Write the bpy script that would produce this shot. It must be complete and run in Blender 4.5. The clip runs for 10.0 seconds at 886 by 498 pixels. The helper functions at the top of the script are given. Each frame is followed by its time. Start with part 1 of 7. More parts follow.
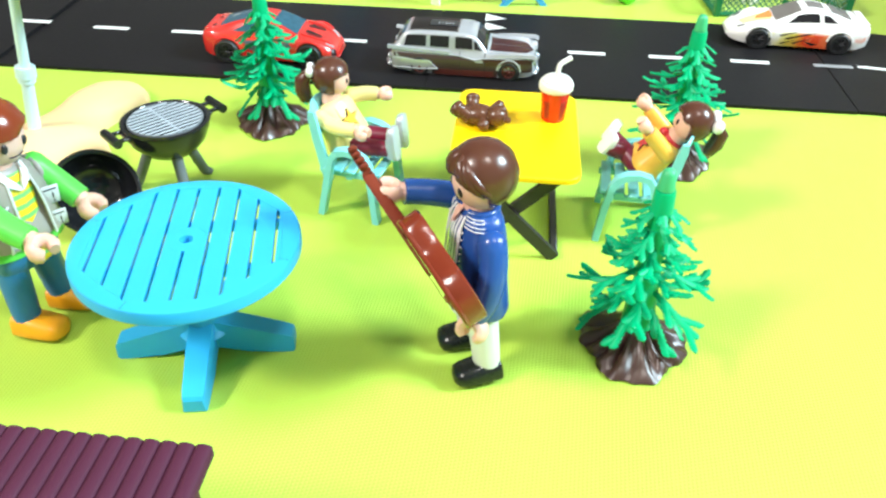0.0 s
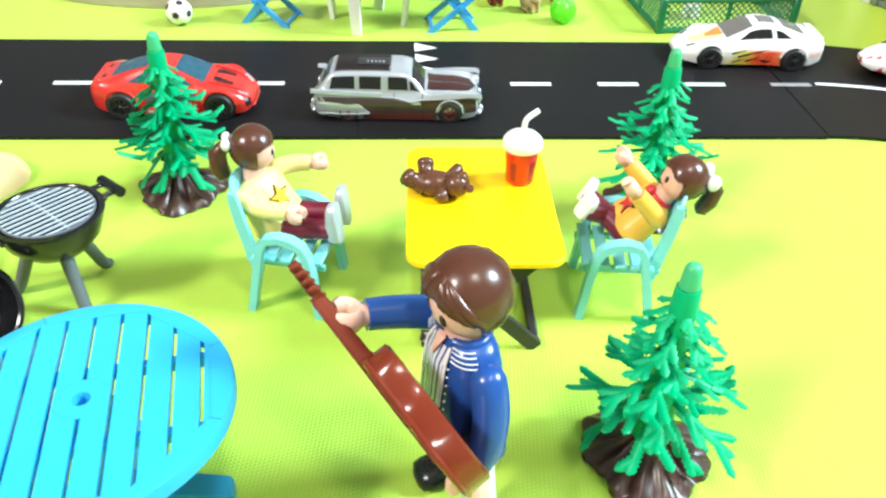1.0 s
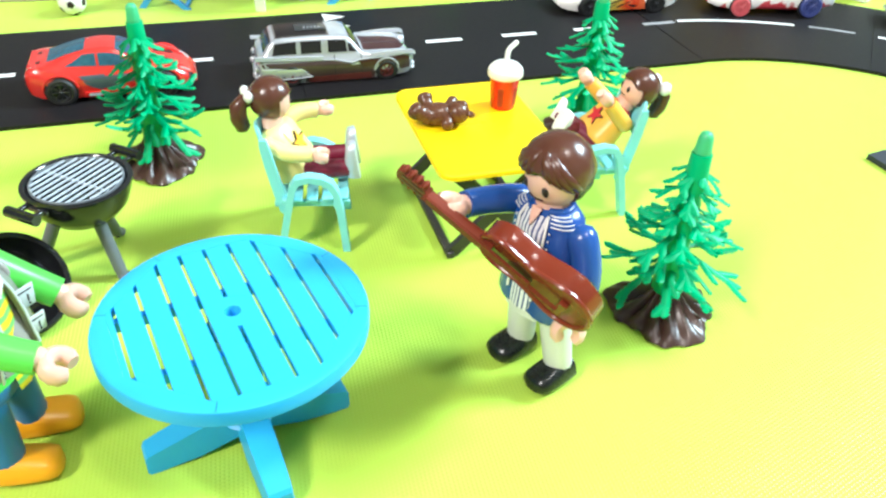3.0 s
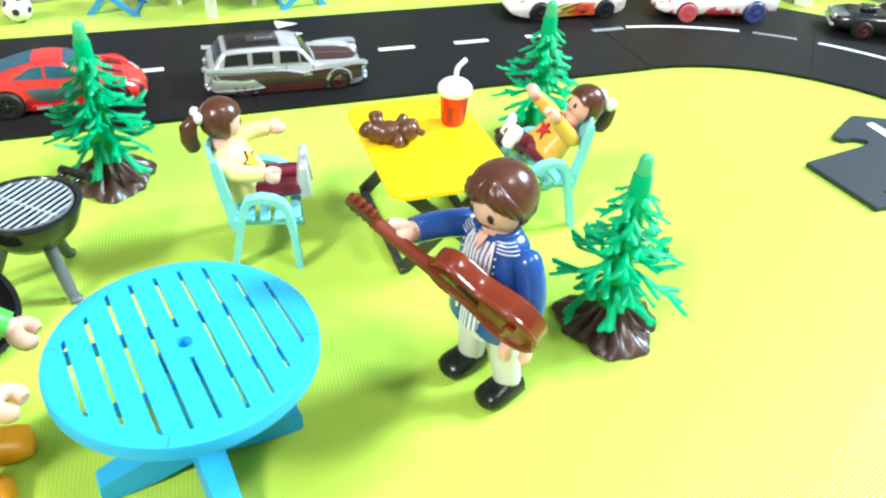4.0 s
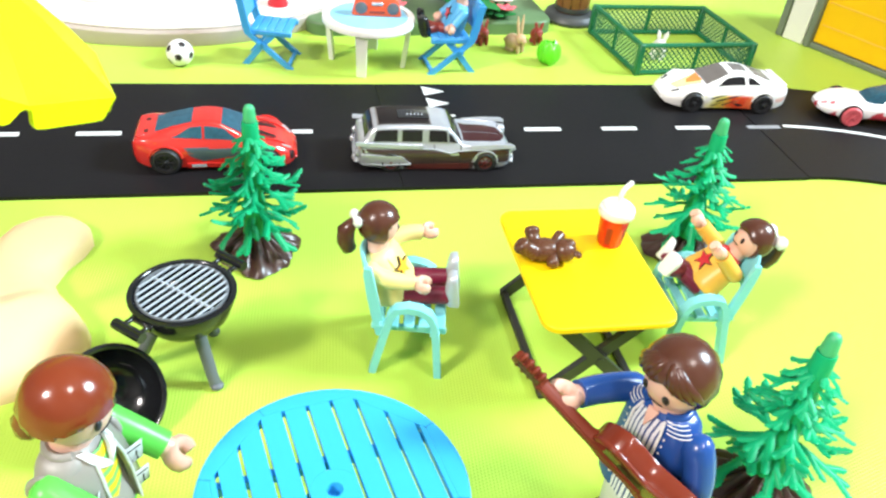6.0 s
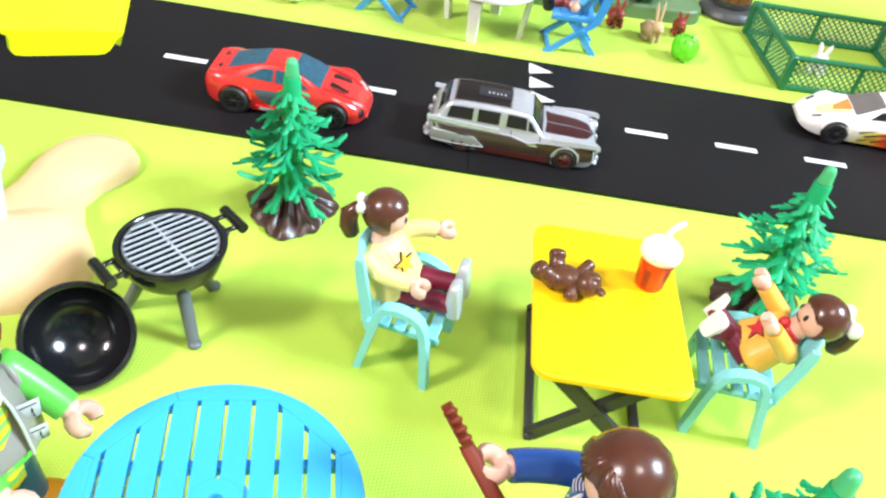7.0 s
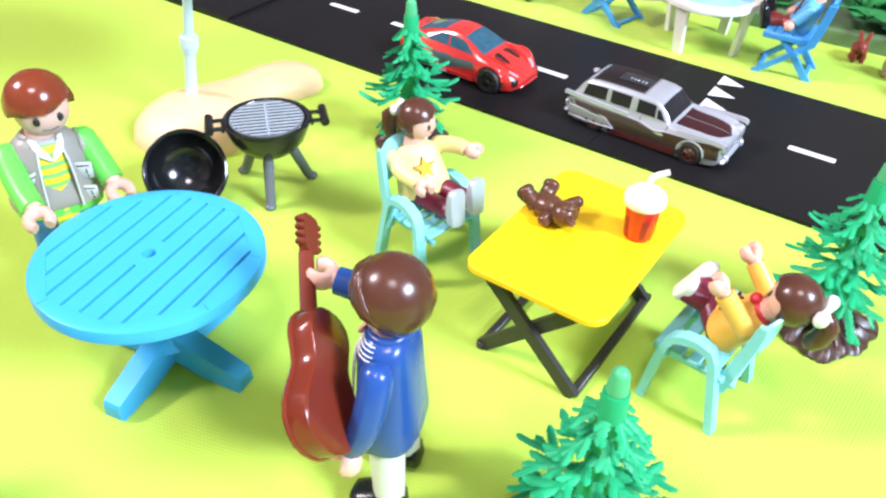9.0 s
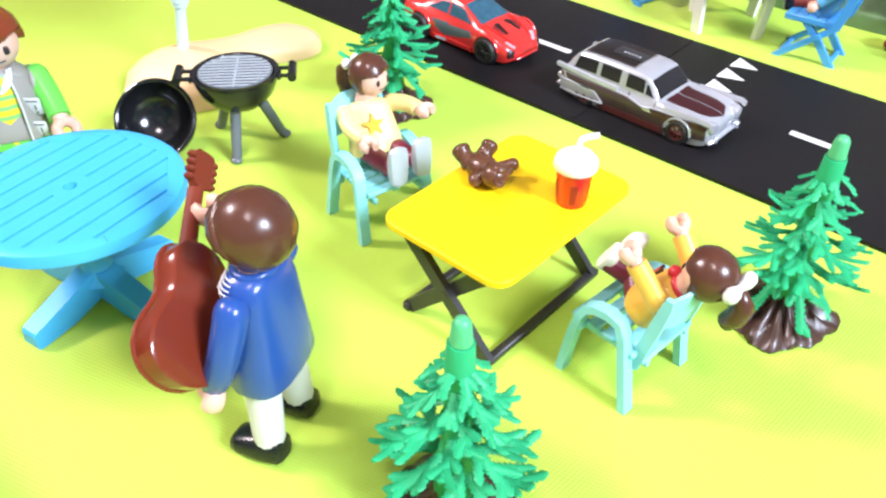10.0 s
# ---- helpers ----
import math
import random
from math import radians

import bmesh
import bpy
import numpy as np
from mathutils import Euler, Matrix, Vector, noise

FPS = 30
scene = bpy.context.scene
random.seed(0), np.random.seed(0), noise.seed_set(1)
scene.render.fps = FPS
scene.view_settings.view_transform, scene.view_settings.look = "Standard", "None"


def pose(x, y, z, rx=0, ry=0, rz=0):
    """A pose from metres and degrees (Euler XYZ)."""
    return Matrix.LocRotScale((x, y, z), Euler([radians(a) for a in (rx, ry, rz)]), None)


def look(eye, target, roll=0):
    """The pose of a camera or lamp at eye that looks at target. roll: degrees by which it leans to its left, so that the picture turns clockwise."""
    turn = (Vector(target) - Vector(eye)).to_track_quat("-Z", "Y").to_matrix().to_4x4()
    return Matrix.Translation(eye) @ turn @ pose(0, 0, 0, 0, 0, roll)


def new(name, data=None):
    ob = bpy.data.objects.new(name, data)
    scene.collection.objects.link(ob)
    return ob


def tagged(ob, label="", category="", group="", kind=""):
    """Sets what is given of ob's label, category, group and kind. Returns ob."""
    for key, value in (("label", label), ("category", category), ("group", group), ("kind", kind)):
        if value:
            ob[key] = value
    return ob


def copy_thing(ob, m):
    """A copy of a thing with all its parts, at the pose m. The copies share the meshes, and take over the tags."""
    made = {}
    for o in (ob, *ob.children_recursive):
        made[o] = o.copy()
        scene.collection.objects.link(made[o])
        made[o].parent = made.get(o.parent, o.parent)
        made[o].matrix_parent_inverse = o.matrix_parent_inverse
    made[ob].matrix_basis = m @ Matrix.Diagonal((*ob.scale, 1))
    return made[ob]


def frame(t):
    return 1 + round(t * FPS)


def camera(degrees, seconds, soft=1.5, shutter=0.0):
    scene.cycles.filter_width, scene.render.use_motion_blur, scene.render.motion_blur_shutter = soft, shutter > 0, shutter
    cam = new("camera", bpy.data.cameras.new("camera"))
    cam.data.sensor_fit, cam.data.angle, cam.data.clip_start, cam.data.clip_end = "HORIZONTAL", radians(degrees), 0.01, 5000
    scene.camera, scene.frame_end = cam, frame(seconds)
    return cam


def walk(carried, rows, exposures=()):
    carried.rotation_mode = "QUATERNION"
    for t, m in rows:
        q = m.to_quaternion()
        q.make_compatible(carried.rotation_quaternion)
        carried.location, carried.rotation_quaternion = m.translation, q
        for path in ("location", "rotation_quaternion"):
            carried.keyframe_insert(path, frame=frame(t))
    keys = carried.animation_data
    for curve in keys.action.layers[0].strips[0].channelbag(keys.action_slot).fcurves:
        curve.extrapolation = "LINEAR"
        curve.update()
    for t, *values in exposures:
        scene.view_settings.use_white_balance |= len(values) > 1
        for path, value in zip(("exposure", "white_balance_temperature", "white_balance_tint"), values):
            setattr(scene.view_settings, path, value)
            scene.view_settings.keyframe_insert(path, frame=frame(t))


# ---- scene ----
U = 0.0104  # metres in one unit of the plan (about one centimetre)
cam = camera(58.3, 10.0, soft=2.4)
PATH = [
    (0, (-0.106, 0.629, 15.818), (-0.099, 2.235, 14.625), 1.4),
    (0.5, (0.431, 2.979, 15.547), (0.521, 4.593, 14.369), 1.0),
    (0.8, (-0.419, 4.616, 15.376), (-0.249, 6.222, 14.196), 1.3),
    (1, (-1.097, 5.632, 15.347), (-0.889, 7.231, 14.164), 1.4),
    (1.3, (-1.357, 6.152, 14.983), (-1.111, 7.737, 13.789), 1.7),
    (1.5, (-1.531, 5.726, 14.307), (-1.248, 7.309, 13.117), 1.7),
    (1.8, (-2.731, 5.326, 14.083), (-2.404, 6.890, 12.880), 2.0),
    (2, (-3.801, 4.461, 14.037), (-3.447, 6.022, 12.838), 1.6),
    (2.5, (-5.35, 3.481, 14.276), (-4.851, 5.008, 13.085), 1.5),
    (2.7, (-6.73, 3.57, 14.67), (-6.164, 5.079, 13.486), 2.0),
    (3.8, (-8.2, 3.43, 15.44), (-7.475, 4.86, 14.244), 4.1),
    (4, (-7.336, 3.582, 15.983), (-6.61, 5.009, 14.785), 4.1),
    (4.5, (-7.682, 2.218, 18.692), (-6.954, 3.65, 17.501), 4.3),
    (4.8, (-8.445, 1.915, 18.05), (-7.726, 3.355, 16.863), 4.4),
    (5, (-8.288, 2.102, 17.943), (-7.577, 3.547, 16.757), 4.1),
    (5.3, (-8.934, 2.671, 18.289), (-8.245, 4.130, 17.107), 3.8),
    (5.5, (-9.399, 3.871, 18.607), (-8.749, 5.352, 17.431), 4.1),
    (5.8, (-8.950, 5.696, 18.171), (-8.371, 7.208, 16.998), 5.3),
    (6, (-8.382, 6.658, 17.894), (-7.855, 8.184, 16.713), 6.4),
    (6.2, (-8.382, 7.536, 17.336), (-7.907, 9.07, 16.143), 7.7),
    (7.3, (-1.745, 9.286, 18.215), (-1.766, 10.767, 16.871), 8.1),
    (7.5, (-0.504, 9.961, 18.342), (-0.647, 11.427, 16.989), 6.1),
    (7.8, (1.908, 10.885, 18.664), (1.625, 12.378, 17.363), 3.8),
    (8, (2.372, 10.556, 18.808), (2.009, 12.068, 17.55), 2.6),
    (8.2, (2.664, 9.677, 18.441), (2.233, 11.197, 17.214), 2.5),
    (8.5, (4.6, 8.29, 18.015), (4.047, 9.778, 16.798), 2.4),
    (8.8, (6.208, 7.305, 17.187), (5.531, 8.721, 15.948), 2.4),
    (9, (7.381, 6.93, 16.642), (6.631, 8.305, 15.397), 2.2),
    (9.3, (8.716, 7.267, 16.409), (7.889, 8.588, 15.155), 2.0),
    (9.5, (9.447, 7.938, 16.203), (8.572, 9.228, 14.95), 1.3),
    (10, (11.14, 9.134, 15.605), (10.222, 10.388, 14.346), 1.3),
]
walk(cam, [(t, look(Vector(eye) * U, Vector(target) * U, roll)) for t, eye, target, roll in PATH],
     exposures=[(0, .01, 6350, 10), (4.5, .09, 6150, 11), (6.0, .01, 6420, 15), (7.5, -.03, 6420, 24), (8.5, -.06, 6450, 26), (9.0, -.06, 6180, 30), (9.5, -.05, 6200, 31), (10, -.03, 6400, 31)])

# ---- light: a room with two ceiling lamps and a window ----
world = bpy.data.worlds.new("room_light")
scene.world = world
world.use_nodes = True
wn = world.node_tree.nodes
wn["Background"].inputs["Color"].default_value = (1.0, 0.97, 0.92, 1)
wn["Background"].inputs["Strength"].default_value = 0.25


def lamp(name, place, aim, size, watts, colour):
    data = bpy.data.lights.new(name, "AREA")
    data.shape, data.size, data.energy, data.color = "DISK", size, watts, colour
    ob = new(name, data)
    ob.matrix_world = look(Vector(place) * U, Vector(aim) * U)
    return ob


lamp("ceiling_lamp", (-194, -78, 211), (0, 28, 0), 0.54, 98.0, (1.0, 0.95, 0.88))
lamp("ceiling_lamp", (44, -65, 219), (0, 28, 0), 0.38, 25.0, (1.0, 0.95, 0.88))
lamp("window_light", (208, 7, 162), (2, 24, 0), 0.8, 166.0, (0.70, 0.92, 1.0))


# ---- geometry toolkit: plan units, faces with material slots ----
class Geo:
    def __init__(self):
        self.v, self.f, self.mi, self.m = [], [], [], 0

    def add(self, verts, faces, M=None):
        o = len(self.v)
        self.v += [(M @ Vector(p)) if M is not None else Vector(p) for p in verts]
        self.f += [tuple(i + o for i in q) for q in faces]
        self.mi += [self.m] * len(faces)
        return self

    def box(self, c, s, ch=0.0, M=None):
        """Box with chamfered edges, centre c, size s."""
        hx, hy, hz = s[0] / 2, s[1] / 2, s[2] / 2
        ch = min(ch, hx * .9, hy * .9, hz * .9)
        T = Matrix.Translation(c)
        T = M @ T if M is not None else T
        if ch <= 0:
            vs = [(x, y, z) for x in (-hx, hx) for y in (-hy, hy) for z in (-hz, hz)]
            return self.add(vs, [(0, 1, 3, 2), (4, 6, 7, 5), (0, 4, 5, 1), (2, 3, 7, 6), (0, 2, 6, 4), (1, 5, 7, 3)], T)
        vs, key = [], {}
        for i, sx in enumerate((-1, 1)):
            for j, sy in enumerate((-1, 1)):
                for k, sz in enumerate((-1, 1)):
                    for a in range(3):
                        d = [hx - ch, hy - ch, hz - ch]
                        d[a] = (hx, hy, hz)[a]
                        key[(i, j, k, a)] = len(vs)
                        vs.append((sx * d[0], sy * d[1], sz * d[2]))
        K = lambda i, j, k, a: key[(i, j, k, a)]
        fs = []
        for s in (0, 1):
            q = [K(s, 0, 0, 0), K(s, 1, 0, 0), K(s, 1, 1, 0), K(s, 0, 1, 0)]
            fs.append(tuple(q if s else q[::-1]))
            q = [K(0, s, 0, 1), K(0, s, 1, 1), K(1, s, 1, 1), K(1, s, 0, 1)]
            fs.append(tuple(q if s else q[::-1]))
            q = [K(0, 0, s, 2), K(1, 0, s, 2), K(1, 1, s, 2), K(0, 1, s, 2)]
            fs.append(tuple(q if s else q[::-1]))
        for a in (0, 1):
            for b in (0, 1):
                fs.append((K(0, a, b, 1), K(1, a, b, 1), K(1, a, b, 2), K(0, a, b, 2)))
                fs.append((K(a, 0, b, 0), K(a, 1, b, 0), K(a, 1, b, 2), K(a, 0, b, 2)))
                fs.append((K(a, b, 0, 0), K(a, b, 1, 0), K(a, b, 1, 1), K(a, b, 0, 1)))
        for i in (0, 1):
            for j in (0, 1):
                for k in (0, 1):
                    fs.append((K(i, j, k, 0), K(i, j, k, 1), K(i, j, k, 2)))
        return self.add(vs, fs, T)

    def loft(self, rings, caps=True, closed=False):
        n = len(rings[0])
        vs = [p for r in rings for p in r]
        fs = []
        last = len(rings) if closed else len(rings) - 1
        for a in range(last):
            b = (a + 1) % len(rings)
            for i in range(n):
                j = (i + 1) % n
                fs.append((a * n + i, a * n + j, b * n + j, b * n + i))
        if caps and not closed:
            fs.append(tuple(range(n))[::-1])
            fs.append(tuple((len(rings) - 1) * n + i for i in range(n)))
        return self.add(vs, fs)

    def tube(self, pts, radii, n=10, flat=1.0, up=None, caps=True, closed=False):
        """Round rod along pts; flat squashes it along 'up'."""
        pts = [Vector(p) for p in pts]
        if not hasattr(radii, "__len__"):
            radii = [radii] * len(pts)
        rings, ref = [], Vector(up) if up is not None else None
        for i, p in enumerate(pts):
            if closed:
                d = pts[(i + 1) % len(pts)] - pts[i - 1]
            else:
                d = pts[min(i + 1, len(pts) - 1)] - pts[max(i - 1, 0)]
            d.normalize()
            if ref is None:
                ref = Vector((0, 0, 1)) if abs(d.z) < .9 else Vector((1, 0, 0))
            s = d.cross(ref)
            s.normalize()
            u = s.cross(d)
            if up is None:
                ref = u
            rings.append([p + (s * math.cos(6.28318 * k / n) + u * math.sin(6.28318 * k / n) * flat) * radii[i] for k in range(n)])
        return self.loft(rings, caps, closed)

    def lathe(self, prof, n=24, M=None):
        vs, fs, rows = [], [], []
        for r, z in prof:
            if r < 1e-6:
                rows.append([len(vs)])
                vs.append((0, 0, z))
            else:
                rows.append(list(range(len(vs), len(vs) + n)))
                vs += [(r * math.cos(6.28318531 * k / n), r * math.sin(6.28318531 * k / n), z) for k in range(n)]
        for a, b in zip(rows, rows[1:]):
            for i in range(n):
                j = (i + 1) % n
                if len(a) == 1 and len(b) > 1:
                    fs.append((a[0], b[j], b[i]))
                elif len(b) == 1 and len(a) > 1:
                    fs.append((a[i], a[j], b[0]))
                elif len(a) > 1:
                    fs.append((a[i], a[j], b[j], b[i]))
        return self.add(vs, fs, M)

    def ball(self, c, r, n=18, m=12, M=None):
        r = r if hasattr(r, "__len__") else (r, r, r)
        T = Matrix.Translation(c) @ (M if M is not None else Matrix()) @ Matrix.Diagonal((*r, 1))
        return self.lathe([(math.sin(math.pi * k / m) if 0 < k < m else 0, -math.cos(math.pi * k / m)) for k in range(m + 1)], n, T)

    def prism(self, poly, z0, z1, M=None, inset=0.0):
        """Flat outline pulled up from z0 to z1; inset rounds the upper edge of a convex outline."""
        n = len(poly)
        cx, cy = sum(p[0] for p in poly) / n, sum(p[1] for p in poly) / n
        rows = [[(x, y, z0) for x, y in poly]]
        if inset:
            rows.append([(x, y, z1 - inset) for x, y in poly])
            for a in (30, 60, 90):
                k = inset * (1 - math.cos(radians(a)))
                ring = []
                for x, y in poly:
                    d = math.hypot(x - cx, y - cy) or 1
                    ring.append((x - (x - cx) / d * k, y - (y - cy) / d * k, z1 - inset + inset * math.sin(radians(a))))
                rows.append(ring)
        else:
            rows.append([(x, y, z1) for x, y in poly])
        if M is not None:
            rows = [[M @ Vector(p) for p in r] for r in rows]
        return self.loft(rows)


def rot(ax, deg):
    return Matrix.Rotation(radians(deg), 4, ax)


def shift(x, y, z=0.0):
    return Matrix.Translation((x, y, z))


def roundrect(hx, hy, r, n=5):
    out = []
    for cx, cy, a0 in ((hx - r, hy - r, 0), (-hx + r, hy - r, 90), (-hx + r, -hy + r, 180), (hx - r, -hy + r, 270)):
        for k in range(n + 1):
            a = radians(a0 + 90 * k / n)
            out.append((cx + r * math.cos(a), cy + r * math.sin(a)))
    return out


def mesh_of(geo, mats, name, sharp=38):
    me = bpy.data.meshes.new(name)
    me.from_pydata([tuple(p * U) for p in geo.v], [], geo.f)
    for m in mats if isinstance(mats, (list, tuple)) else [mats]:
        me.materials.append(m)
    bm = bmesh.new()
    bm.from_mesh(me)
    bm.faces.ensure_lookup_table()
    for f, k in zip(bm.faces, geo.mi):
        f.material_index, f.smooth = k, True
    bmesh.ops.recalc_face_normals(bm, faces=bm.faces)
    bm.to_mesh(me)
    bm.free()
    me.set_sharp_from_angle(angle=radians(sharp))
    return me


def part(name, geo, mats, parent=None, label="", M=None, sharp=38):
    """One mesh object, under a thing or part, or on its own."""
    ob = new(name, mesh_of(geo, mats, name, sharp) if isinstance(geo, Geo) else geo)
    if M is not None:
        T = M.copy()
        T.translation *= U
        ob.matrix_basis = T
    if parent is not None:
        ob.parent = parent
    if label:
        ob["label"] = label
    return ob


def thing(name, x, y, z, yaw, label, category, group=""):
    ob = new(name)
    ob.empty_display_size = 0.01
    ob.matrix_basis = pose(x * U, y * U, z * U, 0, 0, yaw)
    return tagged(ob, label, category, group)


def at(x, y, z=0.0, yaw=0.0):
    return Matrix.Translation((x * U, y * U, z * U)) @ rot("Z", yaw)


# ---- materials ----
def plastic(name, col, rough=0.34, vary=0.07, bump=0.06, metal=0.0, scale=260.0, coat=0.0, sss=0.0, spec=0.5):
    """Moulded plastic: faint uneven tint, scuffed gloss and a fine moulding grain."""
    m = bpy.data.materials.new(name)
    m.use_nodes = True
    n, l = m.node_tree.nodes, m.node_tree.links
    b = n["Principled BSDF"]
    tc = n.new("ShaderNodeTexCoord")
    big, fine = n.new("ShaderNodeTexNoise"), n.new("ShaderNodeTexNoise")
    big.inputs["Scale"].default_value, fine.inputs["Scale"].default_value = scale * .3, scale * 9
    big.inputs["Detail"].default_value = fine.inputs["Detail"].default_value = 3
    l.new(tc.outputs["Object"], big.inputs["Vector"])
    l.new(tc.outputs["Object"], fine.inputs["Vector"])
    mix = n.new("ShaderNodeMix")
    mix.data_type = "RGBA"
    mix.inputs["A"].default_value = (*[c * (1 - vary) for c in col], 1)
    mix.inputs["B"].default_value = (*[min(1, c * (1 + vary)) for c in col], 1)
    l.new(big.outputs["Fac"], mix.inputs["Factor"])
    l.new(mix.outputs["Result"], b.inputs["Base Color"])
    mr = n.new("ShaderNodeMapRange")
    mr.inputs["To Min"].default_value, mr.inputs["To Max"].default_value = max(.03, rough - .03), rough + .03
    l.new(fine.outputs["Fac"], mr.inputs["Value"])
    l.new(mr.outputs["Result"], b.inputs["Roughness"])
    bp = n.new("ShaderNodeBump")
    bp.inputs["Strength"].default_value, bp.inputs["Distance"].default_value = bump * .1, 0.0002
    l.new(fine.outputs["Fac"], bp.inputs["Height"])
    l.new(bp.outputs["Normal"], b.inputs["Normal"])
    b.inputs["Metallic"].default_value = metal
    b.inputs["Specular IOR Level"].default_value = spec
    b.inputs["Coat Weight"].default_value = coat
    b.inputs["Coat Roughness"].default_value = 0.08
    if sss:
        b.inputs["Subsurface Weight"].default_value = sss
        b.inputs["Subsurface Radius"].default_value = (1, .6, .4)
        b.inputs["Subsurface Scale"].default_value = 0.002
    return m


def mat_ground():
    """Lime play mat of coated cloth with a fine woven relief and faint blotches."""
    m = plastic("lime_mat", (0.435, 0.64, 0.078), 0.36, 0.05, 0.0, scale=30, spec=.36)
    n, l = m.node_tree.nodes, m.node_tree.links
    b = n["Principled BSDF"]
    tc = n.new("ShaderNodeTexCoord")
    w1, w2 = n.new("ShaderNodeTexWave"), n.new("ShaderNodeTexWave")
    for w, ang in ((w1, 9), (w2, 78)):
        mp = n.new("ShaderNodeMapping")
        mp.inputs["Rotation"].default_value = (0, 0, radians(ang))
        l.new(tc.outputs["Object"], mp.inputs["Vector"])
        l.new(mp.outputs["Vector"], w.inputs["Vector"])
        w.inputs["Scale"].default_value = 300.0
        w.inputs["Distortion"].default_value = 0.6
    mul = n.new("ShaderNodeMath")
    mul.operation = "MULTIPLY"
    l.new(w1.outputs["Fac"], mul.inputs[0])
    thr = n.new("ShaderNodeMapRange")
    thr.inputs["To Min"].default_value = 0.2
    l.new(w2.outputs["Fac"], thr.inputs["Value"])
    l.new(thr.outputs["Result"], mul.inputs[1])
    bp = n.new("ShaderNodeBump")
    bp.inputs["Strength"].default_value, bp.inputs["Distance"].default_value = 0.36, 0.0003
    l.new(mul.outputs["Value"], bp.inputs["Height"])
    # slow waves of cloth that does not lie quite flat
    wv, b2 = n.new("ShaderNodeTexNoise"), n.new("ShaderNodeBump")
    wv.inputs["Scale"].default_value, wv.inputs["Detail"].default_value = 16.0, 2.0
    l.new(tc.outputs["Object"], wv.inputs["Vector"])
    b2.inputs["Strength"].default_value, b2.inputs["Distance"].default_value = 0.3, 0.004
    l.new(wv.outputs["Fac"], b2.inputs["Height"])
    l.new(bp.outputs["Normal"], b2.inputs["Normal"])
    l.new(b2.outputs["Normal"], b.inputs["Normal"])
    return m


def flame_paint():
    """White enamel with a printed flame of yellow, orange and red along flank and bonnet."""
    m = plastic("flame_paint", (0.82, 0.80, 0.78), 0.22, 0.03, coat=.5)
    n, l = m.node_tree.nodes, m.node_tree.links
    b = n["Principled BSDF"]
    tc, sep, nz = n.new("ShaderNodeTexCoord"), n.new("ShaderNodeSeparateXYZ"), n.new("ShaderNodeTexNoise")
    nz.inputs["Scale"].default_value, nz.inputs["Detail"].default_value = 130, 3
    l.new(tc.outputs["Object"], sep.inputs["Vector"])
    l.new(tc.outputs["Object"], nz.inputs["Vector"])
    mr = n.new("ShaderNodeMapRange")
    mr.inputs["From Min"].default_value, mr.inputs["From Max"].default_value = 2.1 * U, -1.7 * U
    l.new(sep.outputs["X"], mr.inputs["Value"])
    ad = n.new("ShaderNodeMath")
    ad.operation = "MULTIPLY_ADD"
    ad.inputs[1].default_value, ad.inputs[2].default_value = 0.7, -0.35
    l.new(nz.outputs["Fac"], ad.inputs[0])
    sm = n.new("ShaderNodeMath")
    l.new(mr.outputs["Result"], sm.inputs[0])
    l.new(ad.outputs["Value"], sm.inputs[1])
    cr = n.new("ShaderNodeValToRGB")
    e = cr.color_ramp.elements
    e[0].position, e[0].color = 0.15, (0.82, 0.80, 0.78, 1)
    e[1].position, e[1].color = 1.0, (0.82, 0.80, 0.78, 1)
    for p, c in ((0.25, (0.78, 0.74, 0.35, 1)), (0.46, (0.62, 0.52, 0.08, 1)), (0.58, (0.82, 0.28, 0.04, 1)), (0.72, (0.78, 0.06, 0.02, 1)), (0.88, (0.85, 0.2, 0.07, 1))):
        q = e.new(p)
        q.color = c
    l.new(sm.outputs["Value"], cr.inputs["Fac"])
    # the print ends below the window line
    top = n.new("ShaderNodeMapRange")
    top.inputs["From Min"].default_value, top.inputs["From Max"].default_value = 1.02 * U, 1.16 * U
    l.new(sep.outputs["Z"], top.inputs["Value"])
    mx = n.new("ShaderNodeMix")
    mx.data_type = "RGBA"
    mx.inputs["B"].default_value = (0.82, 0.80, 0.78, 1)
    l.new(top.outputs["Result"], mx.inputs["Factor"])
    l.new(cr.outputs["Color"], mx.inputs["A"])
    l.new(mx.outputs["Result"], b.inputs["Base Color"])
    return m


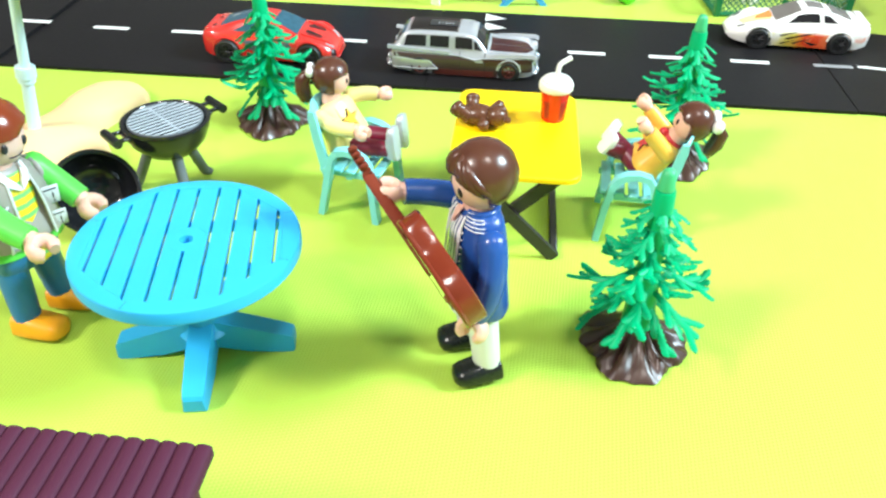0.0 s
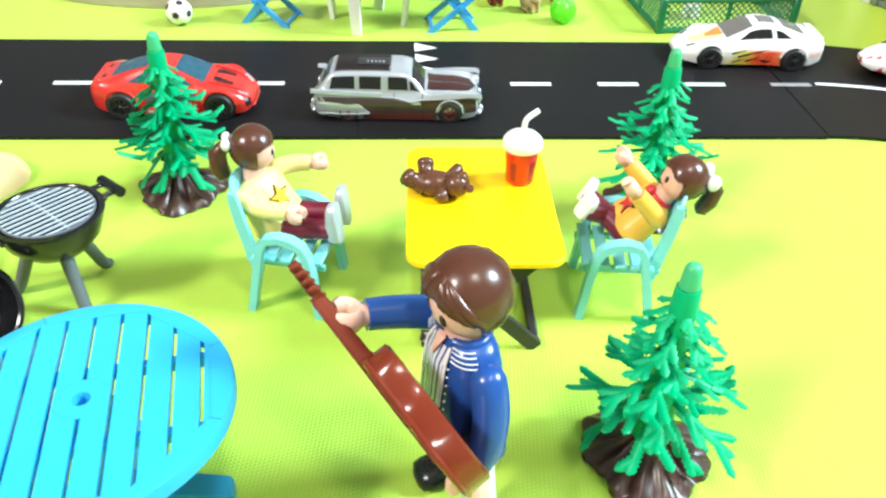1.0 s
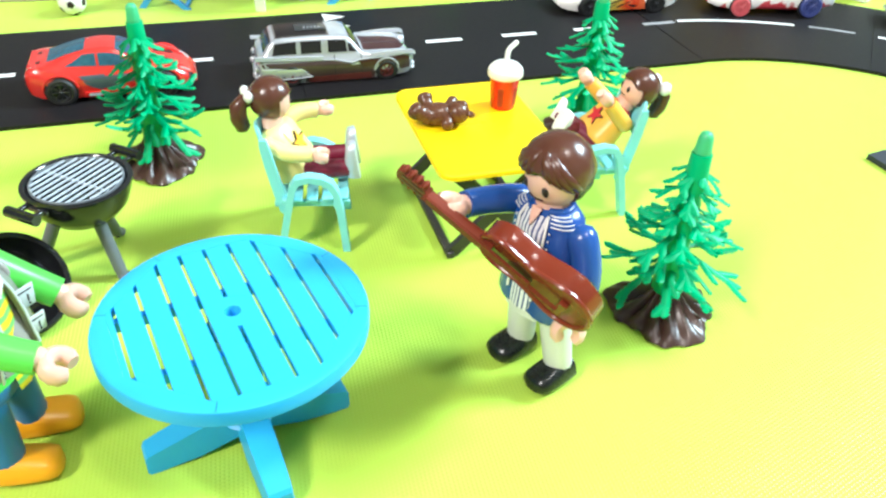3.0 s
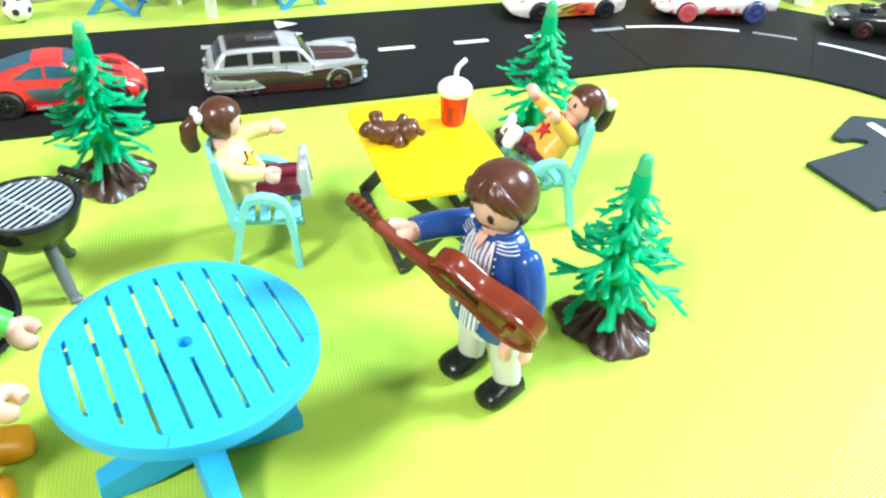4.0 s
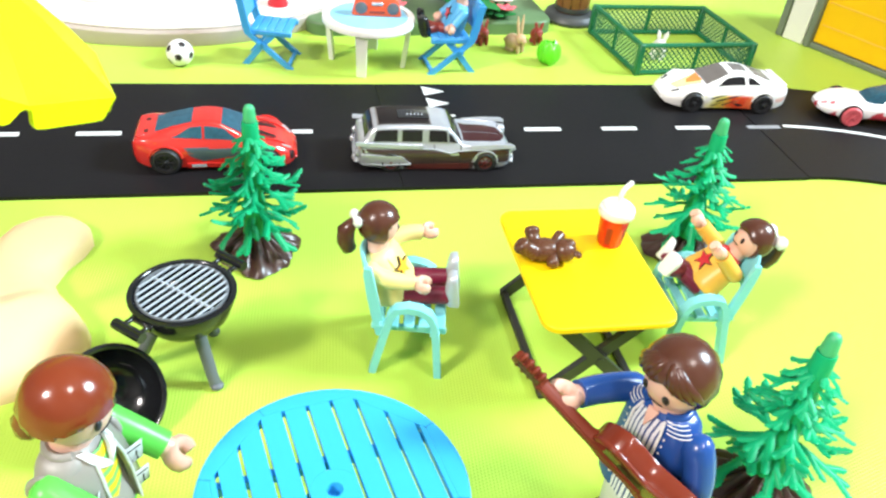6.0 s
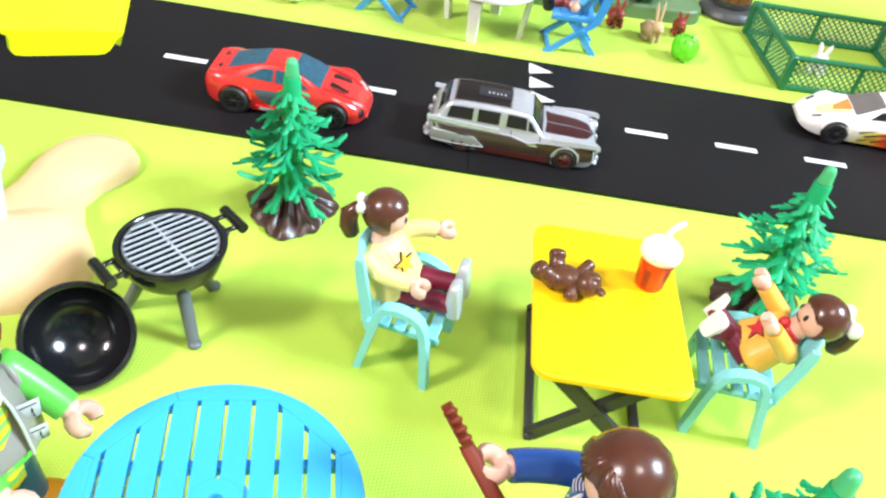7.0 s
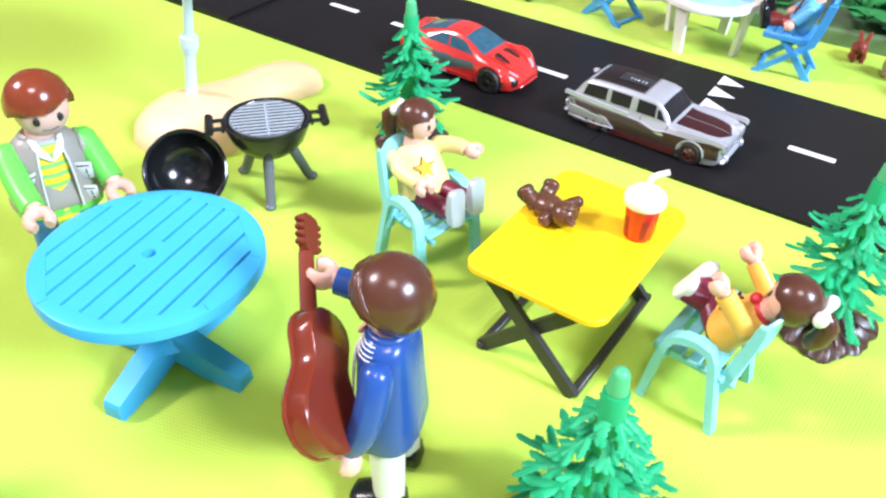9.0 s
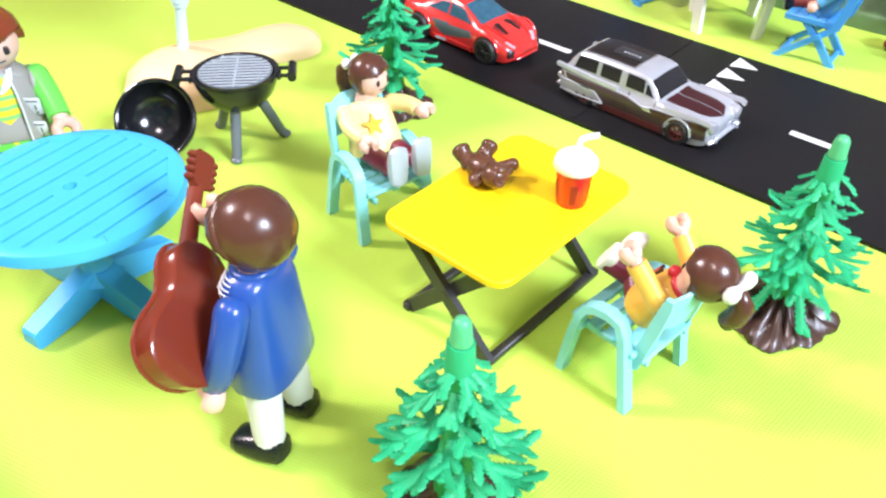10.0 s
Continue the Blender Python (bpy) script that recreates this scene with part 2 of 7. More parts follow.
def splash_paint():
    """White enamel with ragged red splashes along the lower flank."""
    m = plastic("splash_paint", (0.82, 0.80, 0.80), 0.22, 0.03, coat=.5)
    n, l = m.node_tree.nodes, m.node_tree.links
    tc, sep, nz = n.new("ShaderNodeTexCoord"), n.new("ShaderNodeSeparateXYZ"), n.new("ShaderNodeTexNoise")
    nz.inputs["Scale"].default_value, nz.inputs["Detail"].default_value = 115, 2
    l.new(tc.outputs["Object"], sep.inputs["Vector"])
    l.new(tc.outputs["Object"], nz.inputs["Vector"])
    low = n.new("ShaderNodeMapRange")
    low.inputs["From Min"].default_value, low.inputs["From Max"].default_value = 1.35 * U, .45 * U
    low.inputs["To Min"].default_value, low.inputs["To Max"].default_value = -.28, .12
    l.new(sep.outputs["Z"], low.inputs["Value"])
    sm = n.new("ShaderNodeMath")
    l.new(nz.outputs["Fac"], sm.inputs[0])
    l.new(low.outputs["Result"], sm.inputs[1])
    cr = n.new("ShaderNodeValToRGB")
    e = cr.color_ramp.elements
    e[0].position, e[0].color = 0.50, (0.82, 0.80, 0.80, 1)
    e[1].position, e[1].color = 0.56, (0.55, 0.05, 0.07, 1)
    l.new(sm.outputs["Value"], cr.inputs["Fac"])
    l.new(cr.outputs["Color"], n["Principled BSDF"].inputs["Base Color"])
    return m


def bars(name, a, c, axis, period, duty=.5, rough=.4):
    """Printed stripes of two colours across one object axis."""
    m = plastic(name, a, rough)
    n, l = m.node_tree.nodes, m.node_tree.links
    tc, sep = n.new("ShaderNodeTexCoord"), n.new("ShaderNodeSeparateXYZ")
    l.new(tc.outputs["Object"], sep.inputs["Vector"])
    d, fr, gt = n.new("ShaderNodeMath"), n.new("ShaderNodeMath"), n.new("ShaderNodeMath")
    d.operation, fr.operation, gt.operation = "DIVIDE", "FRACT", "GREATER_THAN"
    d.inputs[1].default_value, gt.inputs[1].default_value = period * U, duty
    l.new(sep.outputs[axis], d.inputs[0])
    l.new(d.outputs["Value"], fr.inputs[0])
    l.new(fr.outputs["Value"], gt.inputs[0])
    mx = n.new("ShaderNodeMix")
    mx.data_type = "RGBA"
    mx.inputs["A"].default_value, mx.inputs["B"].default_value = (*a, 1), (*c, 1)
    l.new(gt.outputs["Value"], mx.inputs["Factor"])
    l.new(mx.outputs["Result"], n["Principled BSDF"].inputs["Base Color"])
    return m


LIME = mat_ground()
ROAD = plastic("road_vinyl", (0.009, 0.008, 0.009), 0.5, 0.25, 0.25, scale=60, spec=.18)
ROAD_PRINT = plastic("road_print", (0.75, 0.75, 0.74), 0.5, 0.08)
GREY_TILE = plastic("grey_vinyl", (0.026, 0.031, 0.042), 0.5, 0.1, 0.2, spec=.4)
SKY_BLUE = plastic("sky_blue_plastic", (0.032, 0.385, 0.73), 0.38, 0.05, 0.08, spec=.34)
DEEP_BLUE = plastic("folding_chair_blue", (0.045, 0.32, 0.72), 0.38, 0.06)
TURQ = plastic("turquoise_plastic", (0.215, 0.635, 0.69), 0.38, 0.05)
YELLOW = plastic("yellow_plastic", (0.93, 0.62, 0.0), 0.45, 0.03, 0.05, spec=.35)
CHARCOAL = plastic("charcoal_plastic", (0.028, 0.025, 0.025), 0.42, 0.1)
SHOE_BLACK = plastic("shoe_black", (0.008, 0.010, 0.009), 0.27, 0.1, 0.05, spec=.4)
BLACK = plastic("black_gloss", (0.009, 0.0095, 0.011), 0.15, 0.1, 0.03)
GREYLEG = plastic("grey_plastic", (0.12, 0.135, 0.15), 0.4, 0.08)
SILVER = plastic("silver_plastic", (0.46, 0.50, 0.55), 0.35, 0.08, metal=.25)
LEAF = plastic("fir_green", (0.002, 0.37, 0.150), 0.42, 0.14, 0.1, spec=.2)
LEAF_TIP = plastic("fir_tip_green", (0.05, 0.42, 0.18), 0.45, 0.06)
EARTH = plastic("rock_brown", (0.055, 0.024, 0.018), 0.34, 0.22, 0.3, scale=150)
SAND = plastic("sand_beige", (0.80, 0.55, 0.30), 0.5, 0.05)
CANOPY = plastic("canopy_yellow", (0.82, 0.78, 0.0), 0.5, 0.03, spec=.25)
CANOPY_EDGE = plastic("canopy_lime", (0.74, 0.76, 0.0), 0.5, 0.03, spec=.25)
POLE = plastic("pole_pale_blue", (0.55, 0.68, 0.78), 0.4, 0.05)
SKIN = plastic("toy_skin", (0.74, 0.44, 0.335), 0.42, 0.03, 0.03, sss=.1)
HAIR = plastic("hair_brown", (0.085, 0.028, 0.016), 0.26, 0.1, 0.04)
HAIR_RED = plastic("hair_auburn", (0.20, 0.035, 0.012), 0.19, 0.1, 0.04)
HAIR_BLOND = plastic("hair_yellow", (0.85, 0.55, 0.01), 0.35, 0.05)
NAVY = plastic("jacket_blue", (0.015, 0.069, 0.28), 0.26, 0.06, 0.0)
TROUSER_WHITE = plastic("trousers_white", (0.60, 0.60, 0.57), 0.42, 0.04)
WHITE = plastic("white_plastic", (0.78, 0.77, 0.74), 0.4, 0.03)
INK = plastic("black_print", (0.02, 0.012, 0.012), 0.4)
RED_INK = plastic("red_print", (0.55, 0.02, 0.03), 0.4)
GUITAR = plastic("guitar_brown", (0.175, 0.026, 0.011), 0.2, 0.1, 0.0, spec=.42)
GUITAR_NECK = plastic("guitar_neck_brown", (0.17, 0.028, 0.012), 0.5, 0.14, 0.1, spec=.18)
GUITAR_DARK = plastic("guitar_dark", (0.045, 0.009, 0.006), 0.35)
SHIRT_LINES = bars("shirt_lines", (0.75, 0.75, 0.78), (0.05, 0.08, 0.22), "Y", 0.12, .62)
GREEN_SLEEVE = plastic("sleeve_green", (0.10, 0.55, 0.07), 0.36, 0.05)
VEST_PRINT = plastic("vest_print", (0.55, 0.57, 0.55), 0.4, 0.05)
VEST = plastic("vest_grey", (0.28, 0.26, 0.23), 0.42, 0.06)
STRIPED = bars("striped_shirt", (0.80, 0.62, 0.02), (0.18, 0.55, 0.14), "Z", 0.30, .58)
JEANS = plastic("jeans_blue", (0.015, 0.16, 0.42), 0.4, 0.06)
ORANGE = plastic("shoe_orange", (0.90, 0.38, 0.01), 0.38, 0.05)
CREAM = plastic("cream_yellow", (0.84, 0.68, 0.26), 0.4, 0.03)
AMBER = plastic("amber_yellow", (0.85, 0.47, 0.07), 0.4, 0.03)
GOLD = plastic("gold_print", (0.85, 0.45, 0.03), 0.4)
WINE = plastic("wine_trousers", (0.16, 0.008, 0.032), 0.38, 0.08)
CUP_RED = plastic("cup_red", (0.62, 0.012, 0.008), 0.25, 0.05, coat=.3)
CUP_DARK = plastic("cup_label", (0.27, 0.007, 0.008), 0.35)
RED_PAINT = plastic("red_enamel", (0.60, 0.026, 0.02), 0.24, 0.06, coat=.6)
CAR_GLASS = plastic("tinted_window", (0.022, 0.085, 0.13), 0.1, 0.45, 0.0, scale=1400, spec=.55)
CAR_GLASS_DARK = plastic("smoked_window", (0.02, 0.018, 0.02), 0.14, 0.1, 0.0, spec=.2)
ROOF_DARK = plastic("dark_roof_enamel", (0.014, 0.010, 0.010), 0.3, 0.15, spec=.2)
PRINT_YELLOW = plastic("yellow_print", (0.81, 0.70, 0.30), 0.25, 0.08, coat=.4)
PRINT_ORANGE = plastic("orange_print", (0.85, 0.22, 0.04), 0.25, 0.12, coat=.4)
WORN_PRINT = plastic("worn_road_print", (0.26, 0.26, 0.27), 0.55, 0.55, scale=500)
CAR_GLASS_GREY = plastic("grey_window", (0.16, 0.14, 0.13), 0.18, 0.1, 0.0)
CHROME = plastic("silver_enamel", (0.50, 0.515, 0.56), 0.24, 0.2, 0.06, metal=.45, coat=.5)
BROWN_PAINT = plastic("brown_enamel", (0.022, 0.010, 0.011), 0.28, 0.15, spec=.3)
# black of the tyres, and of the discs that paint wheel-well shade
MATT_BLACK = plastic("matt_black", (0.012, 0.012, 0.013), 0.55, 0.1)
RIM = plastic("dark_rim", (0.03, 0.03, 0.034), 0.3, 0.1, metal=.5)
BEAR = plastic("bear_brown", (0.105, 0.039, 0.019), 0.27, 0.2, 0.5, scale=110)
SPLASH = splash_paint()
RED_RIM = plastic("red_rim", (0.085, 0.010, 0.009), 0.35, 0.1)
FLANK_METAL = plastic("brown_metal", (0.060, 0.036, 0.033), 0.34, 0.35, 0.05, metal=.2, coat=.1)
# reddish reflection low on the wagon's flank, put into the colour
SHEEN_RED = plastic("dull_red_sheen", (0.11, 0.024, 0.02), 0.4, 0.35)
WINE_PAINT = plastic("wine_enamel", (0.042, 0.008, 0.010), 0.3, 0.3, spec=.3)
RED_BROWN = plastic("red_brown_enamel", (0.045, 0.012, 0.012), 0.3, 0.15)
PINK_RIM = plastic("red_wheel", (0.60, 0.10, 0.12), 0.4, 0.1)
BLUE_RIM = plastic("blue_wheel", (0.05, 0.07, 0.25), 0.4, 0.1)
FLAME = flame_paint()
WHITE_PAINT = plastic("white_enamel", (0.82, 0.80, 0.80), 0.22, 0.03, coat=.5)
BLACK_PAINT = plastic("black_enamel", (0.012, 0.012, 0.016), 0.18, 0.1, coat=.6)
TEAL_PRINT = plastic("dark_teal_print", (0.06, 0.09, 0.11), 0.35, 0.3)
PLUM = plastic("plum_plastic", (0.068, 0.014, 0.034), 0.62, 0.1, spec=.22)
PATIO = plastic("patio_white", (0.78, 0.72, 0.70), 0.5, 0.04)
PATIO_EDGE = plastic("patio_edge_stone", (0.45, 0.38, 0.33), 0.5, 0.08)
BED_GREEN = plastic("dark_green_plastic", (0.10, 0.18, 0.075), 0.45, 0.12)
PLANT = plastic("plant_green", (0.018, 0.18, 0.045), 0.62, 0.15, spec=.15)
PEN_GREEN = plastic("pen_green", (0.008, 0.15, 0.06), 0.4, 0.1)
LETTUCE = plastic("lettuce_green", (0.12, 0.62, 0.02), 0.3, 0.15)
PALE_BLUE = plastic("table_pale_blue", (0.26, 0.60, 0.80), 0.35, 0.04)
RADIO_RED = plastic("radio_orange", (0.75, 0.10, 0.035), 0.35, 0.06)
BLUE_SHIRT = plastic("shirt_blue", (0.10, 0.42, 0.75), 0.4, 0.05)
RUST = plastic("rust_red", (0.24, 0.03, 0.02), 0.4, 0.12)
TAN = plastic("tan_plastic", (0.55, 0.36, 0.20), 0.45, 0.08)
BARREL = plastic("barrel_brown", (0.22, 0.09, 0.025), 0.4, 0.15)
DARK_BASE = plastic("dark_grey_plastic", (0.045, 0.05, 0.05), 0.45, 0.1)
DOOR_YELLOW = plastic("door_yellow", (0.90, 0.52, 0.0), 0.4, 0.04)
HOUSE_FRAME = plastic("house_grey_green", (0.16, 0.19, 0.15), 0.45, 0.08)
# tones of the unseen room, kept low to limit its bounced light
WALL_PAINT = plastic("wall_paint", (0.21, 0.205, 0.195), 0.7, 0.05, 0.1, scale=8)
CEILING_PAINT = plastic("ceiling_paint", (0.40, 0.392, 0.375), 0.8, 0.03, 0.1, scale=8)
FLOOR_WOOD = plastic("floor_wood", (0.20, 0.12, 0.065), 0.45, 0.25, 0.2, scale=12)
PINK = plastic("petal_pink", (0.75, 0.13, 0.16), 0.4, 0.08)


# ---- setting: mat, road, loose road piece ----
def build_ground():
    g = Geo()
    g.prism(roundrect(92, 78, 4), -0.3, 0.0)
    tagged(part("ground", g, LIME, M=shift(4, 44)), "lime green play mat with fine woven relief", "play mat", kind="structure")


def build_room():
    """Plain unseen room added round the mat to bounce light: floor, four walls, ceiling, and the window opening on the
    lamp's side.
    """
    X0, X1, Y0, Y1, Z0, Z1 = -235, 215, -150, 210, -0.3, 235
    cx, cy = (X0 + X1) / 2, (Y0 + Y1) / 2
    tagged(part("floor", Geo().box((cx, cy, Z0 - 3), (X1 - X0 + 24, Y1 - Y0 + 24, 6)), FLOOR_WOOD), "unseen brown wooden floor added under the mat", "floor", kind="structure")
    tagged(part("ceiling", Geo().box((cx, cy, Z1 + 3), (X1 - X0 + 24, Y1 - Y0 + 24, 6)), CEILING_PAINT), "unseen plain pale ceiling added to bounce light", "ceiling", kind="structure")
    H, zm = Z1 - Z0, (Z0 + Z1) / 2
    for name, c, s in (("wall_north", (cx, Y1 + 6, zm), (X1 - X0 + 24, 12, H)), ("wall_south", (cx, Y0 - 6, zm), (X1 - X0 + 24, 12, H)), ("wall_west", (X0 - 6, cy, zm), (12, Y1 - Y0, H))):
        tagged(part(name, Geo().box(c, s), WALL_PAINT), "unseen plain grey-beige wall added to bounce light", "wall", kind="structure")
    # unseen east wall, with a window opening added behind the window lamp
    y0, y1, z0, z1 = -63, 77, 90, 215
    g = Geo()
    for c, s in (((X1 + 6, (Y0 + y0) / 2, zm), (12, y0 - Y0, H)), ((X1 + 6, (y1 + Y1) / 2, zm), (12, Y1 - y1, H)), ((X1 + 6, (y0 + y1) / 2, (Z0 + z0) / 2), (12, y1 - y0, z0 - Z0)), ((X1 + 6, (y0 + y1) / 2, (z1 + Z1) / 2), (12, y1 - y0, Z1 - z1))):
        g.box(c, s)
    tagged(part("wall_east", g, WALL_PAINT), "unseen grey-beige wall with a window opening, added to bounce light", "wall", kind="structure")
    w = thing("window_1", X1 + 6, (y0 + y1) / 2, z0, 0, "unseen white framed window added in the east wall", "window")
    w["kind"] = "structure"
    for c, s in (((0, 0, 2), (8, y1 - y0, 4)), ((0, 0, z1 - z0 - 2), (8, y1 - y0, 4)), ((0, -(y1 - y0) / 2 + 2, (z1 - z0) / 2), (8, 4, z1 - z0 - 8)), ((0, (y1 - y0) / 2 - 2, (z1 - z0) / 2), (8, 4, z1 - z0 - 8)), ((0, 0, (z1 - z0) / 2), (6, 4, z1 - z0 - 8))):
        part("window_frame", Geo().box(c, s, .5), WHITE, w)


ROAD_Y, ROAD_SLOPE = 38.95, -0.078
ROAD_YAW = math.degrees(math.atan(ROAD_SLOPE))
ARC_C, ARC_R, ROAD_H = (17.35, 21.5), 16.1, 0.16


def arc_ring(r0, r1, a0, a1, n):
    pts = [(ARC_C[0] + r1 * math.cos(radians(a0 + (a1 - a0) * k / n)), ARC_C[1] + r1 * math.sin(radians(a0 + (a1 - a0) * k / n))) for k in range(n + 1)]
    pts += [(ARC_C[0] + r0 * math.cos(radians(a1 + (a0 - a1) * k / n)), ARC_C[1] + r0 * math.sin(radians(a1 + (a0 - a1) * k / n))) for k in range(n + 1)]
    return pts


def build_road():
    road = thing("road", 0, 0, 0, 0, "black vinyl toy road with white centre dashes", "road")
    road["kind"] = "structure"

    def on(x):
        return ROAD_Y + ROAD_SLOPE * x
    # straight tiles, butted with a hair of a gap
    for x0, x1 in ((-62, -41.47), (-41.45, -20.87), (-20.855, -0.605), (-0.59, 18.6)):
        xm = (x0 + x1) / 2
        g = Geo()
        g.prism([(x0 - xm, -5), (x1 - xm, -5), (x1 - xm, 5), (x0 - xm, 5)], 0.0, ROAD_H + (0.14 if x0 == -41.45 else 0))
        part("road_tile", g, ROAD, road, M=shift(xm, on(xm)) @ rot("Z", ROAD_YAW))
    # curve in two tiles
    a_start = 90 + ROAD_YAW
    for a0, a1 in ((a_start - 0.15, 43.2), (43.0, -4.0), (-4.2, -50)):
        g = Geo()
        ring_a = arc_ring(ARC_R - 5, ARC_R + 5, a0, a1, 24)
        n = 25
        top = [(x, y, ROAD_H) for x, y in ring_a]
        bot = [(x, y, 0.0) for x, y in ring_a]
        vs = bot + top
        fs = []
        N = len(ring_a)
        for k in range(n - 1):
            fs.append((N + k, N + k + 1, N + N - 2 - k, N + N - 1 - k))
        for k in range(N):
            fs.append((k, (k + 1) % N, N + (k + 1) % N, N + k))
        g.add(vs, fs)
        part("road_tile", g, ROAD, road)
    # dark strips added under the seams, so that the gaps look dark
    for x in (-41.46, -20.862, -0.598):
        g = Geo()
        g.box((0, 0, (ROAD_H - .03) / 2), (.1, 9.98, ROAD_H - .03))
        part("seam_strip", g, ROAD, road, M=shift(x, on(x)) @ rot("Z", ROAD_YAW))
    for a in (43.1, -4.1):
        g = Geo()
        g.box((ARC_R, 0, (ROAD_H - .03) / 2), (9.98, .14, ROAD_H - .03))
        part("seam_strip", g, ROAD, road, M=shift(*ARC_C) @ rot("Z", a))
    # dashes
    dash = Geo()
    dash.prism([(-0.93, -0.17), (0.93, -0.17), (0.93, 0.17), (-0.93, 0.17)], 0, 0.008)
    me, worn = mesh_of(dash, ROAD_PRINT, "road_dash"), mesh_of(dash, WORN_PRINT, "worn_road_dash")
    for k in range(-11, 4):
        x = 6.98 + 3.99 * k if k >= -3 else -4.99 + 4.12 * (k + 3)
        part("road_dash", me if k < 3 else worn, None, road, M=shift(x, on(x) - 0.05, ROAD_H + (.144 if -41.4 < x < -20.9 else .004)) @ rot("Z", ROAD_YAW))
    for a0, a1 in ((80, 57.2), (54.5, 46.2), (42.2, 8), (5, -3)):
        g = Geo()
        ring_a = arc_ring(ARC_R - .05, ARC_R + .2, a0, a1, 12)
        N, n = len(ring_a), 13
        vs = [(x, y, ROAD_H + .004) for x, y in ring_a] + [(x, y, ROAD_H + .012) for x, y in ring_a]
        fs = [(N + k, N + k + 1, N + N - 2 - k, N + N - 1 - k) for k in range(n - 1)] + [(k, (k + 1) % N, N + (k + 1) % N, N + k) for k in range(N)]
        g.add(vs, fs)
        part("road_dash", g, WORN_PRINT if a0 == 54.5 else ROAD_PRINT, road)
    # give-way teeth across the far lane
    for x, y in ((2.1, 43.0), (2.02, 41.65), (1.98, 40.3)):
        g = Geo()
        g.prism([(0, -0.52), (1.12, -0.1), (0, 0.52)], 0, 0.008)
        part("road_triangle", g, ROAD_PRINT, road, M=shift(x, y, ROAD_H + .004) @ rot("Z", ROAD_YAW))


def build_loose_tile():
    t = thing("road_piece", 0, 0, 0, 0, "loose dark grey jigsaw road piece lying on the mat", "road piece")
    g = Geo()
    g.prism([(18.7, 22.6), (18.75, 19.05), (19.6, 18.98), (19.98, 19.9), (20.9, 18.2), (26.5, 13.0), (33.0, 20.0), (26.6, 22.3), (25.3, 22.75), (24.85, 23.1), (24.95, 23.4), (25.6, 23.55), (25.95, 23.85), (25.8, 24.1), (24.2, 25.08), (23.9, 25.12), (21.75, 24.1), (21.62, 23.85), (21.8, 23.55), (22.3, 23.5), (22.75, 23.2), (22.7, 22.95), (22.3, 22.85)], 0.0, 0.22)
    part("slab", g, GREY_TILE, t)
    g = Geo()
    g.prism([(23.95, 24.28), (24.4, 24.3), (24.3, 22.35), (23.75, 22.2)], 0.224, 0.232)
    part("dash", g, ROAD_PRINT, t, "white dash")
    g = Geo()
    g.prism([(24.6, 20.3), (26.6, 20.6), (25.6, 19.0)], 0.224, 0.232)
    part("triangle", g, ROAD_PRINT, t, "white triangle")


def build_plate():
    t = thing("toy_shed", -7.33, 9.2, 0, -5.5, "toy shed with a plum corrugated plastic roof", "toy shed")
    g = Geo()
    g.box((0, 0, 1.9), (5.4, 2.0, 3.8), .06)
    part("wall", g, PLUM, t)
    g = Geo()
    g.box((0, 0, 3.9), (6.0, 2.6, 0.2), .04)
    part("roof_sheet", g, PLUM, t)
    rib = Geo()
    rib.loft([[(.165 * math.cos(a), y, .1 * math.sin(a)) for a in [radians(v) for v in range(0, 181, 20)]] + [(0, y, -.05)] for y in (-1.29, 1.29)])
    me = mesh_of(rib, PLUM, "ridge")
    for k in range(18):
        part("ridge", me, None, t, M=shift(-2.82 + k * .332, 0, 4.0))


# ---- toy figures: each one mesh ----
def limb(g, a, b, r0, r1, bend=None, n=12):
    a, b = Vector(a), Vector(b)
    pts = []
    mid = (a + b) / 2 + (Vector(bend) if bend is not None else Vector())
    for k in range(9):
        t = k / 8
        p = a * (1 - t) ** 2 + mid * 2 * t * (1 - t) + b * t * t
        pts.append(p)
    rr = [r0 + (r1 - r0) * k / 8 for k in range(9)]
    # rounded shoulder
    d = (pts[0] - pts[1]).normalized()
    pts = [pts[0] + d * r0 * .75, pts[0] + d * r0 * .5] + pts
    rr = [r0 * .35, r0 * .8] + rr
    g.tube(pts, rr, n)


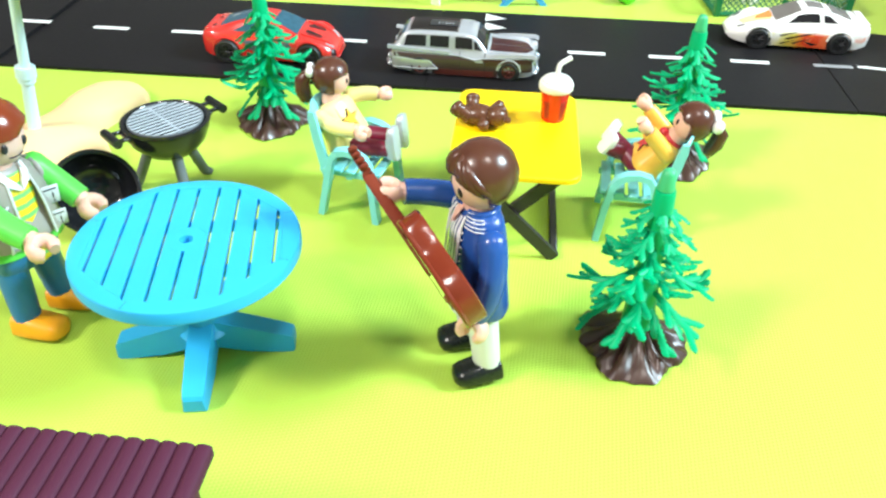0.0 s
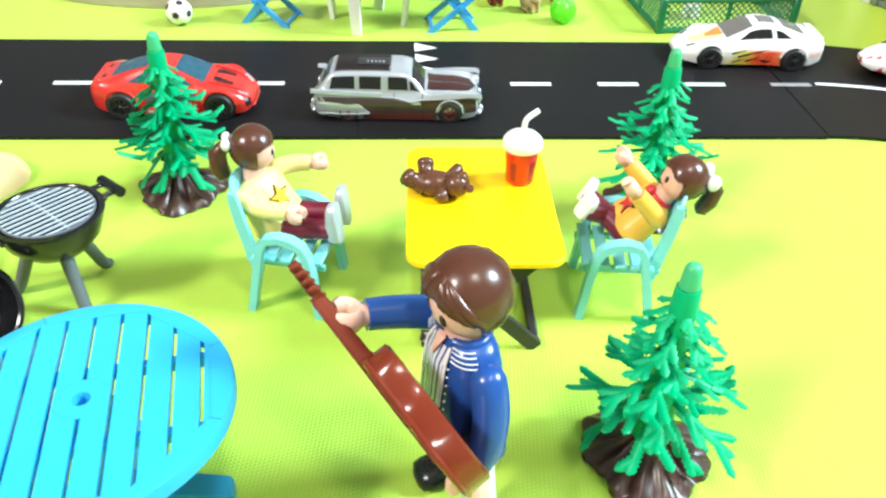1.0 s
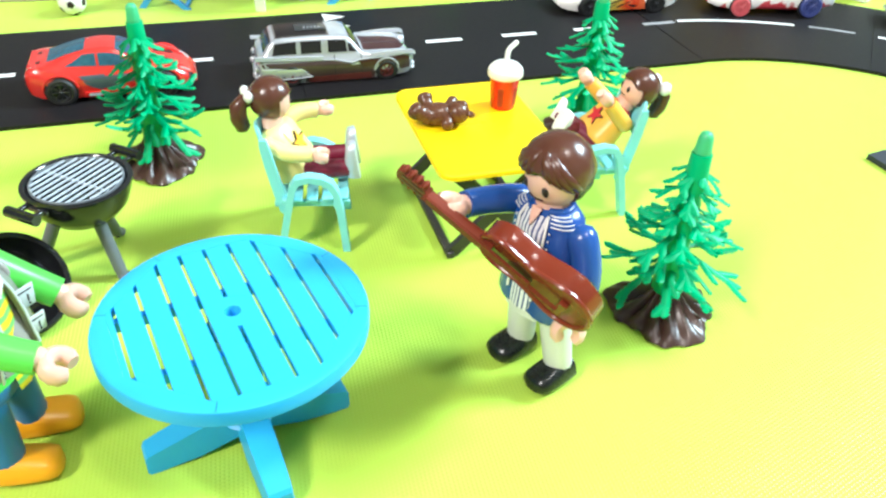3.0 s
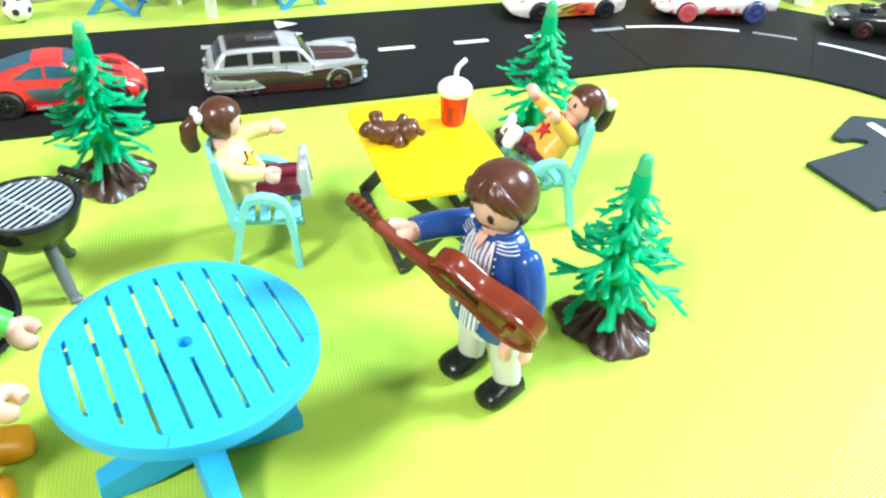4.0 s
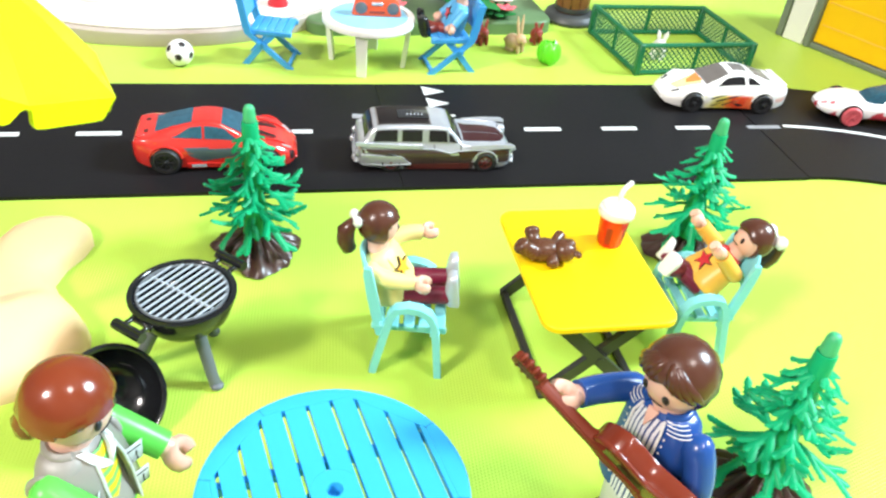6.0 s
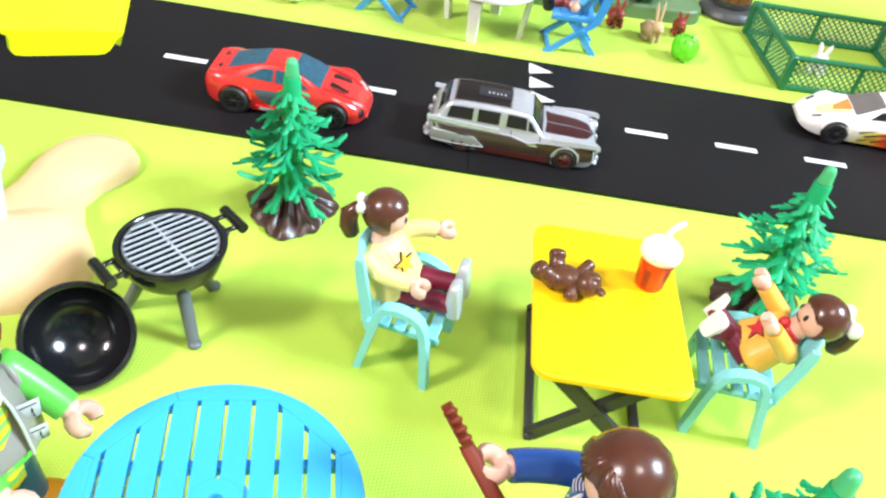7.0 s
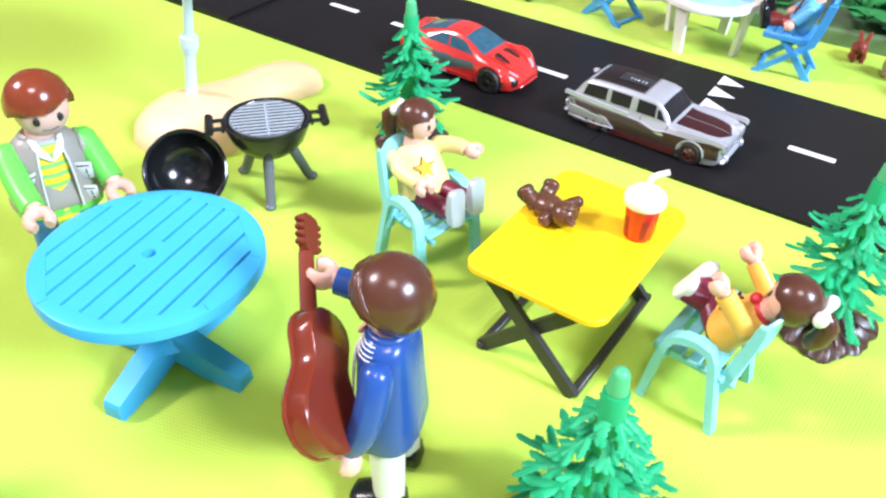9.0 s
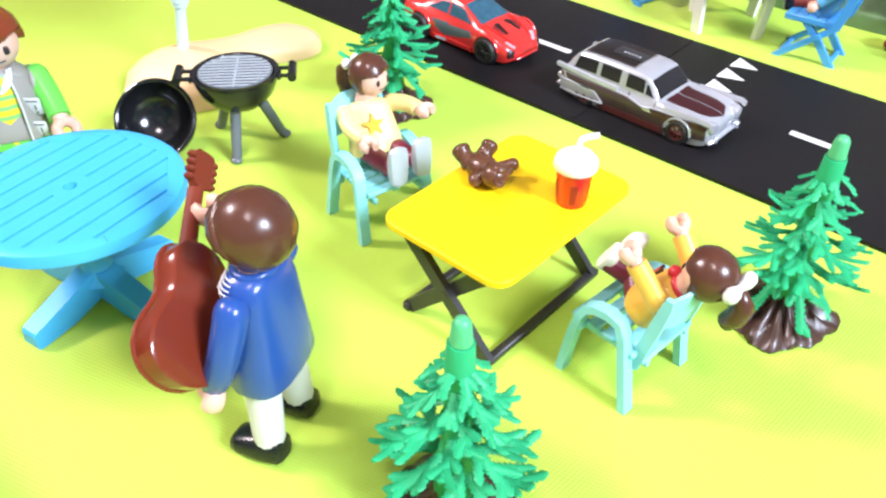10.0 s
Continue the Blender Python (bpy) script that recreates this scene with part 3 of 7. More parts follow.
def toy(name, hip, chest, head, face, wrists, feet, mats, k=1.0, skirt=1.0, toes=None, hair="bob", label="", category="toy figure", shoe_len=1.25, bends=(None, None), extra=None, hs=.84, bow=1.0, turn=None, shoe_k=1.0, low=0.0):
    """A jointed toy figure as one plain mesh. hip and chest: ends of the trunk; head: centre; face: where it looks.
    mats: skin, hair, jacket, sleeve, trousers, shoe, ink, front, trim."""
    base = Vector((hip[0], hip[1], 0))
    P = lambda p: Vector(p) - base
    hip, chest, head = P(hip), P(chest), P(head)
    face = Vector(face).normalized()
    axis = (chest - hip).normalized()
    side = axis.cross(Vector(turn) if turn else face).normalized()
    front = side.cross(axis).normalized()
    g = Geo()
    # trunk
    g.m = 2
    rings = []
    L = (chest - hip).length
    for t, w, d in ((low, 1.10 * skirt, .70 * skirt), (low + .06, 1.16 * skirt, .76 * skirt), (max(.3, low + .1), 1.08, .70), (.6, .98, .64), (.80, .93, .59), (.92, .84, .52), (.98, .66, .44), (1.01, .3, .25)):
        c = hip + axis * (L * t)
        ring = []
        for q in range(24):
            a = 6.28318 * q / 24
            ca, sa = math.cos(a), math.sin(a)
            ring.append(c + side * (k * w * math.copysign(abs(ca) ** .72, ca)) + front * (k * d * math.copysign(abs(sa) ** .72, sa)))
        rings.append(ring)
    g.loft(rings)
    # shirt front panel
    g.m = 7
    rows = []
    for t, w, d in ((.06, .30, .84), (.3, .34, .79), (.6, .36, .73), (.82, .42, .67), (.95, .36, .54)):
        c = hip + axis * (L * t)
        rows.append([c + side * (k * w * s) + front * (k * (d - .07 * abs(s))) for s in (-1, -.5, 0, .5, 1)])
    vs, fs = [p for r in rows for p in r], []
    for a in range(4):
        for b in range(4):
            fs.append((a * 5 + b, a * 5 + b + 1, a * 5 + b + 6, a * 5 + b + 5))
    g.add(vs, fs)
    # neck and head
    g.m = 0
    up = (head - chest).normalized()
    g.tube([chest - up * .1, head], .42 * k, 14)
    fside = Vector((0, 0, 1)).cross(face)
    fside = fside.normalized() if fside.length > .1 else side
    fup = face.cross(fside).normalized()
    kk, k = k, k * hs
    R = Matrix((face, fside, fup)).transposed().to_4x4()
    g.ball(head - fup * .08 * k, (.86 * k, .84 * k, .88 * k), 24, 16, R)
    # hair: a cap drawn in below the fringe in front
    g.m = 1
    vs, fs, n, m = [], [], 32, 20
    for i in range(m + 1):
        th = math.pi * i / m
        for j in range(n):
            ph = 6.28318 * j / n
            x, y, z = math.sin(th) * math.cos(ph), math.sin(th) * math.sin(ph), math.cos(th)
            r = 1.04
            fringe = .30 + .09 * math.sin(5 * ph + .6) - .55 * max(0, abs(y) - .55)
            if hair == "tail":
                fringe = .16 + .14 * y - .1 * max(0, abs(y) - .6)
            cut = max(0.0, min(1.0, ((fringe - z) * 6 if x > .22 else 0)))
            if x > .02:
                cut = max(cut * min(1, (x - .02) / .2), 0)
            if hair == "tail" and x > -.35 and z < -.2:
                cut = max(cut, min(1, (-.2 - z) * 8) * min(1, (x + .35) * 4))
            if hair == "tail":
                r += .05 * max(0, 1 - abs(z + .1) * 3)
            if z < -.82:
                cut = max(cut, min(1, (-.82 - z) * 6))
            r = r * (1 - cut) + .62 * cut
            r += .018 * math.sin(14 * ph + 3 * z) * math.sin(th) ** 2 * (1 if z > -.6 else 0)
            vs.append(head + R.to_3x3() @ Vector((x * r * k - .06 * k, y * r * k * .98, z * r * k + .10 * k)))
    for i in range(m):
        for j in range(n):
            fs.append((i * n + j, i * n + (j + 1) % n, (i + 1) * n + (j + 1) % n, (i + 1) * n + j))
    g.add(vs, fs)
    Rm = R.to_3x3()

    def on_head(az, el, r):
        a, b = radians(az), radians(el)
        return head + Rm @ Vector((math.cos(b) * math.cos(a) * r * k - .06 * k, math.cos(b) * math.sin(a) * r * k * .98, math.sin(b) * r * k + .10 * k))
    # combed locks, parted at one side
    for j, (a0, a1, e1) in enumerate(() if hair != "bob" else ((18, 34, 12), (14, 52, 2), (24, 72, -14), (30, 92, -24), (-4, -12, 14), (-8, -34, 8), (-10, -56, -4), (-16, -76, -18), (-24, -96, -26))):
        pts = [on_head(a0 + (a1 - a0) * u, 66 + (e1 - 66) * u, .955 + .03 * math.sin(3.14 * u)) for u in (0, .2, .4, .6, .8, 1)]
        g.tube(pts, [.05 * k, .12 * k, .15 * k, .15 * k, .12 * k, .035 * k], 8)
    if hair == "tail":
        pts = [head + Rm @ Vector(p) * k for p in ((-.8, 0, -.45), (-1.0, 0, -.7), (-1.12, 0, -1.0), (-1.12, 0, -1.35), (-1.05, 0, -1.6))]
        g.tube(pts, [.22 * k, .3 * k, .34 * k, .28 * k, .08 * k], 10)
    if hair == "pony":
        hgt = .22
        pts = [head + Rm @ Vector(p) * k for p in ((-.9, 0, hgt), (-1.3, 0, hgt + .02), (-1.62, 0, hgt - .3), (-1.66, 0, hgt - .9), (-1.5, 0, hgt - 1.4), (-1.42, 0, hgt - 1.6))]
        g.tube(pts, [.2 * k, .3 * k, .42 * k, .42 * k, .36 * k, .1 * k], 10)
        g.m = 8
        c = head + Rm @ Vector((-1.14, 0, hgt + .12)) * k
        g.ball(c, (.2 * k, .2 * k, .24 * k), 12, 8, R)
        for s in (-1, 1):
            rows = [(c + fside * (y * bow * s * k) + fup * (z * k), r) for y, z, r in ((.0, .05, .17), (.14, .08, .19), (.30, .14, .27), (.42, .17, .27), (.50, .19, .2), (.56, .2, .1))]
            g.tube([p for p, r in rows], [r * k * (.5 + .5 * bow) for p, r in rows], 10, .8, face)
    # print of the face
    g.m = 6
    for s in (-1, 1):
        d = Rm @ Vector((.80, .36 * s, .02)).normalized()
        g.ball(head - fup * .08 * k + d * (.84 * k), (.07 * k, .12 * k, .16 * k), 10, 8, R)
    mouth = [head - fup * .08 * k + (Rm @ Vector((math.cos(a) * .93, math.sin(a) * .93, -.34 - .07 * math.cos(a * 4))).normalized()) * (.872 * k) for a in [radians(v) for v in (-18, -9, 0, 9, 18)]]
    g.tube(mouth, .025 * k, 6)
    # arms and clip hands
    k = kk
    for s, w, bd in ((-1, wrists[0], bends[0]), (1, wrists[1], bends[1])):
        w = P(w)
        sh = hip + axis * (L * .84) + side * (1.0 * s * k)
        g.m = 3
        d = (w - sh).normalized()
        limb(g, sh, w - d * .3 * k, .37 * k, .33 * k, bd)
        g.m = 0
        e = d.cross(Vector((0, 0, 1)))
        e = e.normalized() if e.length > .2 else front
        u = e.cross(d)
        c = w + d * .12 * k
        g.tube([w - d * .34 * k, w - d * .12 * k], .24 * k, 10)
        ring = [c + d * (math.cos(a) * .27 * k) + e * (math.sin(a) * .27 * k) for a in [radians(40 + v * 28) for v in range(11)]]
        g.tube(ring, [.13 * k] + [.165 * k] * 9 + [.13 * k], 8, 1.5, u)
    # legs and shoes
    toes = toes or [front, front]
    for s, f, td in ((-1, feet[0], toes[0]), (1, feet[1], toes[1])):
        f = P(f)
        td = Vector(td).normalized()
        hp = hip + side * (.52 * s * k) + axis * .15
        g.m = 4
        ld = (f - hp).normalized()
        g.tube([hp, hp + ld * .2, f - ld * .15 * k, f], [.43 * k, .43 * k, .37 * k, .35 * k], 14)
        g.m = 5
        k = kk * shoe_k
        # shoe: sole away from the leg, toe along td
        sd = ld.cross(td).normalized()
        S = Matrix((td, sd, -ld)).transposed().to_4x4()
        rings = []
        for x, w, h in ((-.42, .25, .32), (-.36, .38, .5), (0, .44, .58), (.4, .47, .46), (.75, .47, .36), (.95, .40, .28), (1.03, .2, .14)):
            ring = []
            for q in range(14):
                a = 6.28318 * q / 14
                ca, sa = math.cos(a), math.sin(a)
                zz = h * (max(0, math.copysign(abs(sa) ** .6, sa)) if sa > 0 else -.0) - .12
                if sa <= 0:
                    zz = -.12 - .12 * abs(sa) ** .4
                ring.append(f + S.to_3x3() @ Vector((x * k * shoe_len / 1.25, w * k * math.copysign(abs(ca) ** .8, ca), zz * k)))
            rings.append(ring)
        g.loft(rings)
        k = kk
    if extra:
        extra(g, hip, axis, side, front, L, k)
    return tagged(part(name, g, mats, M=Matrix.Translation(base), sharp=50), label, category)


def build_guitarist():
    fwd = Vector((-.966, -.26, 0))

    def lapels(g, hip, axis, side, front, L, k):
        g.m = 8
        for s in (-1, 1):
            rows = [hip + axis * (L * t) + side * (w * s) + front * d for t, w, d in ((.2, .40, .80), (.45, .40, .745), (.7, .43, .68), (.88, .42, .60), (.97, .34, .47))]
            g.tube(rows, .035, 6)
            # printed bars on collar and shoulder
            for w0, d0, t0 in ((.69, .48, .985), (.77, .52, .965), (.85, .555, .94), (.91, .585, .915)):
                g.tube([hip + axis * (L * t0) + side * (s * w0 * math.sin(a) ** .72) + front * (math.copysign(d0 * abs(math.cos(a)) ** .72, math.cos(a))) for a in [radians(v) for v in range(26, 84, 7)]], .014, 5)
            for q in range(9):
                t = .86 - .07 * q
                c = hip + axis * (L * t) + side * (.54 * s) + front * (.60 + .017 * q)
                g.ball(c, (.026, .026, .026), 6, 4)
        # open neck
        g.m = 0
        rows = []
        for t, w, d in ((.87, .02, .70), (.91, .06, .665), (.95, .11, .60), (1.0, .15, .50)):
            c = hip + axis * (L * t)
            rows.append([c + side * (-w) + front * d, c + front * (d + .03), c + side * w + front * d, c + front * (d - .12)])
        g.loft(rows)
        # jacket cut away in front: trousers show below the shirt
        g.m = 4
        rows = []
        for t, w, d in ((-.02, .54, .76), (.1, .48, .79), (.2, .38, .79), (.29, .24, .78)):
            c = hip + axis * (L * t)
            rows.append([c + side * (w * s) + front * (d - .10 * abs(s) ** 2) for s in (-1, -.5, 0, .5, 1)] + [c + side * (w * s) + front * (d - .3) for s in (1, -1)])
        g.loft(rows)
        g.m = 2
        g.tube([hip + axis * (L * .985) + side * (.50 * math.cos(a)) + front * (.42 * math.sin(a)) for a in [radians(v) for v in range(-240, 61, 20)]], .10, 8)
    toy("toy_guitarist", (.85, 16.8, 2.25), (.83, 16.8, 5.22), (.84, 16.85, 5.95), (-.93, -.28, -.22),
        ((-1.34, 17.5, 5.08), (.74, 15.22, 2.66)), ((.82, 17.45, .36), (1.24, 16.06, .36)),
        [SKIN, HAIR, NAVY, NAVY, TROUSER_WHITE, SHOE_BLACK, INK, SHIRT_LINES, WHITE], skirt=1.0, toes=[fwd, fwd], extra=lapels, shoe_k=.93,
        bends=((0, .1, .05), (.35, -.3, -.1)),
        label="standing toy figure with brown hair, blue jacket and white trousers", category="toy figure")


def build_guitar():
    # local: x towards the head of the neck, y across, z out of the sound board
    tip, tail = Vector((-2.52, 18.42, 5.85)), Vector((.62, 14.33, 3.42))
    x = (tip - tail).normalized()
    z = Vector((-.756, -.352, -.423))
    z = (z - x * z.dot(x)).normalized()
    y = z.cross(x)
    M = Matrix((x, y, z)).transposed().to_4x4()
    M.translation = tail * U
    t = new("guitar")
    t.empty_display_size = .01
    t.matrix_basis = M
    tagged(t, "red-brown plastic acoustic guitar held by the toy figure", "guitar")
    def waist(s):
        """Half-width of the sound box from its tail (0) to the neck (1)."""
        row = ((0, 0), (.015, .36), (.06, .68), (.13, .90), (.22, 1.02), (.32, 1.02), (.43, .88), (.53, .72), (.60, .66), (.68, .69), (.77, .76), (.85, .76), (.92, .66), (.97, .46), (.99, .28), (1, 0))
        for (s0, w0), (s1, w1) in zip(row, row[1:]):
            if s <= s1:
                return w0 + (w1 - w0) * (s - s0) / (s1 - s0)
        return 0
    out = []
    N = 64
    for k in range(N):
        a = 6.28318 * k / N
        px = 1.55 - 1.55 * math.cos(a)
        s = px / 3.1
        wv = waist(s)
        out.append((px, wv * (1 if a < math.pi else -1)))
    g = Geo()
    rings = [[(px + (1.55 - px) * i, wy * (1 - i), zz) for px, wy in out] for zz, i in ((-.52, .05), (-.47, .0), (-.05, 0), (0, .03))]
    g.loft(rings)
    body = part("body", g, GUITAR, t, "glossy red-brown body")
    # raised edge round the sound board
    g = Geo()
    rim = [(1.55 + (px - 1.55) * .985, wy * .975) for px, wy in out]
    g.tube([(px, wy, .0) for px, wy in rim], .07, 8, closed=True)
    part("binding", g, GUITAR, body)
    g = Geo()
    g.lathe([(0, .012), (.34, .012), (.36, .0)], 20, shift(1.95, 0, 0))
    part("sound_hole", g, GUITAR_DARK, t, "dark sound hole")
    g = Geo()
    g.box((.75, 0, .06), (.22, .85, .12), .03)
    part("bridge", g, GUITAR, t)
    g = Geo()
    g.loft([[(x, w * math.cos(a) * 1.12, .1 + (.25 + h) * min(0, math.sin(a))) for a in [radians(v) for v in (0, -25, -50, -75, -105, -130, -155, -180)]] + [(x, -w * .9, .13), (x, w * .9, .13)] for x, w, h in ((2.75, .2, .2), (3.0, .19, .12), (3.2, .175, .03), (4.0, .16, 0), (4.68, .15, 0))])
    part("neck", g, GUITAR_NECK, t)
    g = Geo()
    g.box((3.1, 0, .12), (3.0, .33, .08), .02)
    part("fingerboard", g, GUITAR_NECK, t)
    g = Geo()
    g.prism([(4.6, -.17), (4.72, -.26), (5.4, -.30), (5.5, -.22), (5.52, 0), (5.5, .22), (5.4, .30), (4.72, .26), (4.6, .17)], -.12, .08)
    part("headstock", g, GUITAR_NECK, t)
    for s in (-.13, .13):
        g = Geo()
        g.box((5.05, s, .084), (.62, .1, .03), .01)
        part("slot", g, GUITAR_DARK, t, "dark string slot")
    peg = Geo()
    peg.ball((0, 0, 0), (.085, .12, .13), 10, 8)
    me = mesh_of(peg, GUITAR_NECK, "tuning_peg")
    for s in (-.32, .32):
        for px in (4.76, 4.95, 5.14, 5.33):
            part("tuning_peg", me, None, t, M=shift(px, s, -.03))
    # strings' bundle
    for q in range(4):
        g = Geo()
        g.box((2.75, -.12 + q * .08, .16 - .02), (3.9, .015, .02))
        part("string", g, GUITAR_NECK, t)


def build_parent():
    def vest(g, hip, axis, side, front, L, k):
        def on(t, w, d):
            return hip + axis * (L * t) + side * w + front * d
        for s in (-1, 1):
            # open front, standing off the shirt
            g.m = 8
            rows = []
            for t, w0, w1, d in ((.3, .47, 1.0, .95), (.35, .47, .99, .94), (.4, .46, .98, .92), (.6, .44, .92, .86), (.78, .40, .82, .76), (.9, .34, .72, .64), (1.0, .3, .52, .46)):
                rows.append([on(t, s * w0, d), on(t, s * w1, d - .24), on(t, s * (w1 + .06), d - .42), on(t, s * w0, d - .14)])
            g.loft(rows)
            # pale piping on the front edge
            g.m = 9
            g.tube([on(t, s * w, d) for t, w, d in ((.3, .46, .97), (.35, .46, .96), (.4, .45, .94), (.6, .43, .88), (.78, .39, .78), (.9, .33, .66), (1.0, .29, .48))], .035, 6)
            # printed pockets with dark lines
            for t, h, d in ((.36, .5, .835), (.60, .56, .765)):
                c = on(t, s * .72, d)
                M = Matrix((front, side, axis)).transposed().to_4x4()
                M.translation = c
                M = M @ rot("Z", -24 * s) @ rot("Y", 6 if t > .3 else 2)
                g.m = 9
                g.box((0, 0, .1), (.04, .46, h), .015, M)
                g.m = 6
                g.box((.014, 0, .1 + h * .30), (.03, .34, .035), 0, M)
                g.box((.014, .06 * s, .1 - h * .05), (.03, .035, h * .3), 0, M)
                for q in (-.08, .08):
                    g.ball(M @ Vector((.02, q, .1 - h * .34)), (.03, .03, .03), 8, 6)
            # rim of the armhole
            g.m = 8
            c = on(.76, s * .93, 0)
            g.tube([c + axis * (.46 * math.cos(a)) + front * (.44 * math.sin(a)) - side * (s * (.03 + .10 * max(0, -math.cos(a)))) for a in [6.28318 * q / 20 for q in range(20)]], .09, 8, closed=True)
        # turned-up collar of the vest, white collar of the shirt
        g.m = 8
        g.tube([on(.975, .52 * math.cos(a), .44 * math.sin(a)) for a in [radians(v) for v in range(-215, 36, 20)]], .11, 8, 1.3, axis)
        g.m = 10
        for s in (-1, 1):
            rows = []
            for t, w0, w1, d in ((1.0, .30, .44, .40), (.94, .2, .40, .60), (.87, .06, .30, .72), (.81, .0, .08, .75)):
                rows.append([on(t, s * w0, d + .05), on(t, s * w1, d), on(t, s * w1, d - .06), on(t, s * w0, d - .04)])
            g.loft(rows)
        # the vest flares and ends above a green hem
        def ring(t, w, d):
            return [on(t, w * math.copysign(abs(math.cos(a)) ** .72, math.cos(a)), d * math.copysign(abs(math.sin(a)) ** .72, math.sin(a))) for a in [6.28318 * q / 32 for q in range(32)]]
        g.m = 3
        g.loft([ring(.19, 1.14, .74), ring(.2, 1.20, .79), ring(.32, 1.18, .78), ring(.36, 1.15, .75)])
        g.m = 4
        g.loft([ring(-.03, .86, .46), ring(.0, .94, .52), ring(.12, 1.0, .62), ring(.24, 1.06, .68)])
        g.m = 8
        g.loft([ring(.305, 1.20, .79), ring(.295, 1.27, .85), ring(.315, 1.29, .87), ring(.40, 1.22, .82), ring(.5, 1.11, .73), ring(.58, 1.02, .65)])
        # dark seam round each armhole
        g.m = 6
        for s in (-1, 1):
            c = on(.76, s * 1.0, 0)
            g.tube([c + axis * (.455 * math.cos(a)) + front * (.43 * math.sin(a)) - side * (s * (.05 + .10 * max(0, -math.cos(a)))) for a in [6.28318 * q / 20 for q in range(20)]], .035, 6, closed=True)
    toy("toy_grown_up", (-11.62, 18.1, 2.25), (-11.58, 18.2, 5.18), (-11.45, 18.32, 5.96), (.87, -.36, -.12),
        ((-10.12, 16.5, 3.85), (-9.8, 18.85, 3.55)), ((-11.75, 17.45, .36), (-11.3, 18.75, .36)),
        [SKIN, HAIR_RED, VEST, GREEN_SLEEVE, JEANS, ORANGE, INK, STRIPED, VEST, VEST_PRINT, WHITE], toes=[(1, -.12, 0), (1, 0, 0)], hair="tail", extra=vest,
        bends=((-.05, -.1, -.15), (-.05, .1, -.05)),
        hs=.86, turn=(.89, -.40, 0), low=.24,
        label="toy figure with auburn ponytail, grey vest and green sleeves, standing", category="toy figure")


def star(g, c, side, up, front, r):
    pts = []
    for q in range(10):
        a = radians(90 + 36 * q)
        rr = r if q % 2 == 0 else r * .42
        pts.append(c + side * (rr * math.cos(a)) + up * (rr * math.sin(a)))
    g.loft([[p - front * .05 for p in pts], [p + front * .03 for p in pts]])


def build_children():
    def starred(g, hip, axis, side, front, L, k):
        c = hip + axis * (L * .55) + front * (.72 * k + .03)
        # thin dark outline under the star
        g.m = 6
        star(g, c - front * .014, side, axis, front, .385)
        g.m = 9
        star(g, c, side, axis, front, .36)

    def scarfed(g, hip, axis, side, front, L, k):
        starred(g, hip, axis, side, front, L, k)
        c = hip + axis * (L * 1.0)
        g.tube([c + side * (.40 * k * math.cos(a)) + front * (.40 * k * math.sin(a)) for a in [6.28318 * q / 16 for q in range(16)]], .13 * k, 8, closed=True)
        g.ball(c + front * (.52 * k), (.22 * k, .24 * k, .22 * k), 12, 8)
    toy("toy_child", (-3.32, 25.25, 2.1), (-3.95, 25.48, 3.62), (-3.88, 25.66, 4.36), (.94, .05, .04),
        ((-2.85, 24.3, 3.0), (-2.2, 26.2, 3.55)), ((-1.75, 24.38, 2.35), (-1.5, 25.2, 2.4)),
        [SKIN, HAIR, CREAM, CREAM, WINE, SILVER, INK, CREAM, WHITE, GOLD], k=.76, turn=(.74, -.56, .1), toes=[(-.12, .1, 1), (-.12, .1, 1)], hair="pony", extra=starred,
        bends=((-.2, -.12, -.15), (0, .1, .1)), shoe_len=1.5, shoe_k=.9,
        label="toy child with brown ponytail and pale yellow shirt, seated", category="toy figure")
    toy("toy_child", (6.55, 24.05, 2.1), (7.45, 23.82, 3.3), (7.9, 23.68, 3.98), (-.88, .12, .26),
        ((6.65, 24.95, 4.0), (6.28, 23.1, 4.1)), ((5.35, 24.05, 2.85), (5.6, 24.8, 2.9)),
        [SKIN, HAIR, AMBER, AMBER, WINE, WHITE, INK, AMBER, WHITE, RED_INK], k=.76, toes=[(.5, 0, .85), (.5, 0, .85)], hair="pony", extra=scarfed, low=.13, shoe_len=1.15, shoe_k=.78, bow=1.6,
        label="toy child with large white bow and orange shirt, leaning back", category="toy figure")
    toy("toy_child", (4.35, 46.5, 2.0), (4.9, 46.4, 3.5), (4.75, 46.45, 4.3), (-.95, 0, -.1),
        ((3.9, 47.3, 2.5), (4.1, 45.5, 2.45)), ((2.85, 46.1, 2.15), (2.9, 46.9, 2.2)),
        [SKIN, HAIR_BLOND, BLUE_SHIRT, BLUE_SHIRT, RUST, BLACK, INK, BLUE_SHIRT, WHITE, RED_INK], k=.74, toes=[(-.2, 0, 1), (-.2, 0, 1)], extra=starred, shoe_len=1.4,
        label="toy child with yellow hair and blue shirt on a folding chair", category="toy figure")


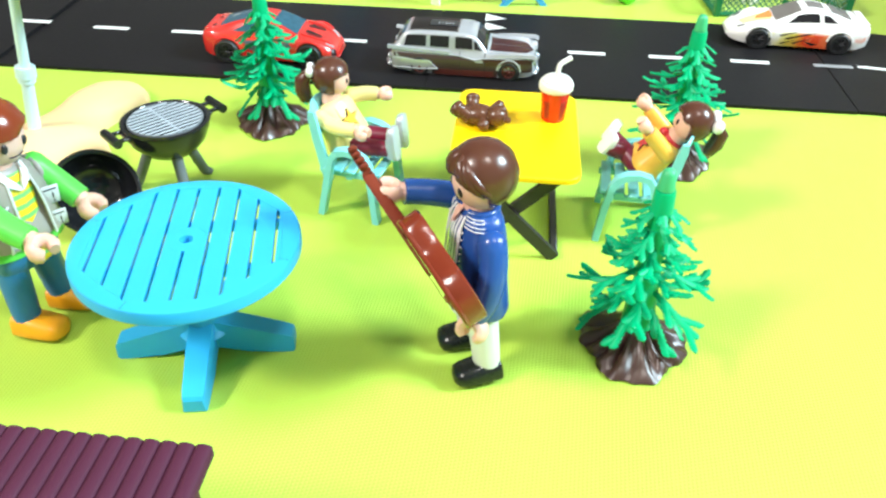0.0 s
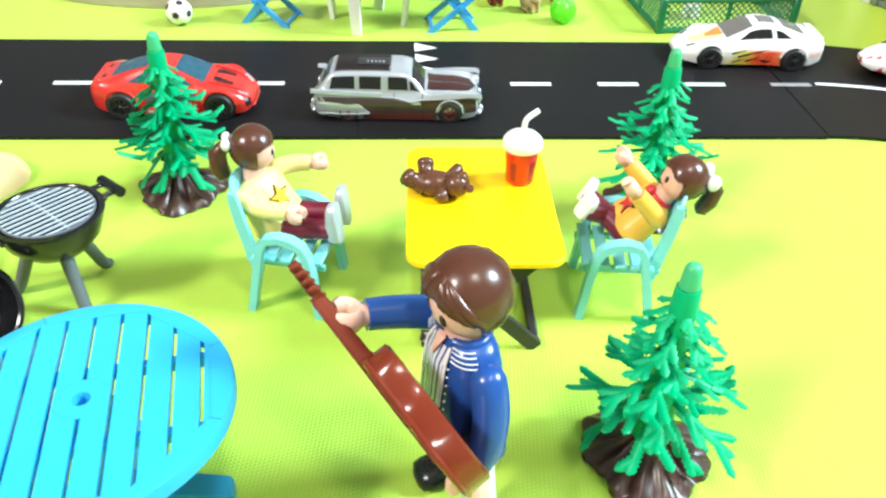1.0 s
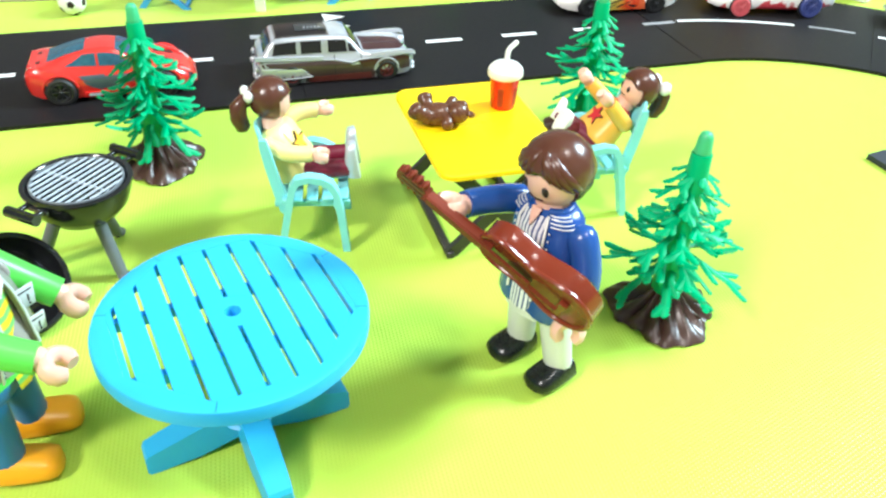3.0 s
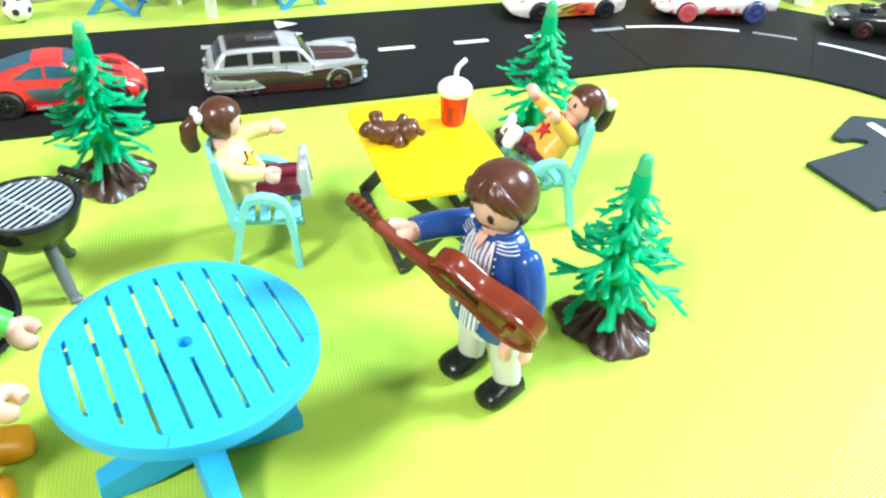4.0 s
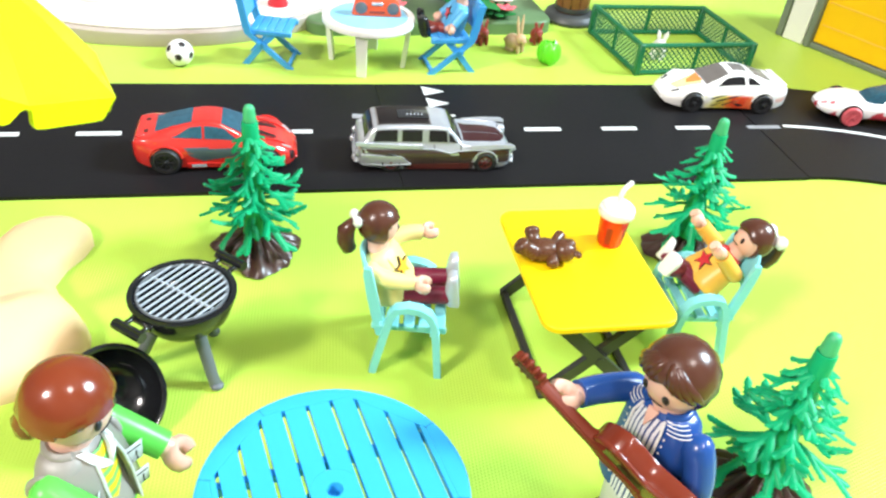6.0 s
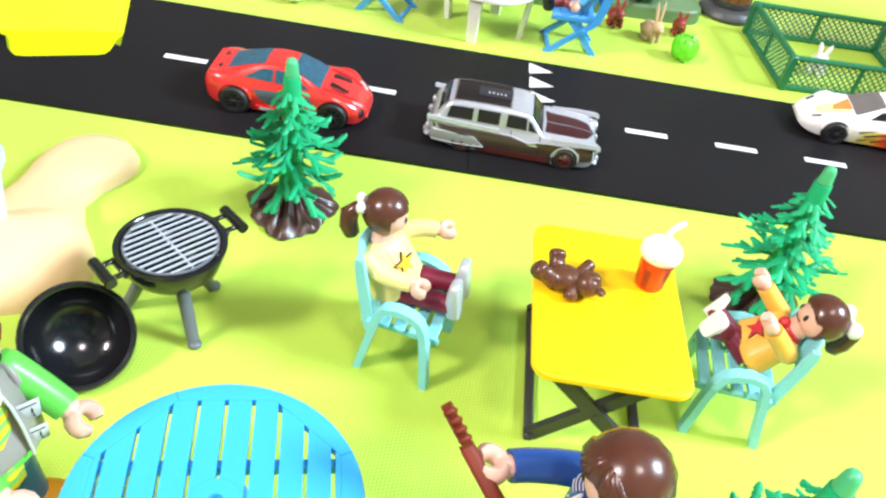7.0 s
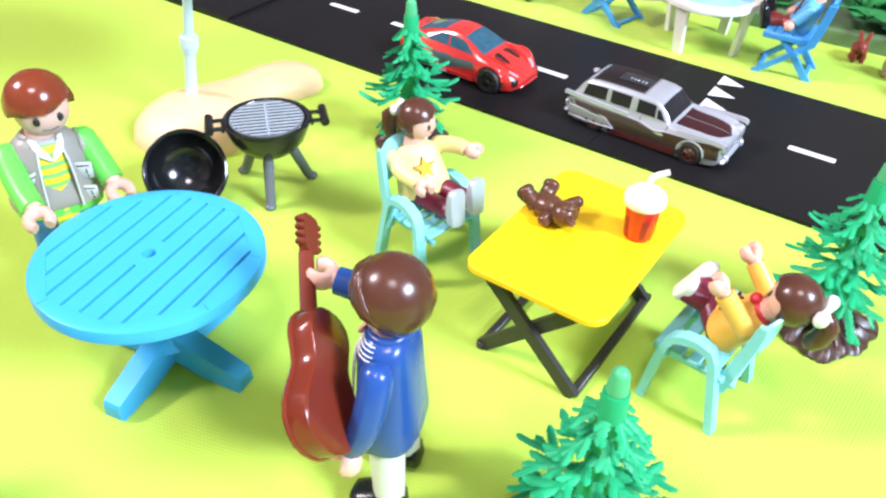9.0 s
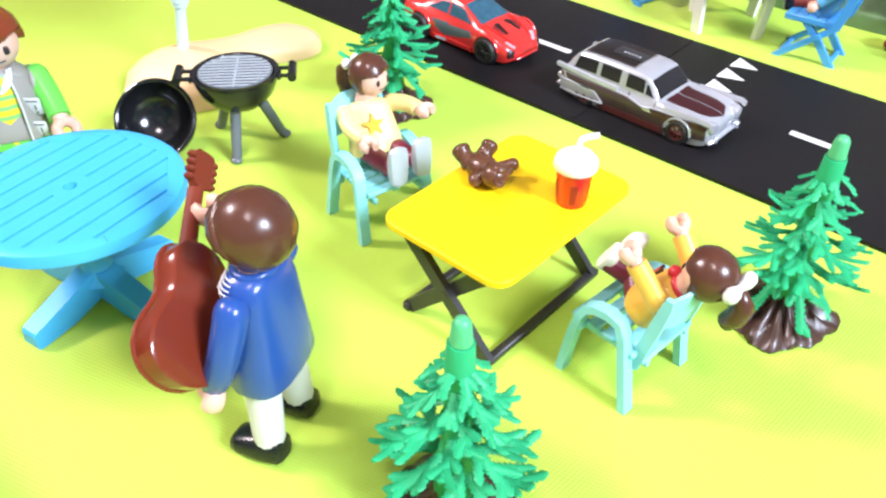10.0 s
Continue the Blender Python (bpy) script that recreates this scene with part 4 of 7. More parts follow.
# ---- round garden table ----
def build_round_table():
    t = thing("garden_table", -6.6, 17.0, 0, 6.5, "sky blue plastic round garden table with slotted top", "table")
    R, AP, Z, TH = 2.90, 2.42, 3.8, 0.2
    octo = lambda a: AP / math.cos((a + math.pi / 8) % (math.pi / 4) - math.pi / 8)
    # rim: ring between the circle and the octagon, rounded lip hanging at the edge
    g = Geo()
    rings = []
    n = 64
    prof = ((None, Z - TH), (R - .28, Z - TH), (R - .25, Z - .42), (R - .05, Z - .42), (R, Z - .36), (R, Z - .1), (R - .03, Z - .03), (R - .1, Z), (None, Z))
    for r, z in prof:
        ring = []
        for q in range(n):
            a = 6.28318531 * q / n
            rr = octo(a) + .004 if r is None else r
            ring.append((rr * math.cos(a), rr * math.sin(a), z))
        rings.append(ring)
    g.loft(rings, caps=False, closed=True)
    part("rim", g, SKY_BLUE, t)
    # seams between the rim's boards
    seam = Geo()
    seam.box((0, 0, 0), (.26, .016, .006))
    me = mesh_of(seam, JEANS, "seam")
    for q in range(8):
        a = 22.5 + 45 * q
        if q in (0, 2, 5, 7, 3):
            part("seam", me, None, t, M=rot("Z", a) @ shift(2.72, 0, Z + .0005))

    def clip(x):
        x = abs(x)
        h = AP * math.tan(math.pi / 8)
        return AP if x <= h else AP - (x - h) if x <= AP else 0
    pitch, gap = .565, .045
    xs = [-AP] + [pitch * k for k in range(-4, 5)] + [AP]
    for i in range(10):
        x0 = xs[i] + (gap if i else 0)
        x1 = xs[i + 1] - (gap if i < 9 else 0)
        for half in ((-1, 1) if i in (4, 5) else (0,)):
            cuts = sorted({x0, x1, *([.1, .2, .3, .38, .44, .49] if i == 5 else [-.1, -.2, -.3, -.38, -.44, -.49] if i == 4 else []), *[c for c in (-1.0024, 1.0024) if x0 < c < x1]})
            if half == 0:
                up = [(x, clip(x)) for x in cuts]
                poly = [(x, -y) for x, y in up] + up[::-1]
            else:
                # centre slats end round the hub
                up = [(x, clip(x)) for x in cuts]
                inner = [(x, max(.0, .521 ** 2 - x * x) ** .5) for x in cuts]
                poly = [(x, half * y) for x, y in inner] + [(x, half * y) for x, y in up[::-1]]
            g = Geo()
            g.prism(poly, Z - TH, Z - .002)
            part("slat", g, SKY_BLUE, t)
    # cross ribs below the slots, and solid ends inside the slots
    for y in (-1.0, 0.95):
        g = Geo()
        g.box((0, y, Z - .31), (4.7, .2, .28), .02)
        part("rib", g, SKY_BLUE, t)
    g = Geo()
    g.lathe([(.18, Z - .5), (.519, Z - .5), (.519, Z - .0035), (.18, Z - .0035), (.17, Z - .02), (.18, Z - .5)], 28)
    part("hub", g, SKY_BLUE, t, "hub with umbrella hole")
    g = Geo()
    g.lathe([(0, Z - .42), (.62, Z - .42), (.6, Z - .9), (.46, Z - 1.6), (.42, 1.3), (.52, .95), (.7, .8), (0, .8)], 28)
    part("pedestal", g, SKY_BLUE, t)
    # four feet
    g = Geo()
    rows = [[(x, -w, z0), (x, w, z0), (x, w * .86, z1), (x, -w * .86, z1)] for x, w, z0, z1 in ((.1, .36, .35, 1.25), (.5, .36, .3, 1.15), (1.2, .36, .12, .92), (2.1, .33, .02, .62), (2.38, .31, 0, .52), (2.44, .28, .04, .42))]
    g.loft(rows)
    me = mesh_of(g, SKY_BLUE, "foot", 30)
    for q in range(4):
        part("foot", me, None, t, M=rot("Z", -1 + 90 * q))


# ---- armchairs of turquoise plastic ----
def build_armchair():
    t = thing("garden_chair", 0, 0, 0, 0, "turquoise plastic garden armchair with slatted seat", "chair", "garden chairs")
    # forward is +x
    for k in range(5):
        g = Geo()
        g.box((-.95 + k * .47, 0, 1.62 + .03 * k), (.34, 2.05, .13), .03)
        part("seat_slat", g, TURQ, t)
    for s in (-1, 1):
        g = Geo()
        g.box((0, .82 * s, 1.5), (2.3, .16, .2), .03)
        part("seat_rail", g, TURQ, t)
        # leg, armrest and leg in one bent bar
        g = Geo()
        pts = [(-1.02, 1.22 * s, 0), (-.72, 1.2 * s, 1.5), (-.56, 1.18 * s, 2.25), (-.40, 1.15 * s, 2.5), (-.05, 1.13 * s, 2.57), (.32, 1.12 * s, 2.5), (.58, 1.12 * s, 2.34), (.74, 1.14 * s, 2.05), (.86, 1.18 * s, 1.4), (1.02, 1.22 * s, 0)]
        rings = []
        P = [Vector(p) for p in pts]
        for i, p in enumerate(P):
            d = (P[min(i + 1, 9)] - P[max(i - 1, 0)]).normalized()
            nrm = Vector((d.z, 0, -d.x))
            w = .17
            rings.append([p + nrm * .11 + Vector((0, w, 0)), p - nrm * .11 + Vector((0, w, 0)), p - nrm * .11 - Vector((0, w, 0)), p + nrm * .11 - Vector((0, w, 0))])
        g.loft(rings)
        part("arm_frame", g, TURQ, t, sharp=50)
        g = Geo()
        g.box((-.75, 1.0 * s, 1.75), (.3, .4, .18), .03)
        g.box((.8, 1.0 * s, 1.6), (.3, .4, .18), .03)
        part("bracket", g, TURQ, t)
    # back: two flat leaning stiles, the upper half closed by a curved panel
    for q in (-1, 1):
        g = Geo()
        g.loft([[(x - w, q * (y - .07), z), (x + w, q * (y - .07), z), (x + w, q * (y + .07), z), (x - w, q * (y + .07), z)] for x, y, z, w in ((-.78, .95, 1.22, .10), (-.82, .95, 1.3, .17), (-.98, .94, 2.0, .17), (-1.16, .93, 2.8, .16), (-1.3, .90, 3.5, .14), (-1.33, .88, 3.72, .10))])
        part("back_stile", g, TURQ, t, sharp=50)
    g = Geo()
    rows = []
    for k in range(13):
        u = -1 + k / 6
        x, top = -.30 * (1 - u * u), 3.86 - .22 * abs(u) ** 3
        rows.append([(x - 1.13, u * .9, 2.62 + .10 * u * u), (x - 1.02, u * .9, 2.62 + .10 * u * u), (x - 1.24, u * .88, top - .04), (x - 1.29, u * .88, top), (x - 1.35, u * .88, top - .04)])
    g.loft(rows)
    part("back_panel", g, TURQ, t, sharp=50)
    g = Geo()
    g.box((-.86, 0, 1.42), (.16, 1.8, .2), .03)
    part("rear_rail", g, TURQ, t)
    t.matrix_basis = at(-2.95, 24.85, 0, -17)
    copy_thing(t, at(6.4, 23.75, 0, 170))


# ---- yellow folding table, cup, bear ----
def build_folding_table():
    t = thing("folding_table", 2.33, 24.2, 0, -5, "yellow plastic camping table on dark crossed legs", "table")
    g = Geo()
    g.prism(roundrect(2.06, 2.98, .52, 8), 3.12, 3.3, inset=.06)
    part("tabletop", g, YELLOW, t)
    g = Geo()
    g.box((0, 0, 3.04), (3.3, 5.2, .12), .03)
    part("apron", g, YELLOW, t)
    for y in (-2.45, 2.35):
        for s in (-1, 1):
            g = Geo()
            a, b = Vector((-1.5 * s, y + .1 * s, .1)), Vector((1.45 * s, y + .1 * s, 3.05))
            d = (b - a).normalized()
            nrm = Vector((d.z, 0, -d.x)) * .2
            w = Vector((0, .1, 0))
            g.loft([[p + nrm + w, p - nrm + w, p - nrm - w, p + nrm - w] for p in (a - d * .05, b)])
            part("leg", g, CHARCOAL, t)
        g = Geo()
        g.lathe([(0, -.26), (.13, -.26), (.13, .22), (0, .22)], 12, shift(0, y, 1.58) @ rot("X", 90))
        part("pivot", g, CHARCOAL, t)
    for s in (-1, 1):
        g = Geo()
        g.box((1.52 * s, 0, .12), (.26, 5.1, .24), .05)
        part("foot_bar", g, CHARCOAL, t)


def build_cup():
    t = thing("drink_cup", 3.63, 25.1, 3.3, 20, "red drinking cup with white lid and bent straw", "cup")
    g = Geo()
    g.lathe([(0, 0), (.37, 0), (.40, .04), (.50, 1.16), (0, 1.16)], 28)
    part("cup", g, CUP_RED, t, "glossy red cup")
    for q in range(5):
        g = Geo()
        a = radians(-150 + q * 72)
        r0 = .575
        rows = []
        for z in (.16, .78):
            rr = .395 + .10 * z / 1.16 + .008
            rows.append([(rr * math.cos(a + w), rr * math.sin(a + w), z) for w in (-.2, 0, .2)] + [((rr - .05) * math.cos(a + w), (rr - .05) * math.sin(a + w), z) for w in (.2, 0, -.2)])
        g.loft(rows)
        part("label_patch", g, CUP_DARK, t, "dark red printed patch")
    g = Geo()
    g.lathe([(0, 1.1), (.55, 1.1), (.575, 1.14), (.575, 1.28), (.55, 1.36), (.48, 1.39), (.46, 1.46), (.4, 1.5), (0, 1.5)], 28)
    part("lid", g, WHITE, t, "white lid")
    g = Geo()
    g.tube([(0, 0, 1.45), (.02, 0, 1.8), (.06, .01, 1.93), (.18, .03, 2.0), (.48, .06, 2.1)], .085, 10)
    part("straw", g, WHITE, t, "white bent straw")


def build_bear():
    t = thing("toy_bear", 1.13, 24.56, 3.3, -5.7, "glossy brown toy bear lying on its back on the table", "toy")
    M = rot("Z", -10)
    g = Geo()
    rows = ((-.50, .18, .2), (-.42, .31, .28), (-.26, .40, .34), (-.02, .42, .38), (.2, .38, .35), (.36, .28, .28), (.46, .16, .16))
    g.loft([[(x, .02 - .08 * x + w * math.cos(a), .33 + h * math.sin(a)) for a in [6.28318 * q / 20 for q in range(20)]] for x, w, h in rows])
    part("body", g, BEAR, t, sharp=80)
    g = Geo()
    g.ball((.56, -.14, .42), (.38, .40, .36), 20, 14, M)
    head = part("head", g, BEAR, t)
    g = Geo()
    g.ball((.68, -.16, .66), (.2, .19, .16), 14, 10, M)
    part("muzzle", g, BEAR, head)
    for a, b in ((.70, .22), (.90, -.42)):
        g = Geo()
        g.lathe([(0, -.08), (.11, -.07), (.15, 0), (.13, .07), (.08, .09), (.05, .05), (0, .04)], 14, shift(a, b, .44) @ rot("Y", 25))
        part("ear", g, BEAR, head)
    # legs with flat upturned feet, arms with round paws
    for nm, a, b, c, d, e, r in (("leg", -.28, .18, -.30, .56, .54, .23), ("leg", -.34, -.08, -.72, -.02, .48, .25), ("arm", .28, .2, .60, .56, .46, .17), ("arm", .2, -.26, .14, -.46, .2, .19)):
        g = Geo()
        p = [Vector((a, b, .3)), Vector(((a + c) / 2, (b + d) / 2, (.3 + e) / 2 + .03)), Vector((c, d, e))]
        out = (p[2] - p[1]).normalized()
        if nm == "leg":
            p += [p[2] + out * .08 + Vector((0, 0, .05)), p[2] + out * .16 + Vector((0, 0, .10)), p[2] + out * .2 + Vector((0, 0, .12))]
            g.tube(p, [r * 1.1, r * .98, r * 1.0, r * 1.12, r * .95, r * .5], 16)
        else:
            p += [p[2] + out * .08, p[2] + out * .14, p[2] + out * .17]
            g.tube(p, [r * 1.05, r * .95, r * 1.05, r * 1.0, r * .7, r * .3], 16)
        part(nm, g, BEAR, t, sharp=80)


# ---- grill ----
def build_grill():
    t = thing("kettle_grill", -9.65, 25.1, 0, 44, "black kettle grill with silver grate on grey legs", "grill")
    Rb, Zr = 1.46, 2.95
    g = Geo()
    g.lathe([(0, 1.62), (.5, 1.66), (.95, 1.86), (1.28, 2.24), (1.43, 2.65), (Rb, Zr - .1), (Rb + .05, Zr - .06), (Rb + .05, Zr), (Rb - .08, Zr + .02), (Rb - .14, Zr - .04), (1.22, 2.4), (.7, 2.0), (0, 1.9)], 40)
    part("bowl", g, BLACK, t)
    g = Geo()
    g.tube([(1.24 * math.cos(a), 1.24 * math.sin(a), Zr - .02) for a in [6.28318 * q / 40 for q in range(40)]], .045, 8, closed=True)
    part("grate_ring", g, GREYLEG, t)
    for k in range(-5, 6):
        y = k * .215
        h = (1.24 ** 2 - y * y) ** .5
        g = Geo()
        g.tube([(-h, y, Zr), (h, y, Zr)], .036, 8)
        part("grate_bar", g, SILVER, t)
    g = Geo()
    g.tube([(0, -1.22, Zr - .07), (0, 1.22, Zr - .07)], .045, 6)
    part("cross_bar", g, SILVER, t)
    for s in (-1, 1):
        g = Geo()
        g.tube([(s * 1.95, -.52, Zr - .08), (s * 1.95, .52, Zr - .08)], .16, 10)
        for y in (-.3, .3):
            g.box((s * 1.68, y, Zr - .1), (.56, .13, .12), .02)
        g.box((s * 1.5, 0, Zr - .14), (.12, .84, .16), .03)
        part("handle", g, BLACK, t, "black bar handle")
    R = rot("Z", -44)
    for fx, fy in ((.67, -1.05), (-1.67, .23), (.67, 1.31)):
        a = R @ Vector((fx, fy, 0))
        g = Geo()
        top = Vector((a.x * .42, a.y * .42, 2.0))
        g.tube([top, a * .9 + Vector((0, 0, .3)), a * .97 + Vector((0, 0, .12))], [.2, .18, .17], 10)
        g.tube([a * .95 + Vector((0, 0, .1)), a * 1.05 + Vector((0, 0, .1))], [.17, .2], 8)
        leg = part("leg", g, GREYLEG, t)
        g = Geo()
        g.ball(a * 1.02 + Vector((0, 0, .11)), (.21, .21, .12), 10, 8)
        part("foot", g, GREYLEG, leg)


def build_lid():
    nrm = Vector((.45, -.62, .62)).normalized()
    c = Vector((-11.6, 22.85, 1.34))
    q = nrm.to_track_quat("Z", "X").to_matrix().to_4x4()
    t = new("grill_lid")
    t.empty_display_size = .01
    q.translation = c * U
    t.matrix_basis = q
    tagged(t, "black glossy dome lid of the grill, leaning open side out", "lid")
    g = Geo()
    outer = [(1.42 * math.sin(a), -1.2 * math.cos(a)) for a in [radians(v) for v in range(0, 91, 9)]]
    inner = [(1.30 * math.sin(a), -1.08 * math.cos(a)) for a in [radians(v) for v in range(90, -1, -9)]]
    outer[0], inner[-1] = (0, -1.2), (0, -1.08)
    g.lathe(outer + [(1.42, .06), (1.36, .1), (1.30, .06)] + inner, 40)
    part("dome", g, BLACK, t)
    g = Geo()
    g.tube([(1.39 * math.cos(a), 1.39 * math.sin(a), .03) for a in [6.28318 * k / 40 for k in range(40)]], .075, 8, closed=True)
    part("rim", g, BLACK, t)
    g = Geo()
    g.ball((0, 0, -1.32), (.2, .2, .16), 12, 8)
    part("knob", g, BLACK, t)


# ---- fir trees ----
def build_firs():
    rnd = random.Random(7)
    t = thing("fir_tree", 0, 0, 0, 0, "green plastic toy fir on a brown rock foot", "tree", "toy firs")
    # rock foot: folded skirt
    g = Geo()
    rings = []
    n = 84
    for f, z in ((1.0, 0), (1.05, .07), (.97, .17), (.82, .29), (.60, .44), (.34, .78), (.22, 1.2)):
        ring = []
        for q in range(n):
            a = 6.28318 * q / n
            r = 1.45 * f * (1 + .10 * math.sin(3 * a + .5) + .05 * math.sin(7 * a + 2) + (.05 * math.sin(17 * a + z) if f < 1.01 else .02 * math.sin(17 * a)))
            fold = abs(math.sin(6.5 * a + .6 * math.sin(2 * a)))
            r *= 1 - .16 * (1 - fold) ** 2 * (.2 < z < 1)
            ring.append((r * math.cos(a), r * math.sin(a), z + (.16 * (fold - .5) if .1 < z < 1 else 0)))
        rings.append(ring)
    g.loft(rings)
    part("rock", g, EARTH, t, "folded brown rock foot", sharp=60)
    g = Geo()
    g.lathe([(.46, .9), (.40, 1.7), (.44, 1.95), (.36, 2.3), (.30, 2.6), (.36, 2.78), (.28, 3.1), (.34, 3.3), (.26, 3.6), (.32, 3.82), (.25, 4.05), (.3, 4.28), (.26, 4.7), (0, 4.75)], 14)
    part("trunk", g, LEAF, t)
    g = Geo()
    g.lathe([(0, 5.3), (.2, 5.3), (.225, 5.33), (.185, 5.76), (.14, 5.86), (.07, 5.9), (0, 5.91)], 18)
    part("tip", g, LEAF_TIP, t, "paler green peg at the top")
    g = Geo()
    g.lathe([(0, 4.6), (.3, 4.6), (.27, 5.28), (.255, 5.31), (.19, 5.31), (0, 5.29)], 18)
    part("collar", g, LEAF, t)

    def blade(g, pts, w0, w1, up, teeth):
        """A flat tapered twig with a ridge on top and saw-toothed edges."""
        N, rings = teeth * 2, []
        for k in range(N + 1):
            u = k / N
            i = min(len(pts) - 2, int(u * (len(pts) - 1)))
            p = pts[i].lerp(pts[i + 1], u * (len(pts) - 1) - i)
            d = (pts[i + 1] - pts[i]).normalized()
            sd = d.cross(up).normalized()
            n = sd.cross(d)
            w = (w0 + (w1 - w0) * u) * (1.2 if k % 2 == 0 else .78) * (.55 if k == N else 1)
            h = .46 * w0 * (.72 if k % 2 == 0 else 1.1)
            q = p - d * (.05 if k % 2 == 0 else 0)
            rings.append([q + sd * w - n * (h * .2), p + sd * (w * .45) + n * (h * .75), p + n * h, p - sd * (w * .45) + n * (h * .75), q - sd * w - n * (h * .2), p - n * (h * .75)])
        g.loft(rings)

    def curve(a, d, rise, length, droop, lift, n=7):
        """A limb that leaves along d, sinks and turns up again."""
        return [a + d * (length * k / n) + Vector((0, 0, rise * k / n - droop * (k / n) ** 1.35 + lift * (k / n) ** 3.2)) for k in range(n + 1)]

    def frond(g, base, yaw, reach, droop, lift, w, forks):
        """A sawn limb that parts into shorter sawn twigs on both sides."""
        d = Vector((math.cos(yaw), math.sin(yaw), 0))
        pts = curve(base, d, .05, reach, droop, lift)
        up = Vector((0, 0, 1)) + d * min(1.2, droop / max(reach, .1)) * .8
        blade(g, pts, w * .8, w * .85, up, max(5, int(reach * 11)))
        for j in range(forks):
            u = .42 + .40 * j / max(1, forks - 1) + rnd.uniform(-.05, .05)
            k = min(len(pts) - 2, int(u * (len(pts) - 1)))
            p = pts[k].lerp(pts[k + 1], u * (len(pts) - 1) - k)
            fw = (pts[k + 1] - pts[k]).normalized()
            sg = 1 if (j + int(yaw * 3)) % 2 else -1
            side = fw.cross(up).normalized() * sg
            ln = reach * rnd.uniform(.34, .5) * (1.1 - .35 * u)
            dd = (fw * rnd.uniform(.7, 1.0) + side * rnd.uniform(.6, .85)).normalized()
            tw = [p + dd * (ln * q / 4) + Vector((0, 0, -.10 * ln * (q / 4) ** 2 + lift * .35 * (q / 4) ** 2)) + fw * (ln * .18 * (q / 4) ** 2) for q in range(5)]
            blade(g, tw, w * .85, w * .66, up, max(4, int(ln * 11)))

    tiers = ((1.95, 6, 1.5, 1.45, .10, .165, 2), (2.32, 7, 1.82, .85, .42, .155, 3), (2.98, 7, 1.56, .80, .36, .145, 3), (3.64, 7, 1.27, .75, .26, .135, 3), (4.28, 7, 1.0, .72, .16, .13, 3), (4.86, 7, .74, .64, .06, .125, 2))
    for i, (z, n, reach, droop, lift, w, forks) in enumerate(tiers):
        for q in range(n):
            g = Geo()
            yaw = 6.28318 * (q + .5 * (i % 2)) / n + rnd.uniform(-.2, .2)
            frond(g, Vector((0, 0, z + rnd.uniform(-.07, .07))), yaw, reach * rnd.uniform(.8, 1.08), droop * rnd.uniform(.75, 1.2), lift * rnd.uniform(.5, 1.5), w, forks)
            part("branch", g, LEAF, t, sharp=50)
    t.matrix_basis = at(-7.25, 30.67, 0, 10)
    copy_thing(t, at(9.03, 28.2, 0, 130))
    copy_thing(t, at(5.49, 17.47, 0, 235))


